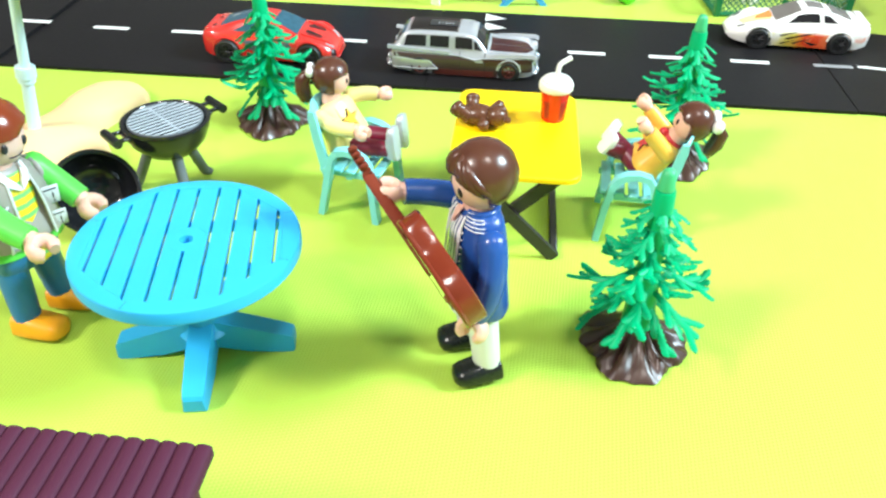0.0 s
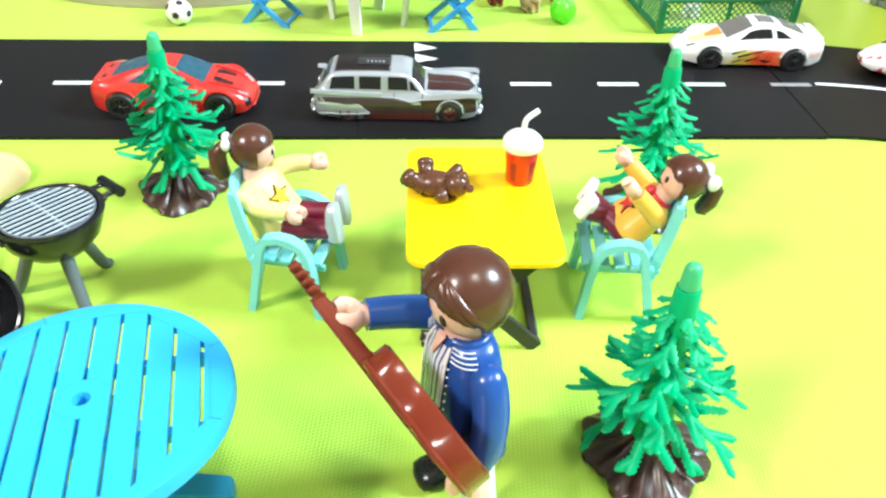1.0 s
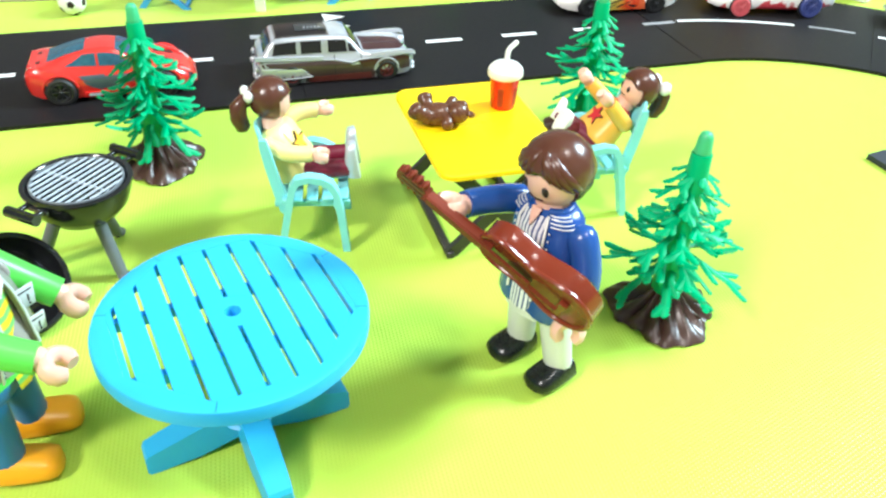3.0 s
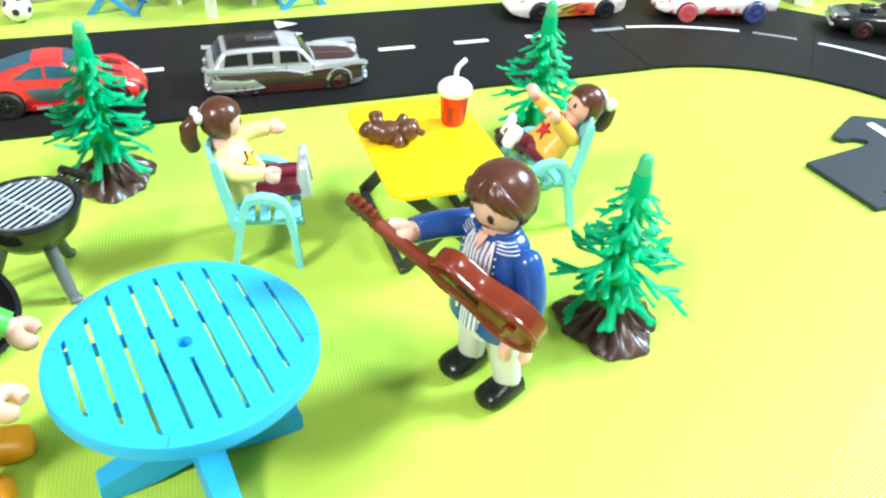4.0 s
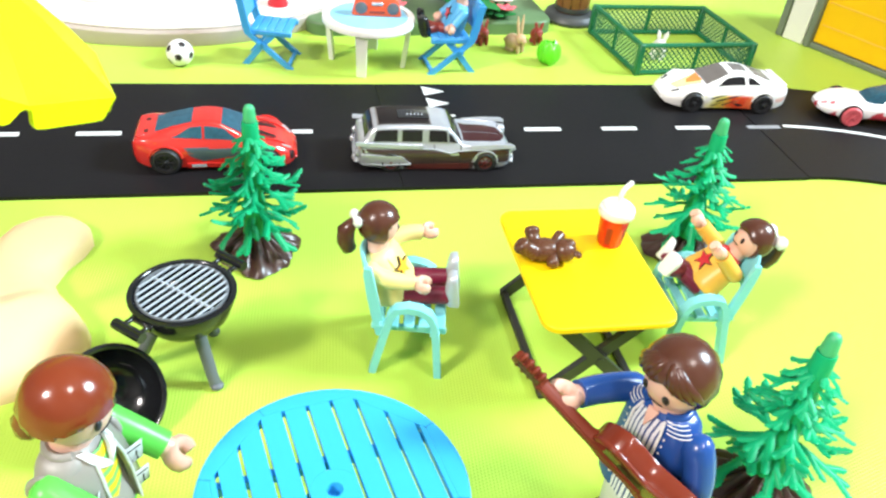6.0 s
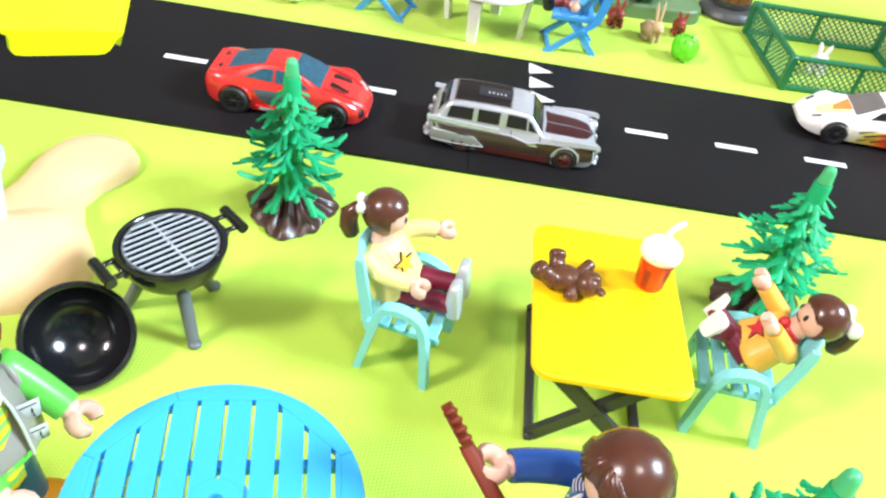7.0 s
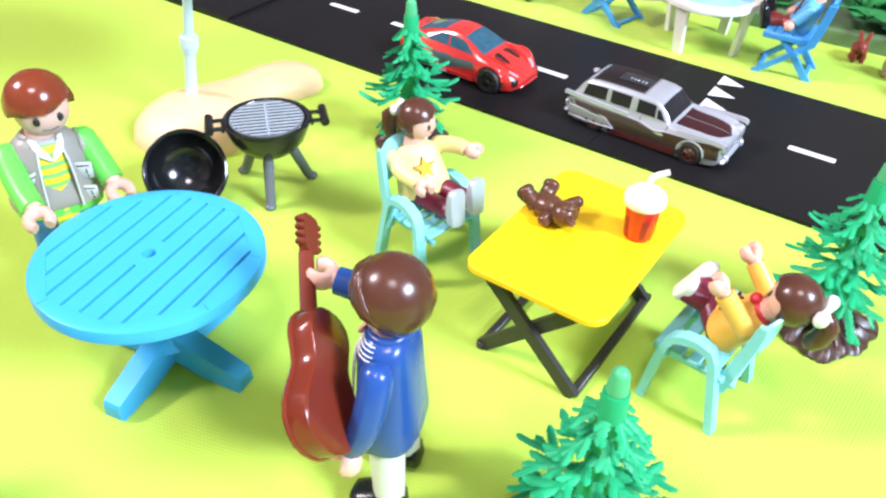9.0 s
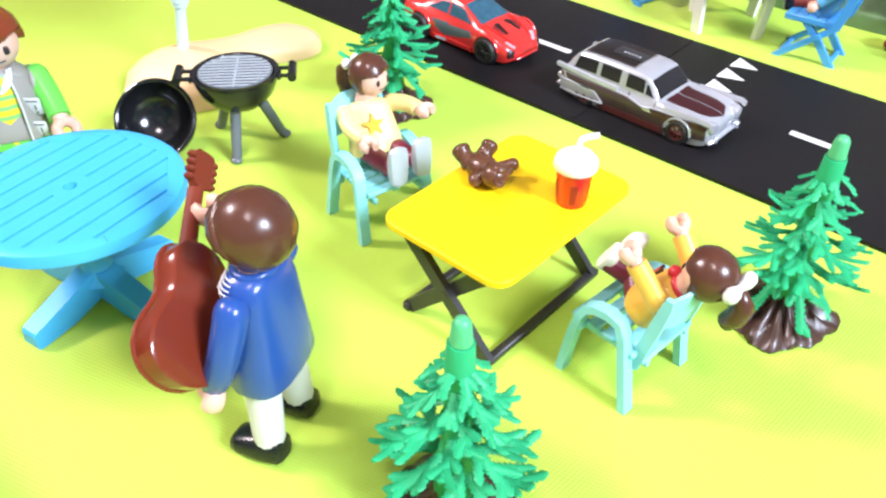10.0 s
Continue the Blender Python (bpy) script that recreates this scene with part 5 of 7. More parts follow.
# ---- parasol and its sand-coloured foot ----
def build_parasol():
    spine = ((-15.3, 24.35, .3, .2), (-15.2, 24.6, 1.1, .6), (-15.0, 25.2, 1.9, 1.1), (-14.9, 26.0, 2.3, 1.35), (-14.95, 26.9, 2.3, 1.4), (-15.05, 27.8, 1.95, 1.3), (-15.15, 28.7, 1.5, 1.1), (-15.15, 29.6, 1.2, .95), (-14.95, 30.4, 1.3, .9), (-14.7, 31.1, 1.55, .9), (-14.5, 31.8, 1.62, .88), (-14.4, 32.5, 1.4, .8), (-14.35, 33.0, .95, .6), (-14.35, 33.25, .3, .2))
    g = Geo()
    rings = []
    for x, y, w, h in spine:
        ring = [(x + 15 + w, y - 29, 0)]
        for k in range(13):
            a = math.pi * k / 12
            ca, sa = math.cos(a), math.sin(a)
            ring.append((x + 15 + w * math.copysign(abs(ca) ** .8, ca), y - 29, .03 + h * sa ** .8))
        ring.append((x + 15 - w, y - 29, 0))
        rings.append(ring)
    g.loft(rings)
    tagged(part("sand_mound", g, SAND, M=shift(-15, 29), sharp=70), "beige peanut-shaped plastic sand mound holding the parasol", "mound")
    base, hub = Vector((-15.48, 27.15, 1.1)), Vector((-14.48, 27.64, 9.92))
    t = thing("parasol", base.x, base.y, base.z, 0, "yellow plastic parasol with scalloped edge on pale blue pole", "parasol")
    up = (hub - base).normalized()
    L = (hub - base).length
    g = Geo()
    g.tube([Vector(), up * 2.3], [.24, .21], 14)
    part("pole_foot", g, POLE, t)
    g = Geo()
    g.tube([up * 2.3, up * (L + 1.2)], [.19, .15], 14)
    part("pole", g, POLE, t)
    g = Geo()
    for d, r in ((2.1, .3), (2.3, .36), (2.5, .36)):
        g.tube([up * d, up * (d + .2)], [r, r * .96], 18)
    part("collar", g, POLE, t)
    # the canopy sits tilted on its pole
    n = Vector((.441, .133, .888)).normalized()
    e = Vector((3.73, -.87, -1.72))
    e = (e - n * e.dot(n)).normalized()
    Q = Matrix((e, n.cross(e), n)).transposed().to_4x4() @ rot("Z", 22.5)
    Q.translation = hub - base
    R, Z0, Z1, N = 4.2, 0.0, 1.75, 8
    for q in range(N):
        a0, a1 = radians(22.5 + 45 * q), radians(67.5 + 45 * q)
        rows_o = []
        for u in (0.02, .25, .5, .75, 1.0):
            z = Z1 - (Z1 - Z0) * (u ** 1.35)
            p0 = Vector((R * u * math.cos(a0), R * u * math.sin(a0), z))
            p1 = Vector((R * u * math.cos(a1), R * u * math.sin(a1), z))
            rows_o.append([p0.lerp(p1, k / 4) + Vector((0, 0, -.05 * u * (1 - abs(k - 2) / 2))) for k in range(5)])
        g = Geo()
        off = Vector((0, 0, -.12))
        vs = [p for r in rows_o for p in r] + [p + off for r in rows_o for p in r]
        fs = []
        for a in range(4):
            for b in range(4):
                i = a * 5 + b
                fs.append((i, i + 1, i + 6, i + 5))
                fs.append((25 + i, 25 + i + 5, 25 + i + 6, 25 + i + 1))
        for b in range(4):
            fs.append((20 + b, 21 + b, 46 + b, 45 + b))
        g.add(vs, fs)
        part("panel", g, CANOPY, t, M=Q)
        # hanging flap, narrower than the panel, so that a notch stays at each corner
        e0, e1 = rows_o[4][0], rows_o[4][4]
        outv = Vector((math.cos((a0 + a1) / 2), math.sin((a0 + a1) / 2), 0))
        dn = Vector((0, 0, -1))
        outl = [e0.lerp(e1, u) + dn * d + outv * (d * .16) for u, d in ((.015, 0), (.02, .1), (.045, .2), (.065, .36), (.085, .5), (.12, .58), (.2, .6), (.8, .6), (.88, .58), (.915, .5), (.935, .36), (.955, .2), (.98, .1), (.985, 0))]
        g = Geo()
        g.loft([[p for p in outl], [p - outv * .12 for p in outl]])
        part("flap", g, CANOPY_EDGE, t, "lime yellow hanging flap", M=Q)
    g = Geo()
    g.lathe([(0, Z1 + .35), (.18, Z1 + .3), (.3, Z1), (.3, Z1 - .2), (0, Z1 - .2)], 14)
    part("cap", g, CANOPY, t, M=Q)


# ---- die-cast cars: forward is +x ----
def ring_of(x, zb, zt, w, p=.55, n=20, tuck=.0):
    out = []
    zm, h = (zb + zt) / 2, (zt - zb) / 2
    for q in range(n):
        a = 6.28318 * (q + .5) / n
        ca, sa = math.cos(a), math.sin(a)
        z = zm + h * math.copysign(abs(sa) ** p, sa)
        y = w * math.copysign(abs(ca) ** p, ca)
        y *= 1 - tuck * max(0, (zm - z) / h)
        out.append(Vector((x, y, z)))
    return out


def slab_ring(x0, x1, w0, w1, z, r=.2, n=4):
    """Rounded footprint of a cabin at height z: from x0 (rear, half-width w0) to x1 (front, half-width w1)."""
    out = []
    for cx, cy, a0 in ((x1 - r, w1 - r, 0), (x0 + r, w0 - r, 90), (x0 + r, -w0 + r, 180), (x1 - r, -w1 + r, 270)):
        for k in range(n + 1):
            a = radians(a0 + 90 * k / n)
            out.append(Vector((cx + r * math.cos(a), cy + r * math.sin(a), z)))
    return out


def build_wheel(parent, x, y, r, width, rim, tyre=None, spokes=6):
    w = part("wheel", Geo().lathe([(0, -width * .3), (r * .5, -width * .5), (r * .9, -width * .5), (r, -width * .35), (r, width * .35), (r * .9, width * .5), (r * .72, width * .5), (r * .68, width * .36), (0, width * .3)], 24, rot("X", 90 if y < 0 else -90)), tyre or MATT_BLACK, parent, M=shift(x, y, r + ROAD_H))
    g = Geo()
    R = rot("X", 90 if y < 0 else -90)
    g.tube([R @ Vector((r * .62 * math.cos(a), r * .62 * math.sin(a), width * .42)) for a in [6.28318 * k / 20 for k in range(20)]], r * .07, 6, closed=True)
    for k in range(spokes):
        a = 6.28318 * k / spokes
        g.tube([R @ Vector((r * .08 * math.cos(a), r * .08 * math.sin(a), width * .42)), R @ Vector((r * .62 * math.cos(a), r * .62 * math.sin(a), width * .42))], r * .075, 5)
    g.ball(R @ Vector((0, 0, width * .42)), r * .16, 8, 6)
    part("rim", g, rim, w)
    return w


def well_shades(t, spots, r, w):
    # a black disc on the flank paints the shade of each wheel well
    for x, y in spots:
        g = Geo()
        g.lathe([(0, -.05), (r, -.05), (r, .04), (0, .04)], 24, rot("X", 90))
        part("wheel_well_shade", g, MATT_BLACK, t, "black disc standing in for the shaded wheel well", M=shift(x, y, r * .86 + ROAD_H))


def car_shell(t, stations, paint, p=.5, tuck=.06):
    g = Geo()
    rings = []
    for x, zb, zt, w in stations:
        rings.append(ring_of(x, zb + ROAD_H, zt + ROAD_H, w, p, 24, tuck))
    g.loft(rings)
    return part("body", g, paint, t, sharp=48)


def cabin(t, glass, paint, belt, mid, roof, roof_top, pillars=()):
    """Window band as one tinted moulding, painted roof and pillars over it."""
    h = ROAD_H
    rows = [slab_ring(*belt[:4], belt[4] + h), slab_ring(*mid[:4], mid[4] + h), slab_ring(*roof[:4], roof[4] + h)]
    g = Geo()
    g.loft(rows)
    part("window_band", g, glass, t, "tinted window band", sharp=50)
    x0, x1, w0, w1, z = roof
    g = Geo()
    g.loft([slab_ring(x0 - .04, x1 + .04, w0 + .03, w1 + .03, z - .06 + h), slab_ring(x0 - .04, x1 + .04, w0 + .03, w1 + .03, z + .01 + h), slab_ring(x0 + .1, x1 - .1, w0 - .12, w1 - .12, roof_top - .035 + h), slab_ring(x0 + (x1 - x0) * .25, x1 - (x1 - x0) * .25, w0 - .4, w1 - .4, roof_top + h, .14)])
    part("roof", g, paint, t, sharp=60)
    for a, b, r in pillars:
        for s in (-1, 1):
            g = Geo()
            g.tube([(a[0], a[1] * s, a[2] + h), ((a[0] + b[0]) / 2, (a[1] + b[1]) / 2 * s + .03 * s, (a[2] + b[2]) / 2 + h), (b[0], b[1] * s, b[2] + h)], r, 8)
            part("pillar", g, paint, t)


def form(stations):
    """Smooth car shell. Station rows: x, sill z, half-width, belt z, belt half-width, top z, top half-width.
    Gives at(x, c): c runs from 0 on the centre line over the roof to 1 at the sill, its sign is the side."""
    xs = [r[0] for r in stations]

    def spline(p0, p1, p2, p3, u, k=.38):
        m1, m2 = (p2 - p0) * k, (p3 - p1) * k
        return (2 * u ** 3 - 3 * u * u + 1) * p1 + (u ** 3 - 2 * u * u + u) * m1 + (3 * u * u - 2 * u ** 3) * p2 + (u ** 3 - u * u) * m2

    def row(x):
        i = 0
        while i < len(xs) - 2 and x > xs[i + 1]:
            i += 1
        u = (x - xs[i]) / (xs[i + 1] - xs[i])
        rs = [stations[max(0, min(len(xs) - 1, i + j))] for j in (-1, 0, 1, 2)]
        return [spline(rs[0][q], rs[1][q], rs[2][q], rs[3][q], u) for q in range(1, 7)]

    def place(x, c, off=0.0):
        zb, w, zk, wk, zt, wt = row(x)
        h = zt - zk
        pts = [(0, zt), (wt * .62, zt - .03 * min(1, h + .4)), (wt, zt - .10 * max(h, .1) - .02), (wk, zk), (w, zb + .70 * (zk - zb)), (w, zb + .34 * (zk - zb)), (w * .95, zb)]
        v = abs(c) * 6
        i = min(5, int(v))
        q = [pts[max(0, min(6, i + j))] for j in (-1, 0, 1, 2)]
        if i == 0:
            q[0] = (-pts[1][0], pts[1][1])
        yy = spline(q[0][0], q[1][0], q[2][0], q[3][0], v - i, .42)
        zz = spline(q[0][1], q[1][1], q[2][1], q[3][1], v - i, .42)
        return Vector((x, yy * (1 if c >= 0 else -1), zz + ROAD_H))

    def spot(x, c, off=0.0):
        p = place(x, c)
        if off:
            e = .02
            dx = place(min(xs[-1], x + e), c) - place(max(xs[0], x - e), c)
            dc = place(x, c + e) - place(x, c - e)
            p = p + dc.cross(dx).normalized() * -off
        return p
    spot.x0, spot.x1 = xs[0], xs[-1]
    return spot


def form_body(t, S, paint, n=44, m=30):
    g = Geo()
    rings = []
    for i in range(n + 1):
        x = S.x0 + (S.x1 - S.x0) * i / n
        rings.append([S(x, -1 + 2 * j / m) for j in range(m + 1)])
    g.loft(rings)
    return part("body", g, paint, t, sharp=46)


def patch(name, t, S, quad, mat, label="", off=.014, n=10, m=8, both=True):
    """A plate that follows the shell: quad of (x, c) corners; on both flanks unless it spans the centre line."""
    for s in ((1, -1) if both else (1,)):
        g = Geo()
        A, B, C, D = [Vector((x, c * s)) for x, c in quad]
        pts = []
        for i in range(n + 1):
            for j in range(m + 1):
                q = A.lerp(B, i / n).lerp(D.lerp(C, i / n), j / m)
                pts.append(q)
        vs = [S(q.x, q.y, off) for q in pts] + [S(q.x, q.y, -.03) for q in pts]
        N, fs = len(pts), []
        for i in range(n):
            for j in range(m):
                k = i * (m + 1) + j
                fs.append((k, k + 1, k + m + 2, k + m + 1))
        edge = [j for j in range(m + 1)] + [i * (m + 1) + m for i in range(1, n + 1)] + [n * (m + 1) + j for j in range(m - 1, -1, -1)] + [i * (m + 1) for i in range(n - 1, 0, -1)]
        for i, k in enumerate(edge):
            k2 = edge[(i + 1) % len(edge)]
            fs.append((k, k2, N + k2, N + k))
        g.add(vs, fs)
        part(name, g, mat, t, label, sharp=40)


def flare(t, x, y, r, mat, a0=10, a1=170, rad=.06):
    """Raised lip of a wheel arch."""
    for s in (-1, 1):
        g = Geo()
        g.tube([(x + r * math.cos(radians(a)), y * s, r * .86 + r * math.sin(radians(a)) * .98 + ROAD_H) for a in range(a0, a1 + 1, 10)], rad, 8)
        part("arch_lip", g, mat, t)


def build_red_car():
    t = thing("toy_car", -8.3, 37.45, 0, ROAD_YAW - 1, "red die-cast toy coupe with tinted blue windows", "toy car", "toy cars")
    K = .97
    S = form([(x * K, z0, w, z1 - .02, wk, zt - .06, wt) for x, z0, w, z1, wk, zt, wt in ((-3.36, .62, .9, 1.16, .8, 1.22, .55), (-3.2, .4, 1.16, 1.38, 1.04, 1.46, .85), (-2.75, .26, 1.32, 1.46, 1.16, 1.57, .86), (-2.3, .22, 1.38, 1.46, 1.16, 1.68, .80), (-1.6, .2, 1.34, 1.40, 1.12, 1.90, .77), (-.9, .2, 1.28, 1.36, 1.08, 2.06, .75), (-.3, .2, 1.25, 1.33, 1.07, 2.12, .75), (.2, .2, 1.25, 1.32, 1.08, 2.06, .77), (.8, .2, 1.28, 1.32, 1.11, 1.82, .84), (1.4, .2, 1.34, 1.34, 1.16, 1.52, .92), (1.9, .2, 1.38, 1.32, 1.2, 1.40, .94), (2.4, .2, 1.36, 1.2, 1.18, 1.26, .86), (2.85, .22, 1.24, 1.0, 1.04, 1.06, .74), (3.15, .26, 1.05, .8, .86, .86, .58), (3.36, .42, .7, .62, .55, .66, .36))])
    form_body(t, S, RED_PAINT)

    def plate(name, quad, mat, label="", **kw):
        patch(name, t, S, tuple((x * K, c) for x, c in quad), mat, label, **kw)
    plate("windscreen", ((.28, -.30), (1.42, -.33), (1.42, .33), (.28, .30)), CAR_GLASS, "tinted blue windscreen", n=8, m=14, both=False)
    plate("rear_window", ((-2.42, -.27), (-.92, -.27), (-.92, .27), (-2.42, .27)), CAR_GLASS, "tinted blue rear window", n=8, m=14, both=False)
    plate("side_window", ((-1.75, .465), (-.52, .475), (-.52, .37), (-1.0, .37)), CAR_GLASS, "tinted side window")
    plate("side_window", ((-.42, .475), (1.05, .475), (.42, .375), (-.42, .37)), CAR_GLASS, "tinted side window")
    plate("decal", ((-1.25, .66), (1.05, .60), (1.2, .72), (-.3, .86)), TEAL_PRINT, "dark teal flame decal", off=.006)
    plate("decal", ((-1.15, .70), (-.2, .84), (-.5, .88), (-1.0, .78)), TEAL_PRINT, "dark teal flame decal", off=.006)
    plate("decal", ((-1.3, .62), (-.3, .60), (-.2, .66), (-1.1, .66)), TEAL_PRINT, "dark teal flame decal", off=.006)
    plate("sill", ((-1.15, .90), (1.15, .90), (1.2, .985), (-1.2, .985)), RED_PAINT, off=.07)
    plate("sill_print", ((-1.0, .915), (-.4, .915), (-.4, .965), (-1.0, .965)), POLE, "pale blue printed mark", off=.076)
    plate("bonnet_vent", ((1.72, .05), (2.5, .10), (2.5, .16), (1.72, .14)), BROWN_PAINT, "dark bonnet vent", off=.01)
    plate("bonnet_vent", ((1.82, .17), (2.45, .19), (2.4, .22), (1.82, .21)), BROWN_PAINT, "dark bonnet vent", off=.01)
    plate("bonnet_ridge", ((1.55, .24), (2.9, .26), (2.9, .29), (1.55, .28)), RED_PAINT, off=.05)
    plate("headlight", ((2.72, .34), (3.12, .32), (3.14, .42), (2.82, .44)), CHROME, "silver headlight", off=.012)
    plate("air_intake", ((3.06, .52), (3.24, .52), (3.28, .82), (3.1, .82)), BROWN_PAINT, "dark air intake", off=.01)
    plate("tail_vent", ((-3.1, .12), (-2.72, .12), (-2.72, .2), (-3.1, .2)), BROWN_PAINT, "dark tail vent", off=.01)
    g = Geo()
    g.box((3.12, 0, .36 + ROAD_H), (.34, 1.5, .1), .04)
    part("front_lip", g, RED_PAINT, t)
    g = Geo()
    g.box((3.2, 0, .56 + ROAD_H), (.12, .6, .12), .04)
    part("grille", g, MATT_BLACK, t, "dark grille")
    g = Geo()
    g.box((-2.92, 0, 1.44 + ROAD_H), (.34, 1.8, .08), .035)
    part("spoiler", g, RED_PAINT, t)
    spots = [(x, y) for x in (-1.96, 1.99) for y in (-1.33, 1.33)]
    well_shades(t, spots, .64, 1.3)
    for x in (-1.96, 1.99):
        flare(t, x, 1.34, .66, RED_PAINT)
    for x, y in spots:
        build_wheel(t, x, y * .96, .56, .5, RIM, None, 8)


def build_wagon():
    t = thing("toy_car", .84, 36.5, 0, ROAD_YAW - 2, "silver and brown die-cast toy station wagon", "toy car", "toy cars")
    K, H = .95, ROAD_H - .13
    S = form([(x * K, z0 - .13, w, z1 - .15, wk, zt - (.14 if zt > 1.6 else .2), wt) for x, z0, w, z1, wk, zt, wt in ((-3.56, .45, 1.02, 1.05, .95, 1.12, .8), (-3.45, .4, 1.22, 1.28, 1.16, 1.36, .92), (-3.25, .34, 1.32, 1.36, 1.2, 1.58, .96), (-3.0, .32, 1.36, 1.38, 1.2, 1.9, .98), (-2.75, .3, 1.36, 1.38, 1.19, 2.08, 1.0), (-2.2, .2, 1.36, 1.38, 1.18, 2.14, 1.01), (-1.0, .2, 1.36, 1.37, 1.18, 2.16, 1.01), (.2, .2, 1.36, 1.36, 1.18, 2.13, 1.0), (.62, .2, 1.36, 1.36, 1.19, 2.03, 1.0), (.95, .2, 1.36, 1.36, 1.2, 1.72, 1.0), (1.22, .2, 1.36, 1.36, 1.22, 1.46, 1.0), (1.6, .22, 1.37, 1.35, 1.25, 1.39, .95), (2.4, .22, 1.37, 1.33, 1.26, 1.37, .9), (3.1, .3, 1.33, 1.28, 1.22, 1.31, .85), (3.42, .36, 1.24, 1.18, 1.12, 1.2, .8), (3.56, .5, 1.1, 1.02, 1.0, 1.06, .7))])
    form_body(t, S, CHROME, n=60)

    def plate(name, quad, mat, label="", **kw):
        patch(name, t, S, tuple((x * K, c) for x, c in quad), mat, label, **kw)

    def on(x, c, off):
        return S(x * K, c, off)
    plate("windscreen", ((.66, -.30), (1.18, -.34), (1.18, .34), (.66, .30)), CAR_GLASS_DARK, "smoked windscreen", n=8, m=14, both=False)
    plate("rear_window", ((-3.22, -.28), (-2.86, -.27), (-2.86, .27), (-3.22, .28)), CAR_GLASS_DARK, "smoked rear window", n=8, m=14, both=False)
    for x0, x1, y0, y1 in ((-2.86, -1.78, -2.72, -1.78), (-1.58, -.66, -1.58, -.66), (-.36, .5, -.36, .44)):
        plate("window_trim", ((x0 - .07, .475), (x1 + .07, .478), (y1 + .07, .35), (y0 - .07, .35)), CHROME, off=.02)
        plate("side_window", ((x0, .468), (x1, .468), (y1, .362), (y0, .362)), CAR_GLASS_DARK, "smoked side window", off=.028)
    plate("vent_window", ((.58, .465), (1.0, .465), (.66, .385), (.54, .385)), CAR_GLASS_DARK, "smoked vent window", off=.02)
    plate("roof_panel", ((-2.6, -.235), (-.32, -.235), (-.32, .235), (-2.6, .235)), ROOF_DARK, "dark roof panel", off=.03, m=14, both=False)
    plate("roof_rim", ((-2.67, -.25), (-.25, -.25), (-.25, .25), (-2.67, .25)), CAR_GLASS_GREY, "grey roof rim", off=.018, m=14, both=False)
    plate("sunroof", ((-1.7, -.09), (-.3, -.09), (-.3, .10), (-1.7, .10)), BLACK_PAINT, "black sunroof", off=.055, both=False)
    for k in range(5):
        g = Geo()
        g.box((-1.2 + k * .16, -.05, 2.2 + H), (.07, .16, .02), .01)
        part("roof_mark", g, CHROME, t, "silver mark")
    plate("bonnet_panel", ((1.34, .012), (2.7, .012), (2.7, .25), (1.30, .24)), WINE_PAINT, "red-brown bonnet panel", off=.02)
    plate("bonnet_panel", ((2.7, .012), (3.4, .012), (3.1, .20), (2.7, .25)), WINE_PAINT, "red-brown bonnet panel", off=.02)
    # two-tone flanks
    plate("flank_panel", ((-3.38, .60), (-.2, .60), (.62, .68), (-3.3, .70)), FLANK_METAL, "brown flank panel", off=.012)
    plate("flank_panel", ((-3.3, .68), (.62, .68), (.9, .80), (-2.9, .70)), FLANK_METAL, "brown flank panel", off=.012)
    plate("flank_panel", ((-1.45, .72), (1.75, .70), (1.75, .98), (-1.45, .98)), FLANK_METAL, "brown lower flank", off=.008)
    # plate that paints the red sheen along the lower flank
    plate("sheen_line", ((-1.3, .88), (1.55, .86), (1.6, .985), (-1.3, .985)), SHEEN_RED, "dull red plate painting the reddish sheen low down", off=.016)
    plate("flank_panel", ((2.85, .66), (3.42, .66), (3.42, .86), (2.85, .86)), FLANK_METAL, "brown flank panel", off=.008)
    plate("flank_panel", ((.95, .64), (3.38, .56), (3.40, .66), (1.2, .76)), RED_BROWN, "red-brown wing stripe", off=.012)
    for c0, c1, x0, x1 in ((.545, .585, -3.42, -.1), (.58, .66, -.1, .65), (.66, .62, .65, 1.0), (.62, .54, 1.0, 3.44)):
        for s in (-1, 1):
            g = Geo()
            g.tube([on(x0 + (x1 - x0) * q / 6, s * (c0 + (c1 - c0) * q / 6), .02) for q in range(7)], .04, 6)
            part("trim_strip", g, CHROME, t)
    for s in (-1, 1):
        g = Geo()
        g.loft([[(x, 1.14 * s, z - .12 + H), (x, 1.36 * s, z - .14 + H), (x, 1.33 * s, z + H), (x, 1.2 * s, z + H)] for x, z in ((-3.46, 1.48), (-2.85, 1.44), (-1.7, 1.38), (-.6, 1.35))])
        part("tail_fin", g, CHROME, t)
        g = Geo()
        g.lathe([(0, 0), (.15, 0), (.16, .06), (.14, .12), (.08, .15), (0, .16)], 14, shift(-3.33, 1.05 * s, .86 + H) @ rot("Y", -90))
        part("tail_light", g, CHROME, t, "round silver tail light")
        g = Geo()
        g.lathe([(0, 0), (.25, 0), (.27, .2), (.23, .3), (0, .34)], 16, shift(3.12, .92 * s, .98 + H) @ rot("Y", 90))
        part("headlight", g, CHROME, t, "chrome headlight")
        g = Geo()
        g.loft([[(x, 1.14 * s, z - .14 + H), (x, 1.37 * s, z - .14 + H), (x, 1.32 * s, z + H), (x, 1.2 * s, z + H)] for x, z in ((1.5, 1.34), (2.45, 1.40), (3.3, 1.40), (3.46, 1.32))])
        part("wing_blade", g, CHROME, t)
        g = Geo()
        g.tube([on(-.1, s * c, .004) for c in (.5, .6, .7, .8, .9, .97)], .018, 5)
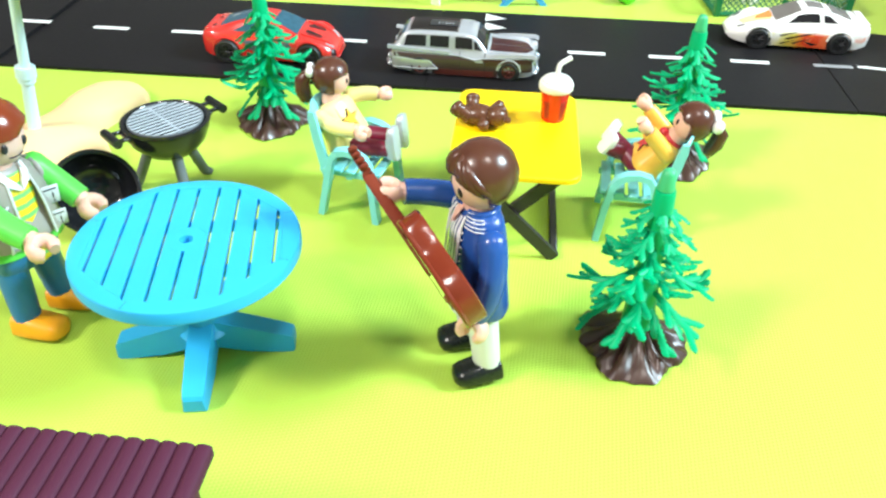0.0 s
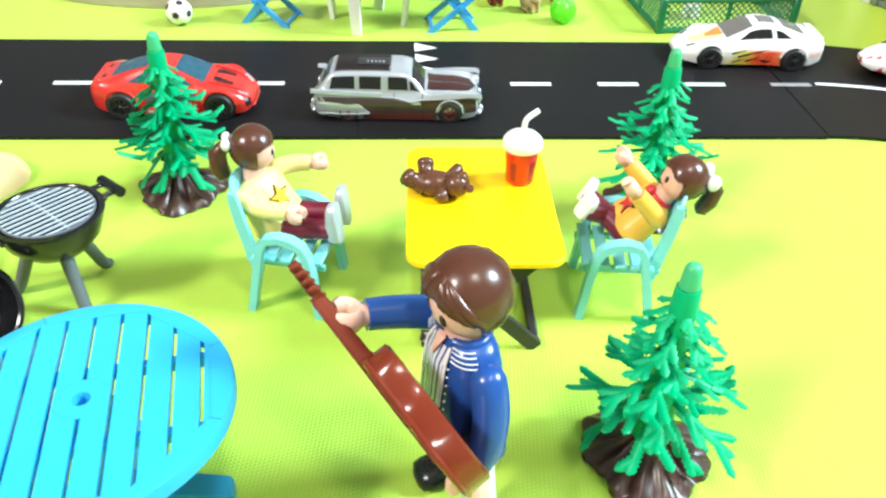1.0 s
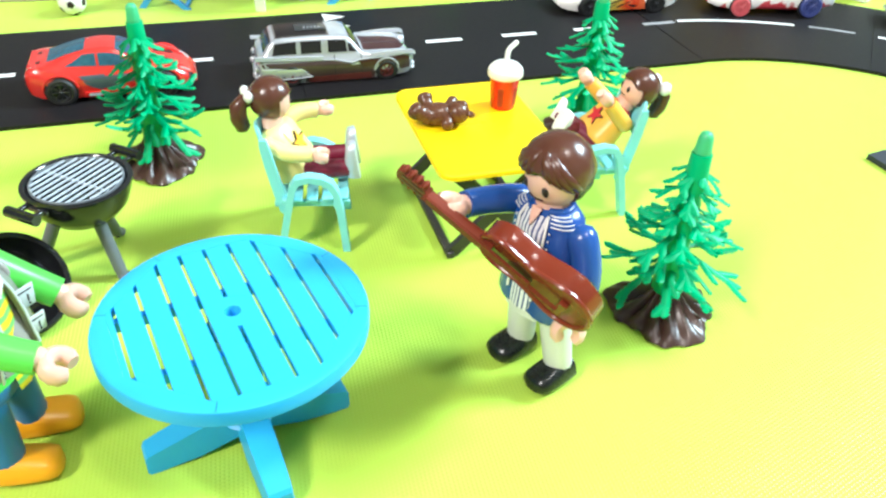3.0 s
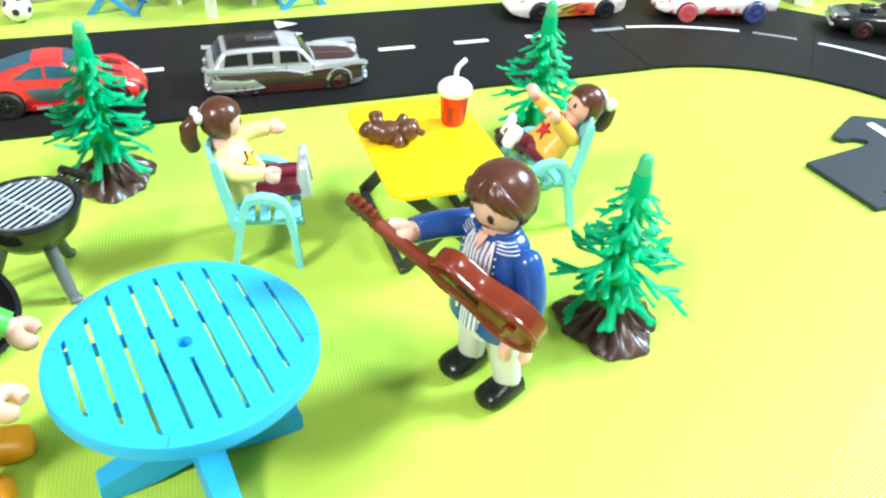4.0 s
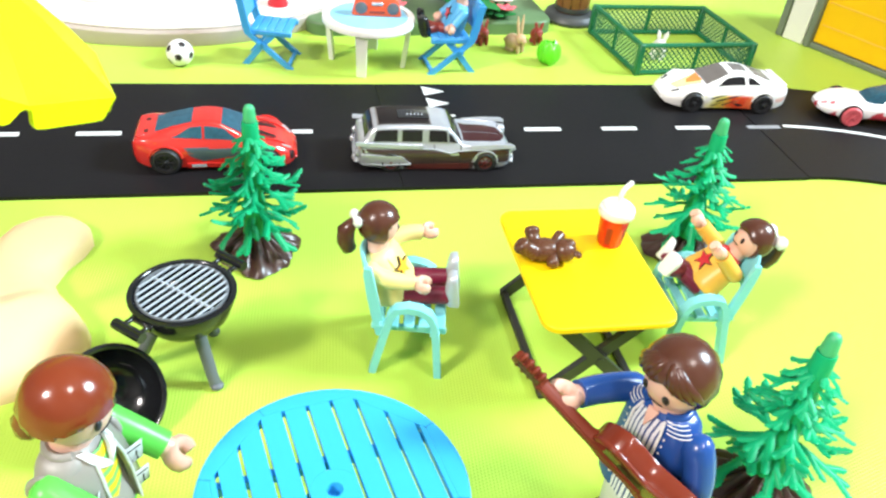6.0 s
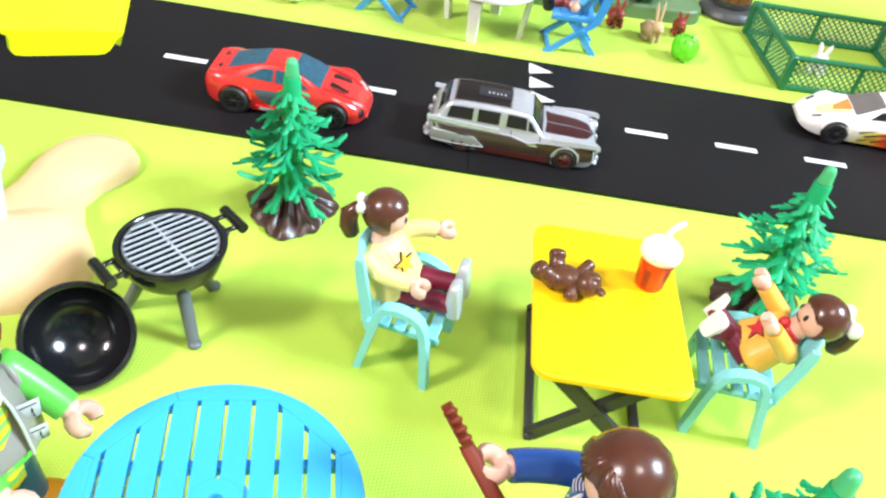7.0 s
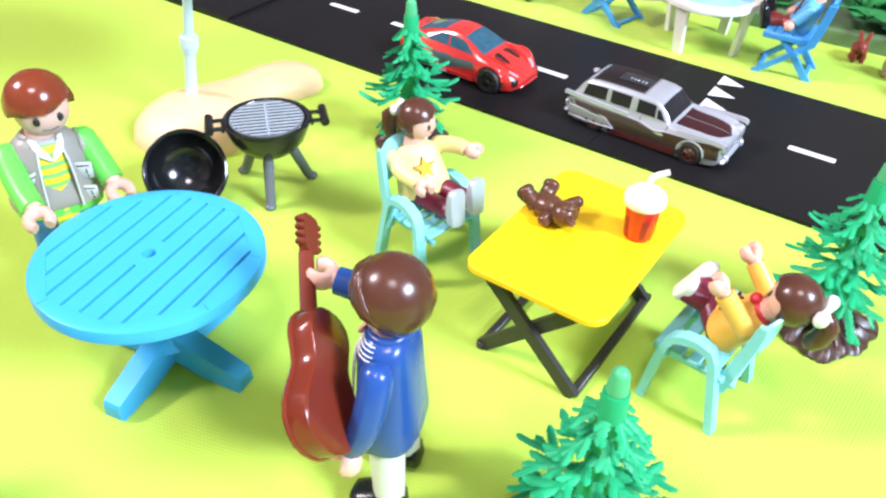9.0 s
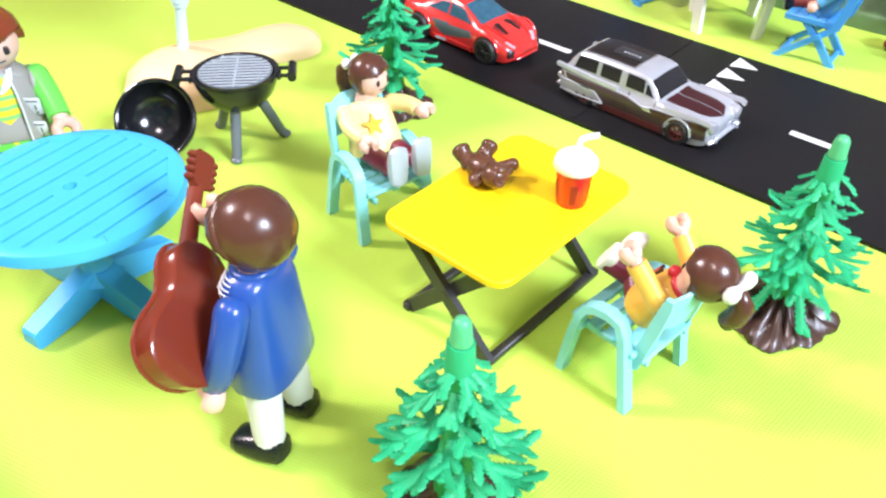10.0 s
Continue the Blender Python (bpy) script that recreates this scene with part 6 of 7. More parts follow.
        g.tube([on(1.12, s * c, .004) for c in (.5, .6, .7, .8, .9, .97)], .018, 5)
        part("door_gap", g, MATT_BLACK, t, "dark door gap")
    for x, w in ((3.38, 1.2), (-3.4, 1.2)):
        g = Geo()
        g.box((x, 0, .5 + H), (.24, 2 * w, .2), .08)
        for s in (-.8, .8):
            g.box((x + (.06 if x > 0 else -.06), s, .54 + H), (.24, .24, .32), .08)
        part("bumper", g, CHROME, t, "chrome bumper")
    g = Geo()
    for k in range(5):
        g.box((3.3, 0, .68 + k * .08 + H), (.12, 1.5, .035), .01)
    part("grille", g, CHROME, t)
    spots = [(x, y) for x in (-1.95, 2.18) for y in (-1.33, 1.33)]
    well_shades(t, spots[2:], .52, 1.3)
    well_shades(t, spots[:2], .4, 1.3)
    flare(t, 2.18, 1.36, .53, CHROME, 0, 180, .05)
    # rear wings come down over the wheels
    plate("rear_skirt", ((-3.36, .72), (-1.6, .715), (-1.15, .86), (-3.25, .93)), CHROME, off=.075)
    for s in (-1, 1):
        g = Geo()
        g.tube([on(x, s * c, .07) for x, c in ((-3.3, .93), (-2.9, .905), (-2.4, .89), (-1.9, .875), (-1.5, .867), (-1.15, .86))], .045, 6)
        part("skirt_lip", g, CHROME, t)
    for x, y in spots:
        build_wheel(t, x, y * .92, .44, .42, RED_RIM, None, 6)


def build_white_car():
    t = thing("toy_car", 17.95, 40.55, 0, 172, "white die-cast toy coupe with printed orange flames", "toy car", "toy cars")
    S = form(((-3.44, .55, .8, 1.05, .72, 1.12, .5), (-3.3, .4, 1.1, 1.3, 1.0, 1.36, .8), (-2.8, .26, 1.3, 1.4, 1.14, 1.46, .86), (-2.2, .22, 1.38, 1.4, 1.14, 1.62, .8), (-1.6, .2, 1.36, 1.36, 1.1, 1.82, .76), (-.9, .2, 1.32, 1.32, 1.08, 1.98, .75), (-.3, .2, 1.31, 1.29, 1.08, 2.02, .76), (.2, .2, 1.32, 1.28, 1.1, 1.9, .8), (.8, .2, 1.34, 1.26, 1.13, 1.62, .88), (1.35, .2, 1.37, 1.26, 1.18, 1.38, .95), (2.0, .2, 1.38, 1.2, 1.2, 1.26, .92), (2.6, .22, 1.3, 1.06, 1.12, 1.1, .84), (3.05, .26, 1.14, .86, .96, .9, .7), (3.35, .32, .9, .68, .74, .72, .5), (3.5, .42, .6, .58, .48, .6, .3)))
    form_body(t, S, FLAME)
    patch("windscreen", t, S, ((.12, -.30), (1.3, -.33), (1.3, .33), (.12, .30)), CAR_GLASS_GREY, "grey windscreen", n=8, m=14, both=False)
    patch("rear_window", t, S, ((-2.4, -.27), (-1.35, -.27), (-1.35, .27), (-2.4, .27)), CAR_GLASS_GREY, "grey rear window", n=8, m=14, both=False)
    patch("sunroof", t, S, ((-1.0, -.15), (-.2, -.15), (-.2, .15), (-1.0, .15)), CAR_GLASS_GREY, "grey sunroof", both=False)
    patch("side_window", t, S, ((-.85, .465), (.75, .47), (.25, .38), (-.75, .375)), CAR_GLASS_DARK, "smoked side window")
    patch("side_window", t, S, ((-1.75, .465), (-1.05, .465), (-.98, .38), (-1.3, .385)), CAR_GLASS_DARK, "smoked side window")
    patch("bonnet_print", t, S, ((1.42, -.12), (2.9, .04), (2.75, .26), (1.42, .24)), PRINT_YELLOW, "yellow flame print", off=.005, both=False)
    patch("bonnet_print", t, S, ((1.34, -.16), (2.1, .02), (2.2, .13), (1.34, .12)), PRINT_ORANGE, "orange flame print", off=.009, both=False)
    # dark licks through the flames
    for x0, c0, x1, c1, w in ((1.05, .74, .1, .66, .022), (.75, .80, -.45, .70, .028), (.35, .90, -.55, .80, .026), (-.1, .72, -.95, .64, .018), (-.25, .86, -.9, .92, .022), (.95, .92, .15, .84, .02)):
        patch("flame_lick", t, S, ((x0, c0), (x1, c1 - w), (x1 + .25, c1 + w), (x0 - .1, c0 + w)), INK, "black printed lick", off=.006, n=6, m=2)
    patch("headlight", t, S, ((2.7, .33), (3.05, .33), (3.05, .42), (2.7, .42)), MATT_BLACK, "dark headlight", off=.012)
    g = Geo()
    g.box((3.36, 0, .44 + ROAD_H), (.3, 1.5, .12), .05)
    part("bumper", g, WHITE_PAINT, t)
    g = Geo()
    g.box((-3.05, 0, 1.46 + ROAD_H), (.4, 2.0, .09), .04)
    part("spoiler", g, WHITE_PAINT, t)
    spots = [(x, y) for x in (-1.92, 2.0) for y in (-1.33, 1.33)]
    well_shades(t, spots, .6, 1.3)
    for x in (-1.92, 2.0):
        flare(t, x, 1.34, .62, WHITE_PAINT)
    for x, y in spots:
        build_wheel(t, x, y * .96, .52, .46, RIM, None, 8)


def build_racer():
    t = thing("toy_car", 26.35, 37.75, 0, 162, "white die-cast toy racer with red blotches, red and blue wheels", "toy car", "toy cars")
    car_shell(t, ((-3.5, .6, 1.1, .7), (-3.35, .4, 1.5, 1.05), (-2.6, .24, 1.62, 1.3), (-1.6, .2, 1.5, 1.34), (-.4, .2, 1.2, 1.2), (.8, .2, 1.12, 1.16), (1.8, .2, 1.2, 1.3), (2.6, .22, 1.08, 1.24), (3.2, .3, .84, 1.0), (3.55, .42, .64, .6)), SPLASH)
    g = Geo()
    g.loft([slab_ring(-.6, 1.3, .76, .70, 1.1 + ROAD_H), slab_ring(-.6, .85, .74, .62, 1.48 + ROAD_H), slab_ring(-.6, .1, .6, .48, 1.8 + ROAD_H)])
    part("windscreen", g, CAR_GLASS, t, "tinted windscreen", sharp=50)
    cabin(t, WHITE_PAINT, WHITE_PAINT, (-2.6, .45, .84, .8, 1.1), (-2.3, .2, .82, .74, 1.5), (-1.9, -.1, .68, .58, 1.82), 1.98,
          (((-1.9, .78, 1.5), (-1.6, .66, 1.86), .16),))
    for s in (-1, 1):
        g = Geo()
        g.box((2.6, .6 * s, 1.02 + ROAD_H), (.6, .14, .1), .03, rot("Y", 12))
        part("bonnet_vent", g, PINK_RIM, t, "red bonnet vent")
    for x, r, mt in ((2.05, .52, PINK_RIM), (-1.9, .6, BLUE_RIM)):
        well_shades(t, [(x, -1.26), (x, 1.26)], r + .08, 1.3)
        for y in (-1.26, 1.26):
            build_wheel(t, x, y, r, .5, mt, mt, 8)


def build_black_car():
    t = thing("toy_car", 34.5, 32.1, 0, 143, "black die-cast toy car with red wheel rims", "toy car", "toy cars")
    car_shell(t, ((-3.5, .5, 1.0, .9), (-3.3, .36, 1.25, 1.15), (-2.4, .24, 1.34, 1.32), (-.5, .22, 1.28, 1.3), (1.2, .22, 1.26, 1.3), (2.4, .24, 1.2, 1.3), (3.2, .3, 1.05, 1.15), (3.5, .42, .9, .9)), BLACK_PAINT)
    cabin(t, CAR_GLASS_DARK, BLACK_PAINT, (-2.2, .9, 1.0, 1.05, 1.18), (-1.9, .4, .95, .95, 1.5), (-1.5, -.1, .82, .82, 1.75), 1.88,
          (((.8, 1.0, 1.2), (-.05, .8, 1.78), .08), ((-2.1, .95, 1.25), (-1.5, .8, 1.78), .12)))
    g = Geo()
    g.box((1.6, 0, 1.36 + ROAD_H), (.9, .8, .26), .08)
    part("scoop", g, BLACK_PAINT, t)
    g = Geo()
    g.box((3.45, 0, .5 + ROAD_H), (.25, 2.2, .2), .07)
    part("bumper", g, CHROME, t, "chrome bumper")
    for s in (-1, 1):
        g = Geo()
        g.ball((3.4, .75 * s, .88 + ROAD_H), (.14, .2, .2), 10, 8)
        part("headlight", g, CHROME, t, "chrome headlight")
    spots = [(x, y) for x in (-1.75, 1.85) for y in (-1.28, 1.28)]
    well_shades(t, spots, .58, 1.3)
    for x, y in spots:
        build_wheel(t, x, y * .97, .48, .44, RED_RIM)


# ---- far side of the road ----
def build_ball():
    t = thing("football", -9.75, 47.3, 0, 25, "white toy football with black spots", "ball")
    g = Geo()
    g.ball((0, 0, .68), .68, 24, 16)
    part("skin", g, WHITE, t)
    ph = (1 + 5 ** .5) / 2
    for a in [(0, s1, s2 * ph) for s1 in (-1, 1) for s2 in (-1, 1)] + [(s1, s2 * ph, 0) for s1 in (-1, 1) for s2 in (-1, 1)] + [(s2 * ph, 0, s1) for s1 in (-1, 1) for s2 in (-1, 1)]:
        d = Vector(a).normalized()
        q = d.to_track_quat("Z", "Y").to_matrix().to_4x4()
        g = Geo()
        g.lathe([(0, .692), (.12, .685), (.2, .655), (.2, .60), (0, .6)], 5, shift(0, 0, .68) @ q)
        part("spot", g, INK, t)


def build_folding_chairs():
    t = thing("folding_chair", 0, 0, 0, 0, "blue plastic folding chair with crossed legs", "chair", "folding chairs")
    for s in (-1, 1):
        y = 1.02 * s
        g = Geo()
        # long bar: front foot up into the back upright
        g.loft([[Vector((x - .19, y - .11, z)), Vector((x + .19, y - .11, z)), Vector((x + .19, y + .11, z)), Vector((x - .19, y + .11, z))] for x, z in ((1.15, 0), (-.3, 1.2), (-.95, 1.75), (-1.12, 2.4), (-1.36, 3.72))])
        part("side_bar", g, DEEP_BLUE, t)
        g = Geo()
        g.loft([[Vector((x - .19, y * .84 - .1, z)), Vector((x + .19, y * .84 - .1, z)), Vector((x + .19, y * .84 + .1, z)), Vector((x - .19, y * .84 + .1, z))] for x, z in ((-1.2, 0), (-.3, 1.1), (.35, 1.75))])
        part("rear_leg", g, DEEP_BLUE, t)
        g = Geo()
        g.box((.15, y * .9, 1.82), (2.2, .22, .3), .05)
        part("seat_rail", g, DEEP_BLUE, t)
        g = Geo()
        g.lathe([(0, -.3), (.12, -.3), (.12, .3), (0, .3)], 10, shift(-.42, y * .95, 1.28) @ rot("X", 90))
        part("pivot", g, DEEP_BLUE, t)
    for k in range(5):
        g = Geo()
        g.box((-.7 + k * .42, 0, 1.92), (.395, 1.95, .2), .04)
        part("seat_slat", g, DEEP_BLUE, t)
    g = Geo()
    g.box((1.05, 0, .08), (.2, 2.0, .16), .03)
    part("front_bar", g, DEEP_BLUE, t)
    g = Geo()
    g.box((-1.08, 0, .1), (.2, 1.8, .16), .03)
    part("rear_bar", g, DEEP_BLUE, t)
    g = Geo()
    g.loft([[Vector((x - .08, -1.0, z)), Vector((x + .08, -1.0, z)), Vector((x + .08, 1.0, z)), Vector((x - .08, 1.0, z))] for x, z in ((-1.12, 2.45), (-1.38, 3.8))])
    part("backrest", g, DEEP_BLUE, t)
    t.matrix_basis = at(-5.05, 47.8, 0, -18)
    copy_thing(t, at(4.3, 46.35, 0, 180))


def build_patio_table():
    t = thing("patio_table", 0, 47.1, 0, 0, "white plastic round table with pale blue top", "table")
    g = Geo()
    g.lathe([(0, 2.42), (2.3, 2.42), (2.42, 2.3), (2.46, 2.34), (2.48, 2.55), (2.42, 2.66), (2.1, 2.66), (2.08, 2.62), (0, 2.62)], 48)
    part("tabletop", g, WHITE, t)
    g = Geo()
    g.lathe([(0, 2.63), (2.06, 2.63), (2.08, 2.6), (2.08, 2.5), (0, 2.5)], 48)
    part("inlay", g, PALE_BLUE, t, "pale blue inlay")
    for k in range(4):
        a = radians(70 + 90 * k)
        g = Geo()
        d = Vector((math.cos(a), math.sin(a), 0))
        s = Vector((-d.y, d.x, 0))
        g.loft([[d * (r - .12) - s * w + Vector((0, 0, z)), d * (r + .12) - s * w + Vector((0, 0, z)), d * (r + .12) + s * w + Vector((0, 0, z)), d * (r - .12) + s * w + Vector((0, 0, z))] for r, w, z in ((1.95, .24, 0), (2.1, .28, 1.4), (2.18, .34, 2.4))])
        part("leg", g, WHITE, t)
    t = thing("radio", .45, 47.3, 2.66, -8, "orange-red toy radio with handle and round speakers", "radio")
    g = Geo()
    rows = [[(x, y * w, z) for x, y in roundrect(1.3, .4, .18)] for z, w in ((0, 1), (.75, .9), (.95, .6))]
    g.loft([[(x * (1 - .12 * i), y, z) for x, y, z in r] for i, r in enumerate(rows)])
    part("case", g, RADIO_RED, t)
    for s in (-.84, .84):
        g = Geo()
        g.lathe([(0, .06), (.26, .06), (.32, .02), (.32, -.1)], 16, shift(s, -.39, .40) @ rot("X", 90))
        part("speaker", g, GREYLEG, t, "grey round speaker")
    g = Geo()
    g.box((0, -.37, .62), (.62, .1, .18), .04)
    part("display", g, SILVER, t, "pale display")
    g = Geo()
    g.box((0, -.40, .2), (.8, .06, .1), .02)
    part("slot", g, RUST, t)
    g = Geo()
    g.tube([(-.6, 0, .9), (-.55, 0, 1.25), (-.3, 0, 1.45), (.3, 0, 1.45), (.55, 0, 1.25), (.6, 0, .9)], .11, 8)
    part("handle", g, ORANGE, t, "orange handle")


def build_patio():
    t = thing("patio", -10.0, 63.0, 0, 0, "white rounded patio base with stepped edge", "patio base")
    t["kind"] = "structure"
    for r, z0, z1, mt, nm in ((13.35, 0, .85, PATIO_EDGE, "base"), (13.1, .85, 1.15, PATIO, "deck"), (10.6, 1.15, 1.7, PATIO, "step"), (8.0, 1.7, 2.3, PATIO, "upper_step")):
        g = Geo()
        g.lathe([(0, z0), (r, z0), (r + .05, z0 + .1), (r + .02, z1 - .12), (r - .1, z1 - .02), (r - .25, z1), (0, z1)], 96)
        part(nm, g, mt, t)
    t = thing("pillar", -4.2, 52.85, 0, 12, "red column on a pale square plinth", "pillar")
    g = Geo()
    g.box((0, 0, .55), (1.8, 1.8, 1.1), .12)
    part("plinth", g, PATIO, t)
    g = Geo()
    g.lathe([(0, 1.1), (.58, 1.1), (.58, 1.3), (.48, 1.45), (.44, 6.5), (0, 6.5)], 20)
    part("column", g, RED_INK, t, "dark red round column")


def build_bed():
    t = thing("flower_bed", 4.9, 54.0, 0, -1, "dark green planted base with flowers", "flower bed")
    g = Geo()
    g.prism(roundrect(7.6, 3.3, 1.1, 6), 0, .8, inset=.22)
    part("base", g, BED_GREEN, t, sharp=60)
    rnd = random.Random(3)
    # leafy shrub
    for k in range(17):
        a, tilt = k * 2.4, 12 + (k % 5) * 14
        L = rnd.uniform(2.2, 3.3)
        g = Geo()
        rows = []
        for u in (0, .15, .4, .7, .9, 1):
            w = .64 * math.sin(math.pi * min(1, u * .92 + .06)) ** .8 + .02
            x = L * u * math.cos(radians(tilt)) + .1
            z = L * u * math.sin(radians(tilt)) * (1 - .5 * u) + .7
            rows.append([(x, -w, z + .08), (x, 0, z - .04), (x, w, z + .08), (x, 0, z + .04)])
        g.loft(rows)
        part("leaf", g, PLANT, t, M=shift(2.0 + .3 * math.cos(a), -.9 + .3 * math.sin(a), .2 + (k // 9) * .55) @ rot("Z", math.degrees(a)))
    g = Geo()
    g.tube([(2.0, -.9, .6), (2.0, -.9, 2.2)], [.25, .12], 10)
    part("stem", g, PLANT, t)
    # two flower clumps, each with broad petals
    for fx, fy in ((-2.6, -1.6), (4.1, -2.3)):
        for k in range(6):
            g = Geo()
            g.ball((.65, 0, 0), (.6, .3, .09), 10, 6)
            part("leaf", g, PLANT, t, M=shift(fx, fy, .95) @ rot("Z", 60 * k + 20) @ rot("Y", -12))
        for bx, by, bz, mt in ((-.5, -.1, 1.35, PINK), (.45, -.25, 1.3, PINK), (.0, .4, 1.65, WHITE), (.6, .5, 1.6, WHITE)):
            for k in range(5):
                g = Geo()
                g.ball((.33, 0, 0), (.34, .24, .08), 10, 6)
                part("petal", g, mt, t, M=shift(fx + bx, fy + by, bz) @ rot("Z", 72 * k) @ rot("Y", -18))
            g = Geo()
            g.tube([(fx + bx, fy + by, .8), (fx + bx, fy + by, bz)], .08, 6)
            part("stalk", g, PLANT, t)


def animal(name, x, y, yaw, mat, s, label, ears=.55):
    g = Geo()
    g.ball((-.25 * s, 0, .5 * s), (.55 * s, .42 * s, .5 * s), 16, 10)
    g.ball((.3 * s, 0, .85 * s), (.34 * s, .28 * s, .3 * s), 14, 10)
    g.ball((.56 * s, 0, .78 * s), (.16 * s, .15 * s, .13 * s), 10, 8)
    g.ball((-.78 * s, 0, .5 * s), .16 * s, 10, 8)
    for q in (-1, 1):
        g.tube([(.2 * s, .12 * q * s, 1.05 * s), (.12 * s, .2 * q * s, (1.1 + ears * .6) * s), (.08 * s, .26 * q * s, (1.1 + ears) * s)], [.09 * s, .12 * s, .03 * s], 8, .6)
        g.tube([(.3 * s, .2 * q * s, .55 * s), (.38 * s, .2 * q * s, .06 * s)], [.14 * s, .1 * s], 8)
        g.ball((-.2 * s, .3 * q * s, .14 * s), (.34 * s, .15 * s, .14 * s), 10, 6)
    tagged(part(name, g, mat, M=shift(x, y) @ rot("Z", yaw)), label, "toy animal")


def build_animals():
    animal("toy_rabbit", 7.25, 49.3, -80, RUST, .95, "small rust-red toy rabbit sitting on the mat")
    animal("toy_rabbit", 9.0, 48.1, -60, TAN, 1.0, "tan toy rabbit with long upright ears", 1.1)
    animal("toy_rabbit", 10.75, 49.2, -100, RUST, .9, "small rust-red toy rabbit beside the lettuce", .4)
    animal("toy_rabbit", 17.6, 46.6, -120, WHITE, 1.1, "white toy rabbit inside the wire pen", .5)
    t = thing("lettuce", 10.35, 46.3, 0, 0, "bright green toy lettuce head on the mat", "lettuce")
    g = Geo()
    g.ball((0, 0, .62), (.62, .62, .6), 16, 12)
    part("heart", g, LETTUCE, t)
    rnd = random.Random(4)
    for k in range(14):
        g = Geo()
        tip, half = rnd.uniform(38, 80), rnd.uniform(.30, .46)
        rows = []
        for u in range(7):
            th = radians(-60 + (tip + 60) * u / 6)
            w = half * math.sin(math.pi * (u + 1.2) / 8.4) + .04
            R0 = .64 + .03 * (k % 3)
            row = []
            for v in range(-3, 4):
                q = w * v / 3 / .7
                rr = R0 + .035 * math.sin(v * 2.1 + k) * (u / 6) + .07 * (u / 6) ** 3 * rnd.uniform(.2, 1.4)
                row.append(Vector((rr * math.cos(th) * math.cos(q), rr * math.cos(th) * math.sin(q), .62 + rr * math.sin(th))))
            rows.append(row + [p * .93 + Vector((0, 0, .62 * .07)) for p in reversed(row)])
        g.loft(rows)
        part("leaf", g, LETTUCE, t, M=rot("Z", 360 / 14 * k * 3 + rnd.uniform(-12, 12)))


def build_pen():
    t = thing("wire_pen", 0, 0, 0, 0, "dark green plastic wire pen without a roof", "pen")
    C = [(15.1, 44.45), (22.3, 44.3), (22.4, 50.2), (15.0, 50.6)]
    H = 1.85
    for i in range(4):
        a, b = Vector((*C[i], 0)), Vector((*C[(i + 1) % 4], 0))
        d = (b - a).normalized()
        L = (b - a).length
        panel = part("panel", Geo().tube([a + Vector((0, 0, .14)), b + Vector((0, 0, .14))], .15, 8).tube([a + Vector((0, 0, H - .12)), b + Vector((0, 0, H - .12))], .15, 8).tube([(a + b) / 2, (a + b) / 2 + Vector((0, 0, H - .1))], .12, 8), PEN_GREEN, t)
        g = Geo()
        n = int(L / .33)
        hh = H - .25
        for k in range(-5, n + 1):
            for s in (0, 1):
                x0, x1 = k * .33, k * .33 + hh
                lo, hi = max(x0, 0.1), min(x1, L - .1)
                if hi - lo < .1:
                    continue
                z0, z1 = (lo - x0), (hi - x0)
                if s:
                    z0, z1 = hh - z0, hh - z1
                g.tube([a + d * lo + Vector((0, 0, .13 + z0)), a + d * hi + Vector((0, 0, .13 + z1))], .035, 4)
        part("mesh", g, PEN_GREEN, panel, "crossed wire mesh")
        g = Geo()
        g.box((a.x, a.y, H / 2), (.36, .36, H), .06)
        part("post", g, PEN_GREEN, t)


def build_barrel():
    t = thing("barrel", 14.6, 53.1, 0, 0, "brown toy barrel on a dark round foot", "barrel")
    g = Geo()
    g.lathe([(0, 0), (1.7, 0), (1.75, .2), (1.6, .5), (1.35, .62), (0, .62)], 28)
    part("foot", g, DARK_BASE, t, "dark grey round foot")
    for k in range(12):
        g = Geo()
        a0, a1 = radians(30 * k + 1.5), radians(30 * k + 28.5)
        rows = [[(r * math.cos(a), r * math.sin(a), z) for a in (a0, (a0 + a1) / 2, a1)] + [((r - .15) * math.cos(a), (r - .15) * math.sin(a), z) for a in (a1, (a0 + a1) / 2, a0)] for r, z in ((1.02, .6), (1.12, 1.3), (1.12, 1.9), (1.04, 2.5))]
        g.loft(rows)
        part("stave", g, BARREL, t)
    for z in (.85, 2.3):
        g = Geo()
        g.lathe([(1.0, z - .13), (1.13, z - .13), (1.13, z + .13), (1.0, z + .13)], 28)
        part("hoop", g, DARK_BASE, t, "dark hoop")
    g = Geo()
    g.lathe([(0, 2.4), (1.2, 2.4), (1.25, 2.5), (1.2, 2.7), (0, 2.75)], 28)
    part("lid", g, DARK_BASE, t)


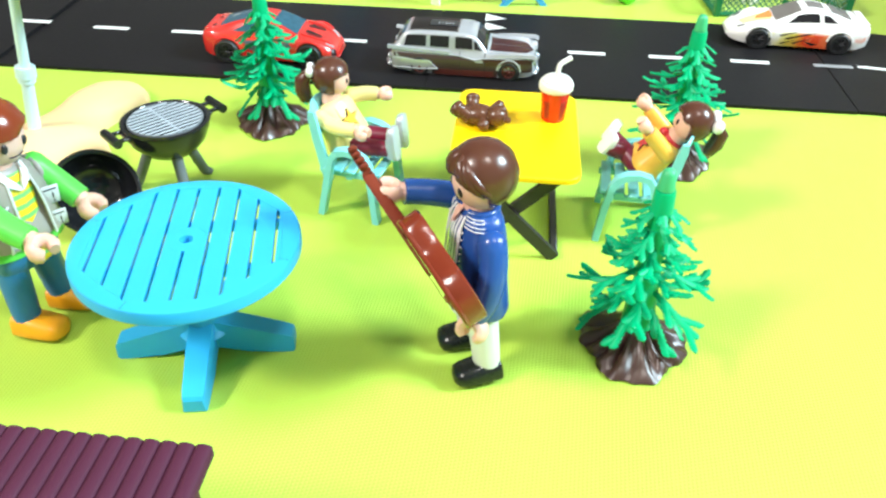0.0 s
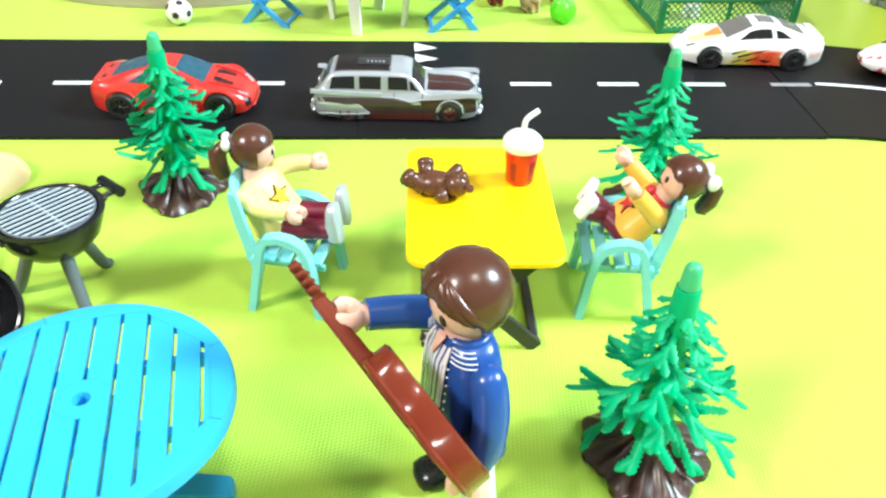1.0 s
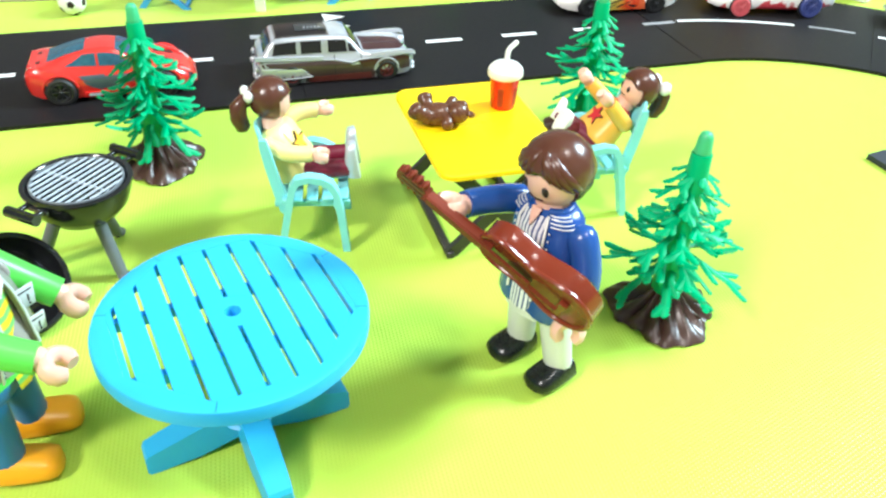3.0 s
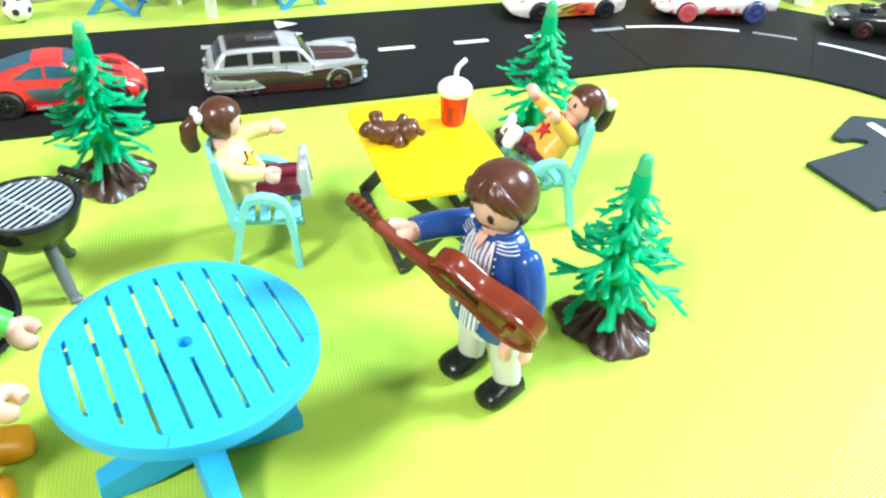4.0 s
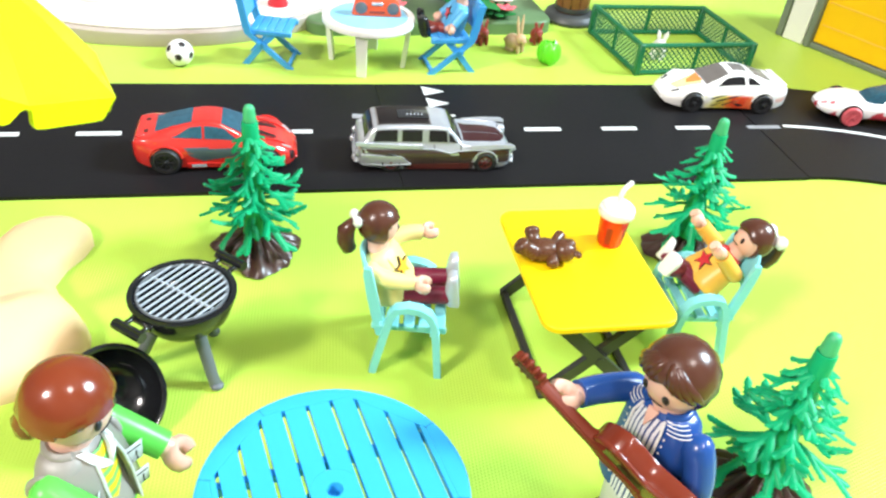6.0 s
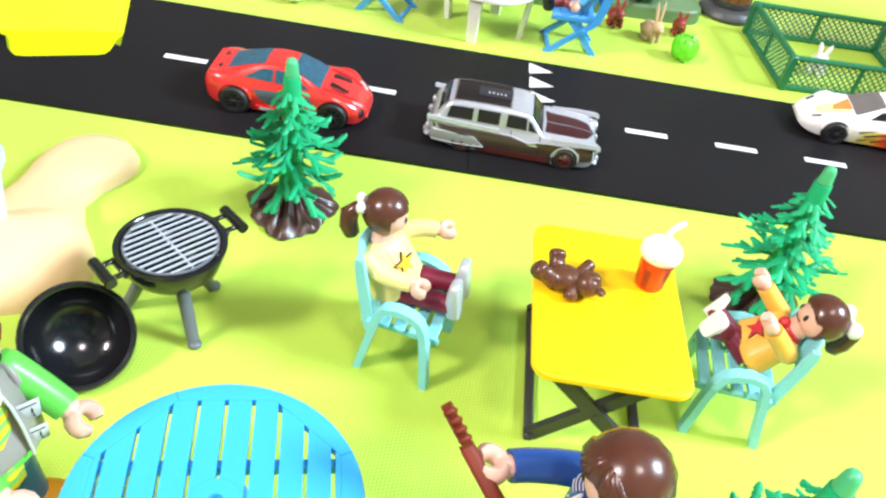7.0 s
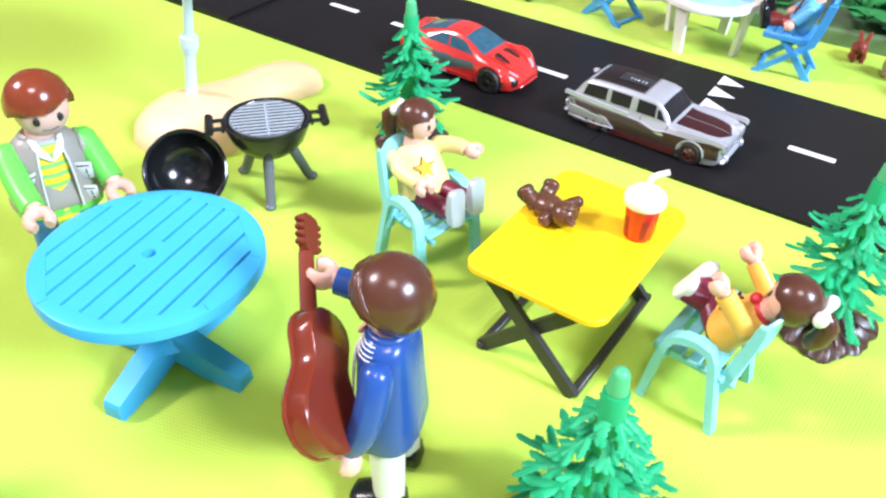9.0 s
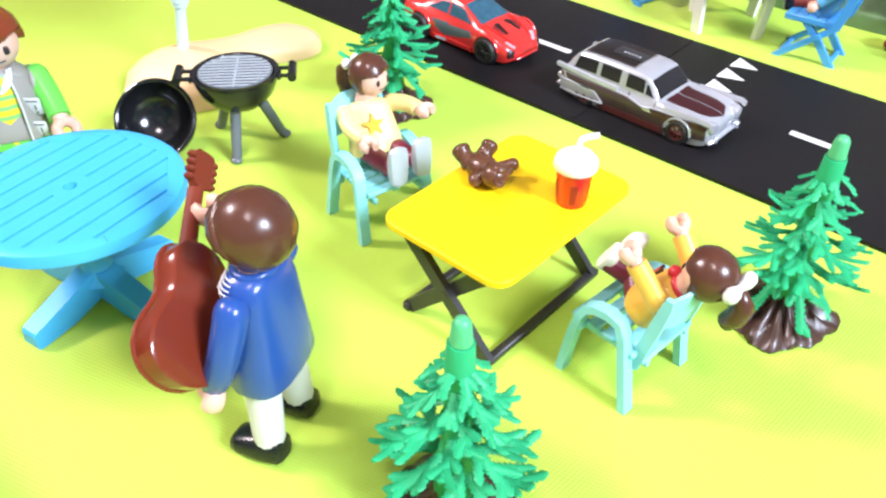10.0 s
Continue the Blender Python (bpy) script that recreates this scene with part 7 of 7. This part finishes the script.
def build_houses():
    # white house behind the flower bed
    t = thing("toy_house", 9.6, 58.75, 0, -2, "white plastic toy house wall behind the flower bed", "toy house")
    g = Geo()
    g.box((0, 0, 6), (7.2, 2.6, 12), .1)
    part("wall", g, WHITE, t)
    g = Geo()
    g.box((0, -.2, .3), (7.6, 2.8, .6), .08)
    part("plinth", g, PATIO, t)
    w = part("window", Geo().box((.8, -1.34, 5.6), (3.6, .16, 4.2), .04), PATIO_EDGE, t)
    part("pane", Geo().box((.8, -1.42, 5.6), (3.0, .06, 3.6)), CAR_GLASS_DARK, w)
    # garage with the yellow door, facing the road's bend
    d = Vector((2.65, -6.8, 0)).normalized()
    t = thing("toy_garage", 31.0, 44.2, 0, math.degrees(math.atan2(d.y, d.x)), "toy garage with yellow door in white frame", "toy garage")
    # local x along the front, local -y faces the road
    g = Geo()
    g.box((0, 3.2, 6), (12.6, 6.0, 12), .1)
    part("wall", g, PATIO, t)
    door = part("door", Geo().box((-.1, .02, 4.3), (7.5, .3, 7.8), .05), DOOR_YELLOW, t, "yellow door")
    for k in range(5):
        part("panel_line", Geo().box((-.1, -.14, 1.6 + 1.45 * k), (7.1, .03, .08)), AMBER, door)
    for x, w, mt in ((-4.1, .45, HOUSE_FRAME), (-5.1, 1.5, WHITE), (-6.15, .5, HOUSE_FRAME), (3.9, .45, HOUSE_FRAME), (4.9, 1.5, WHITE), (6.1, .8, HOUSE_FRAME), (7.0, .9, WHITE)):
        g = Geo()
        g.box((x, -.1, 5.5), (w, .7, 11), .06)
        part("post", g, mt, t)
    g = Geo()
    g.box((0, .0, .18), (8.2, .6, .36), .05)
    part("threshold", g, HOUSE_FRAME, t)
    # pale grey-green planter panel past the garage
    t = thing("planter", 39.8, 39.6, 0, -60, "pale grey-green planter box with small red flowers", "planter")
    g = Geo()
    g.prism(roundrect(4.2, 2.2, .5), 0, .7, inset=.15)
    part("box", g, HOUSE_FRAME, t)
    g = Geo()
    g.box((0, 1.4, 4.0), (8.2, .5, 8.0), .08)
    part("back_panel", g, HOUSE_FRAME, t)
    for x, y in ((-2.2, -.8), (-.9, -1.0), (.5, -.6), (1.8, -.9)):
        g = Geo()
        g.tube([(x, y, .6), (x, y, 2.2)], .1, 6)
        part("stalk", g, PLANT, t)
        for k in range(5):
            g = Geo()
            g.ball((.3, 0, 0), (.32, .22, .09), 8, 6)
            part("petal", g, CUP_RED, t, M=shift(x, y, 2.2) @ rot("Z", 72 * k) @ rot("Y", -20))


build_ground()
build_room()
build_guitarist()
build_guitar()
build_parent()
build_children()
build_round_table()
build_armchair()
build_folding_table()
build_cup()
build_bear()
build_grill()
build_lid()
build_parasol()
build_red_car()
build_wagon()
build_white_car()
build_racer()
build_black_car()
build_ball()
build_folding_chairs()
build_patio_table()
build_patio()
build_bed()
build_animals()
build_pen()
build_barrel()
build_houses()
build_loose_tile()
build_plate()
build_firs()
build_road()
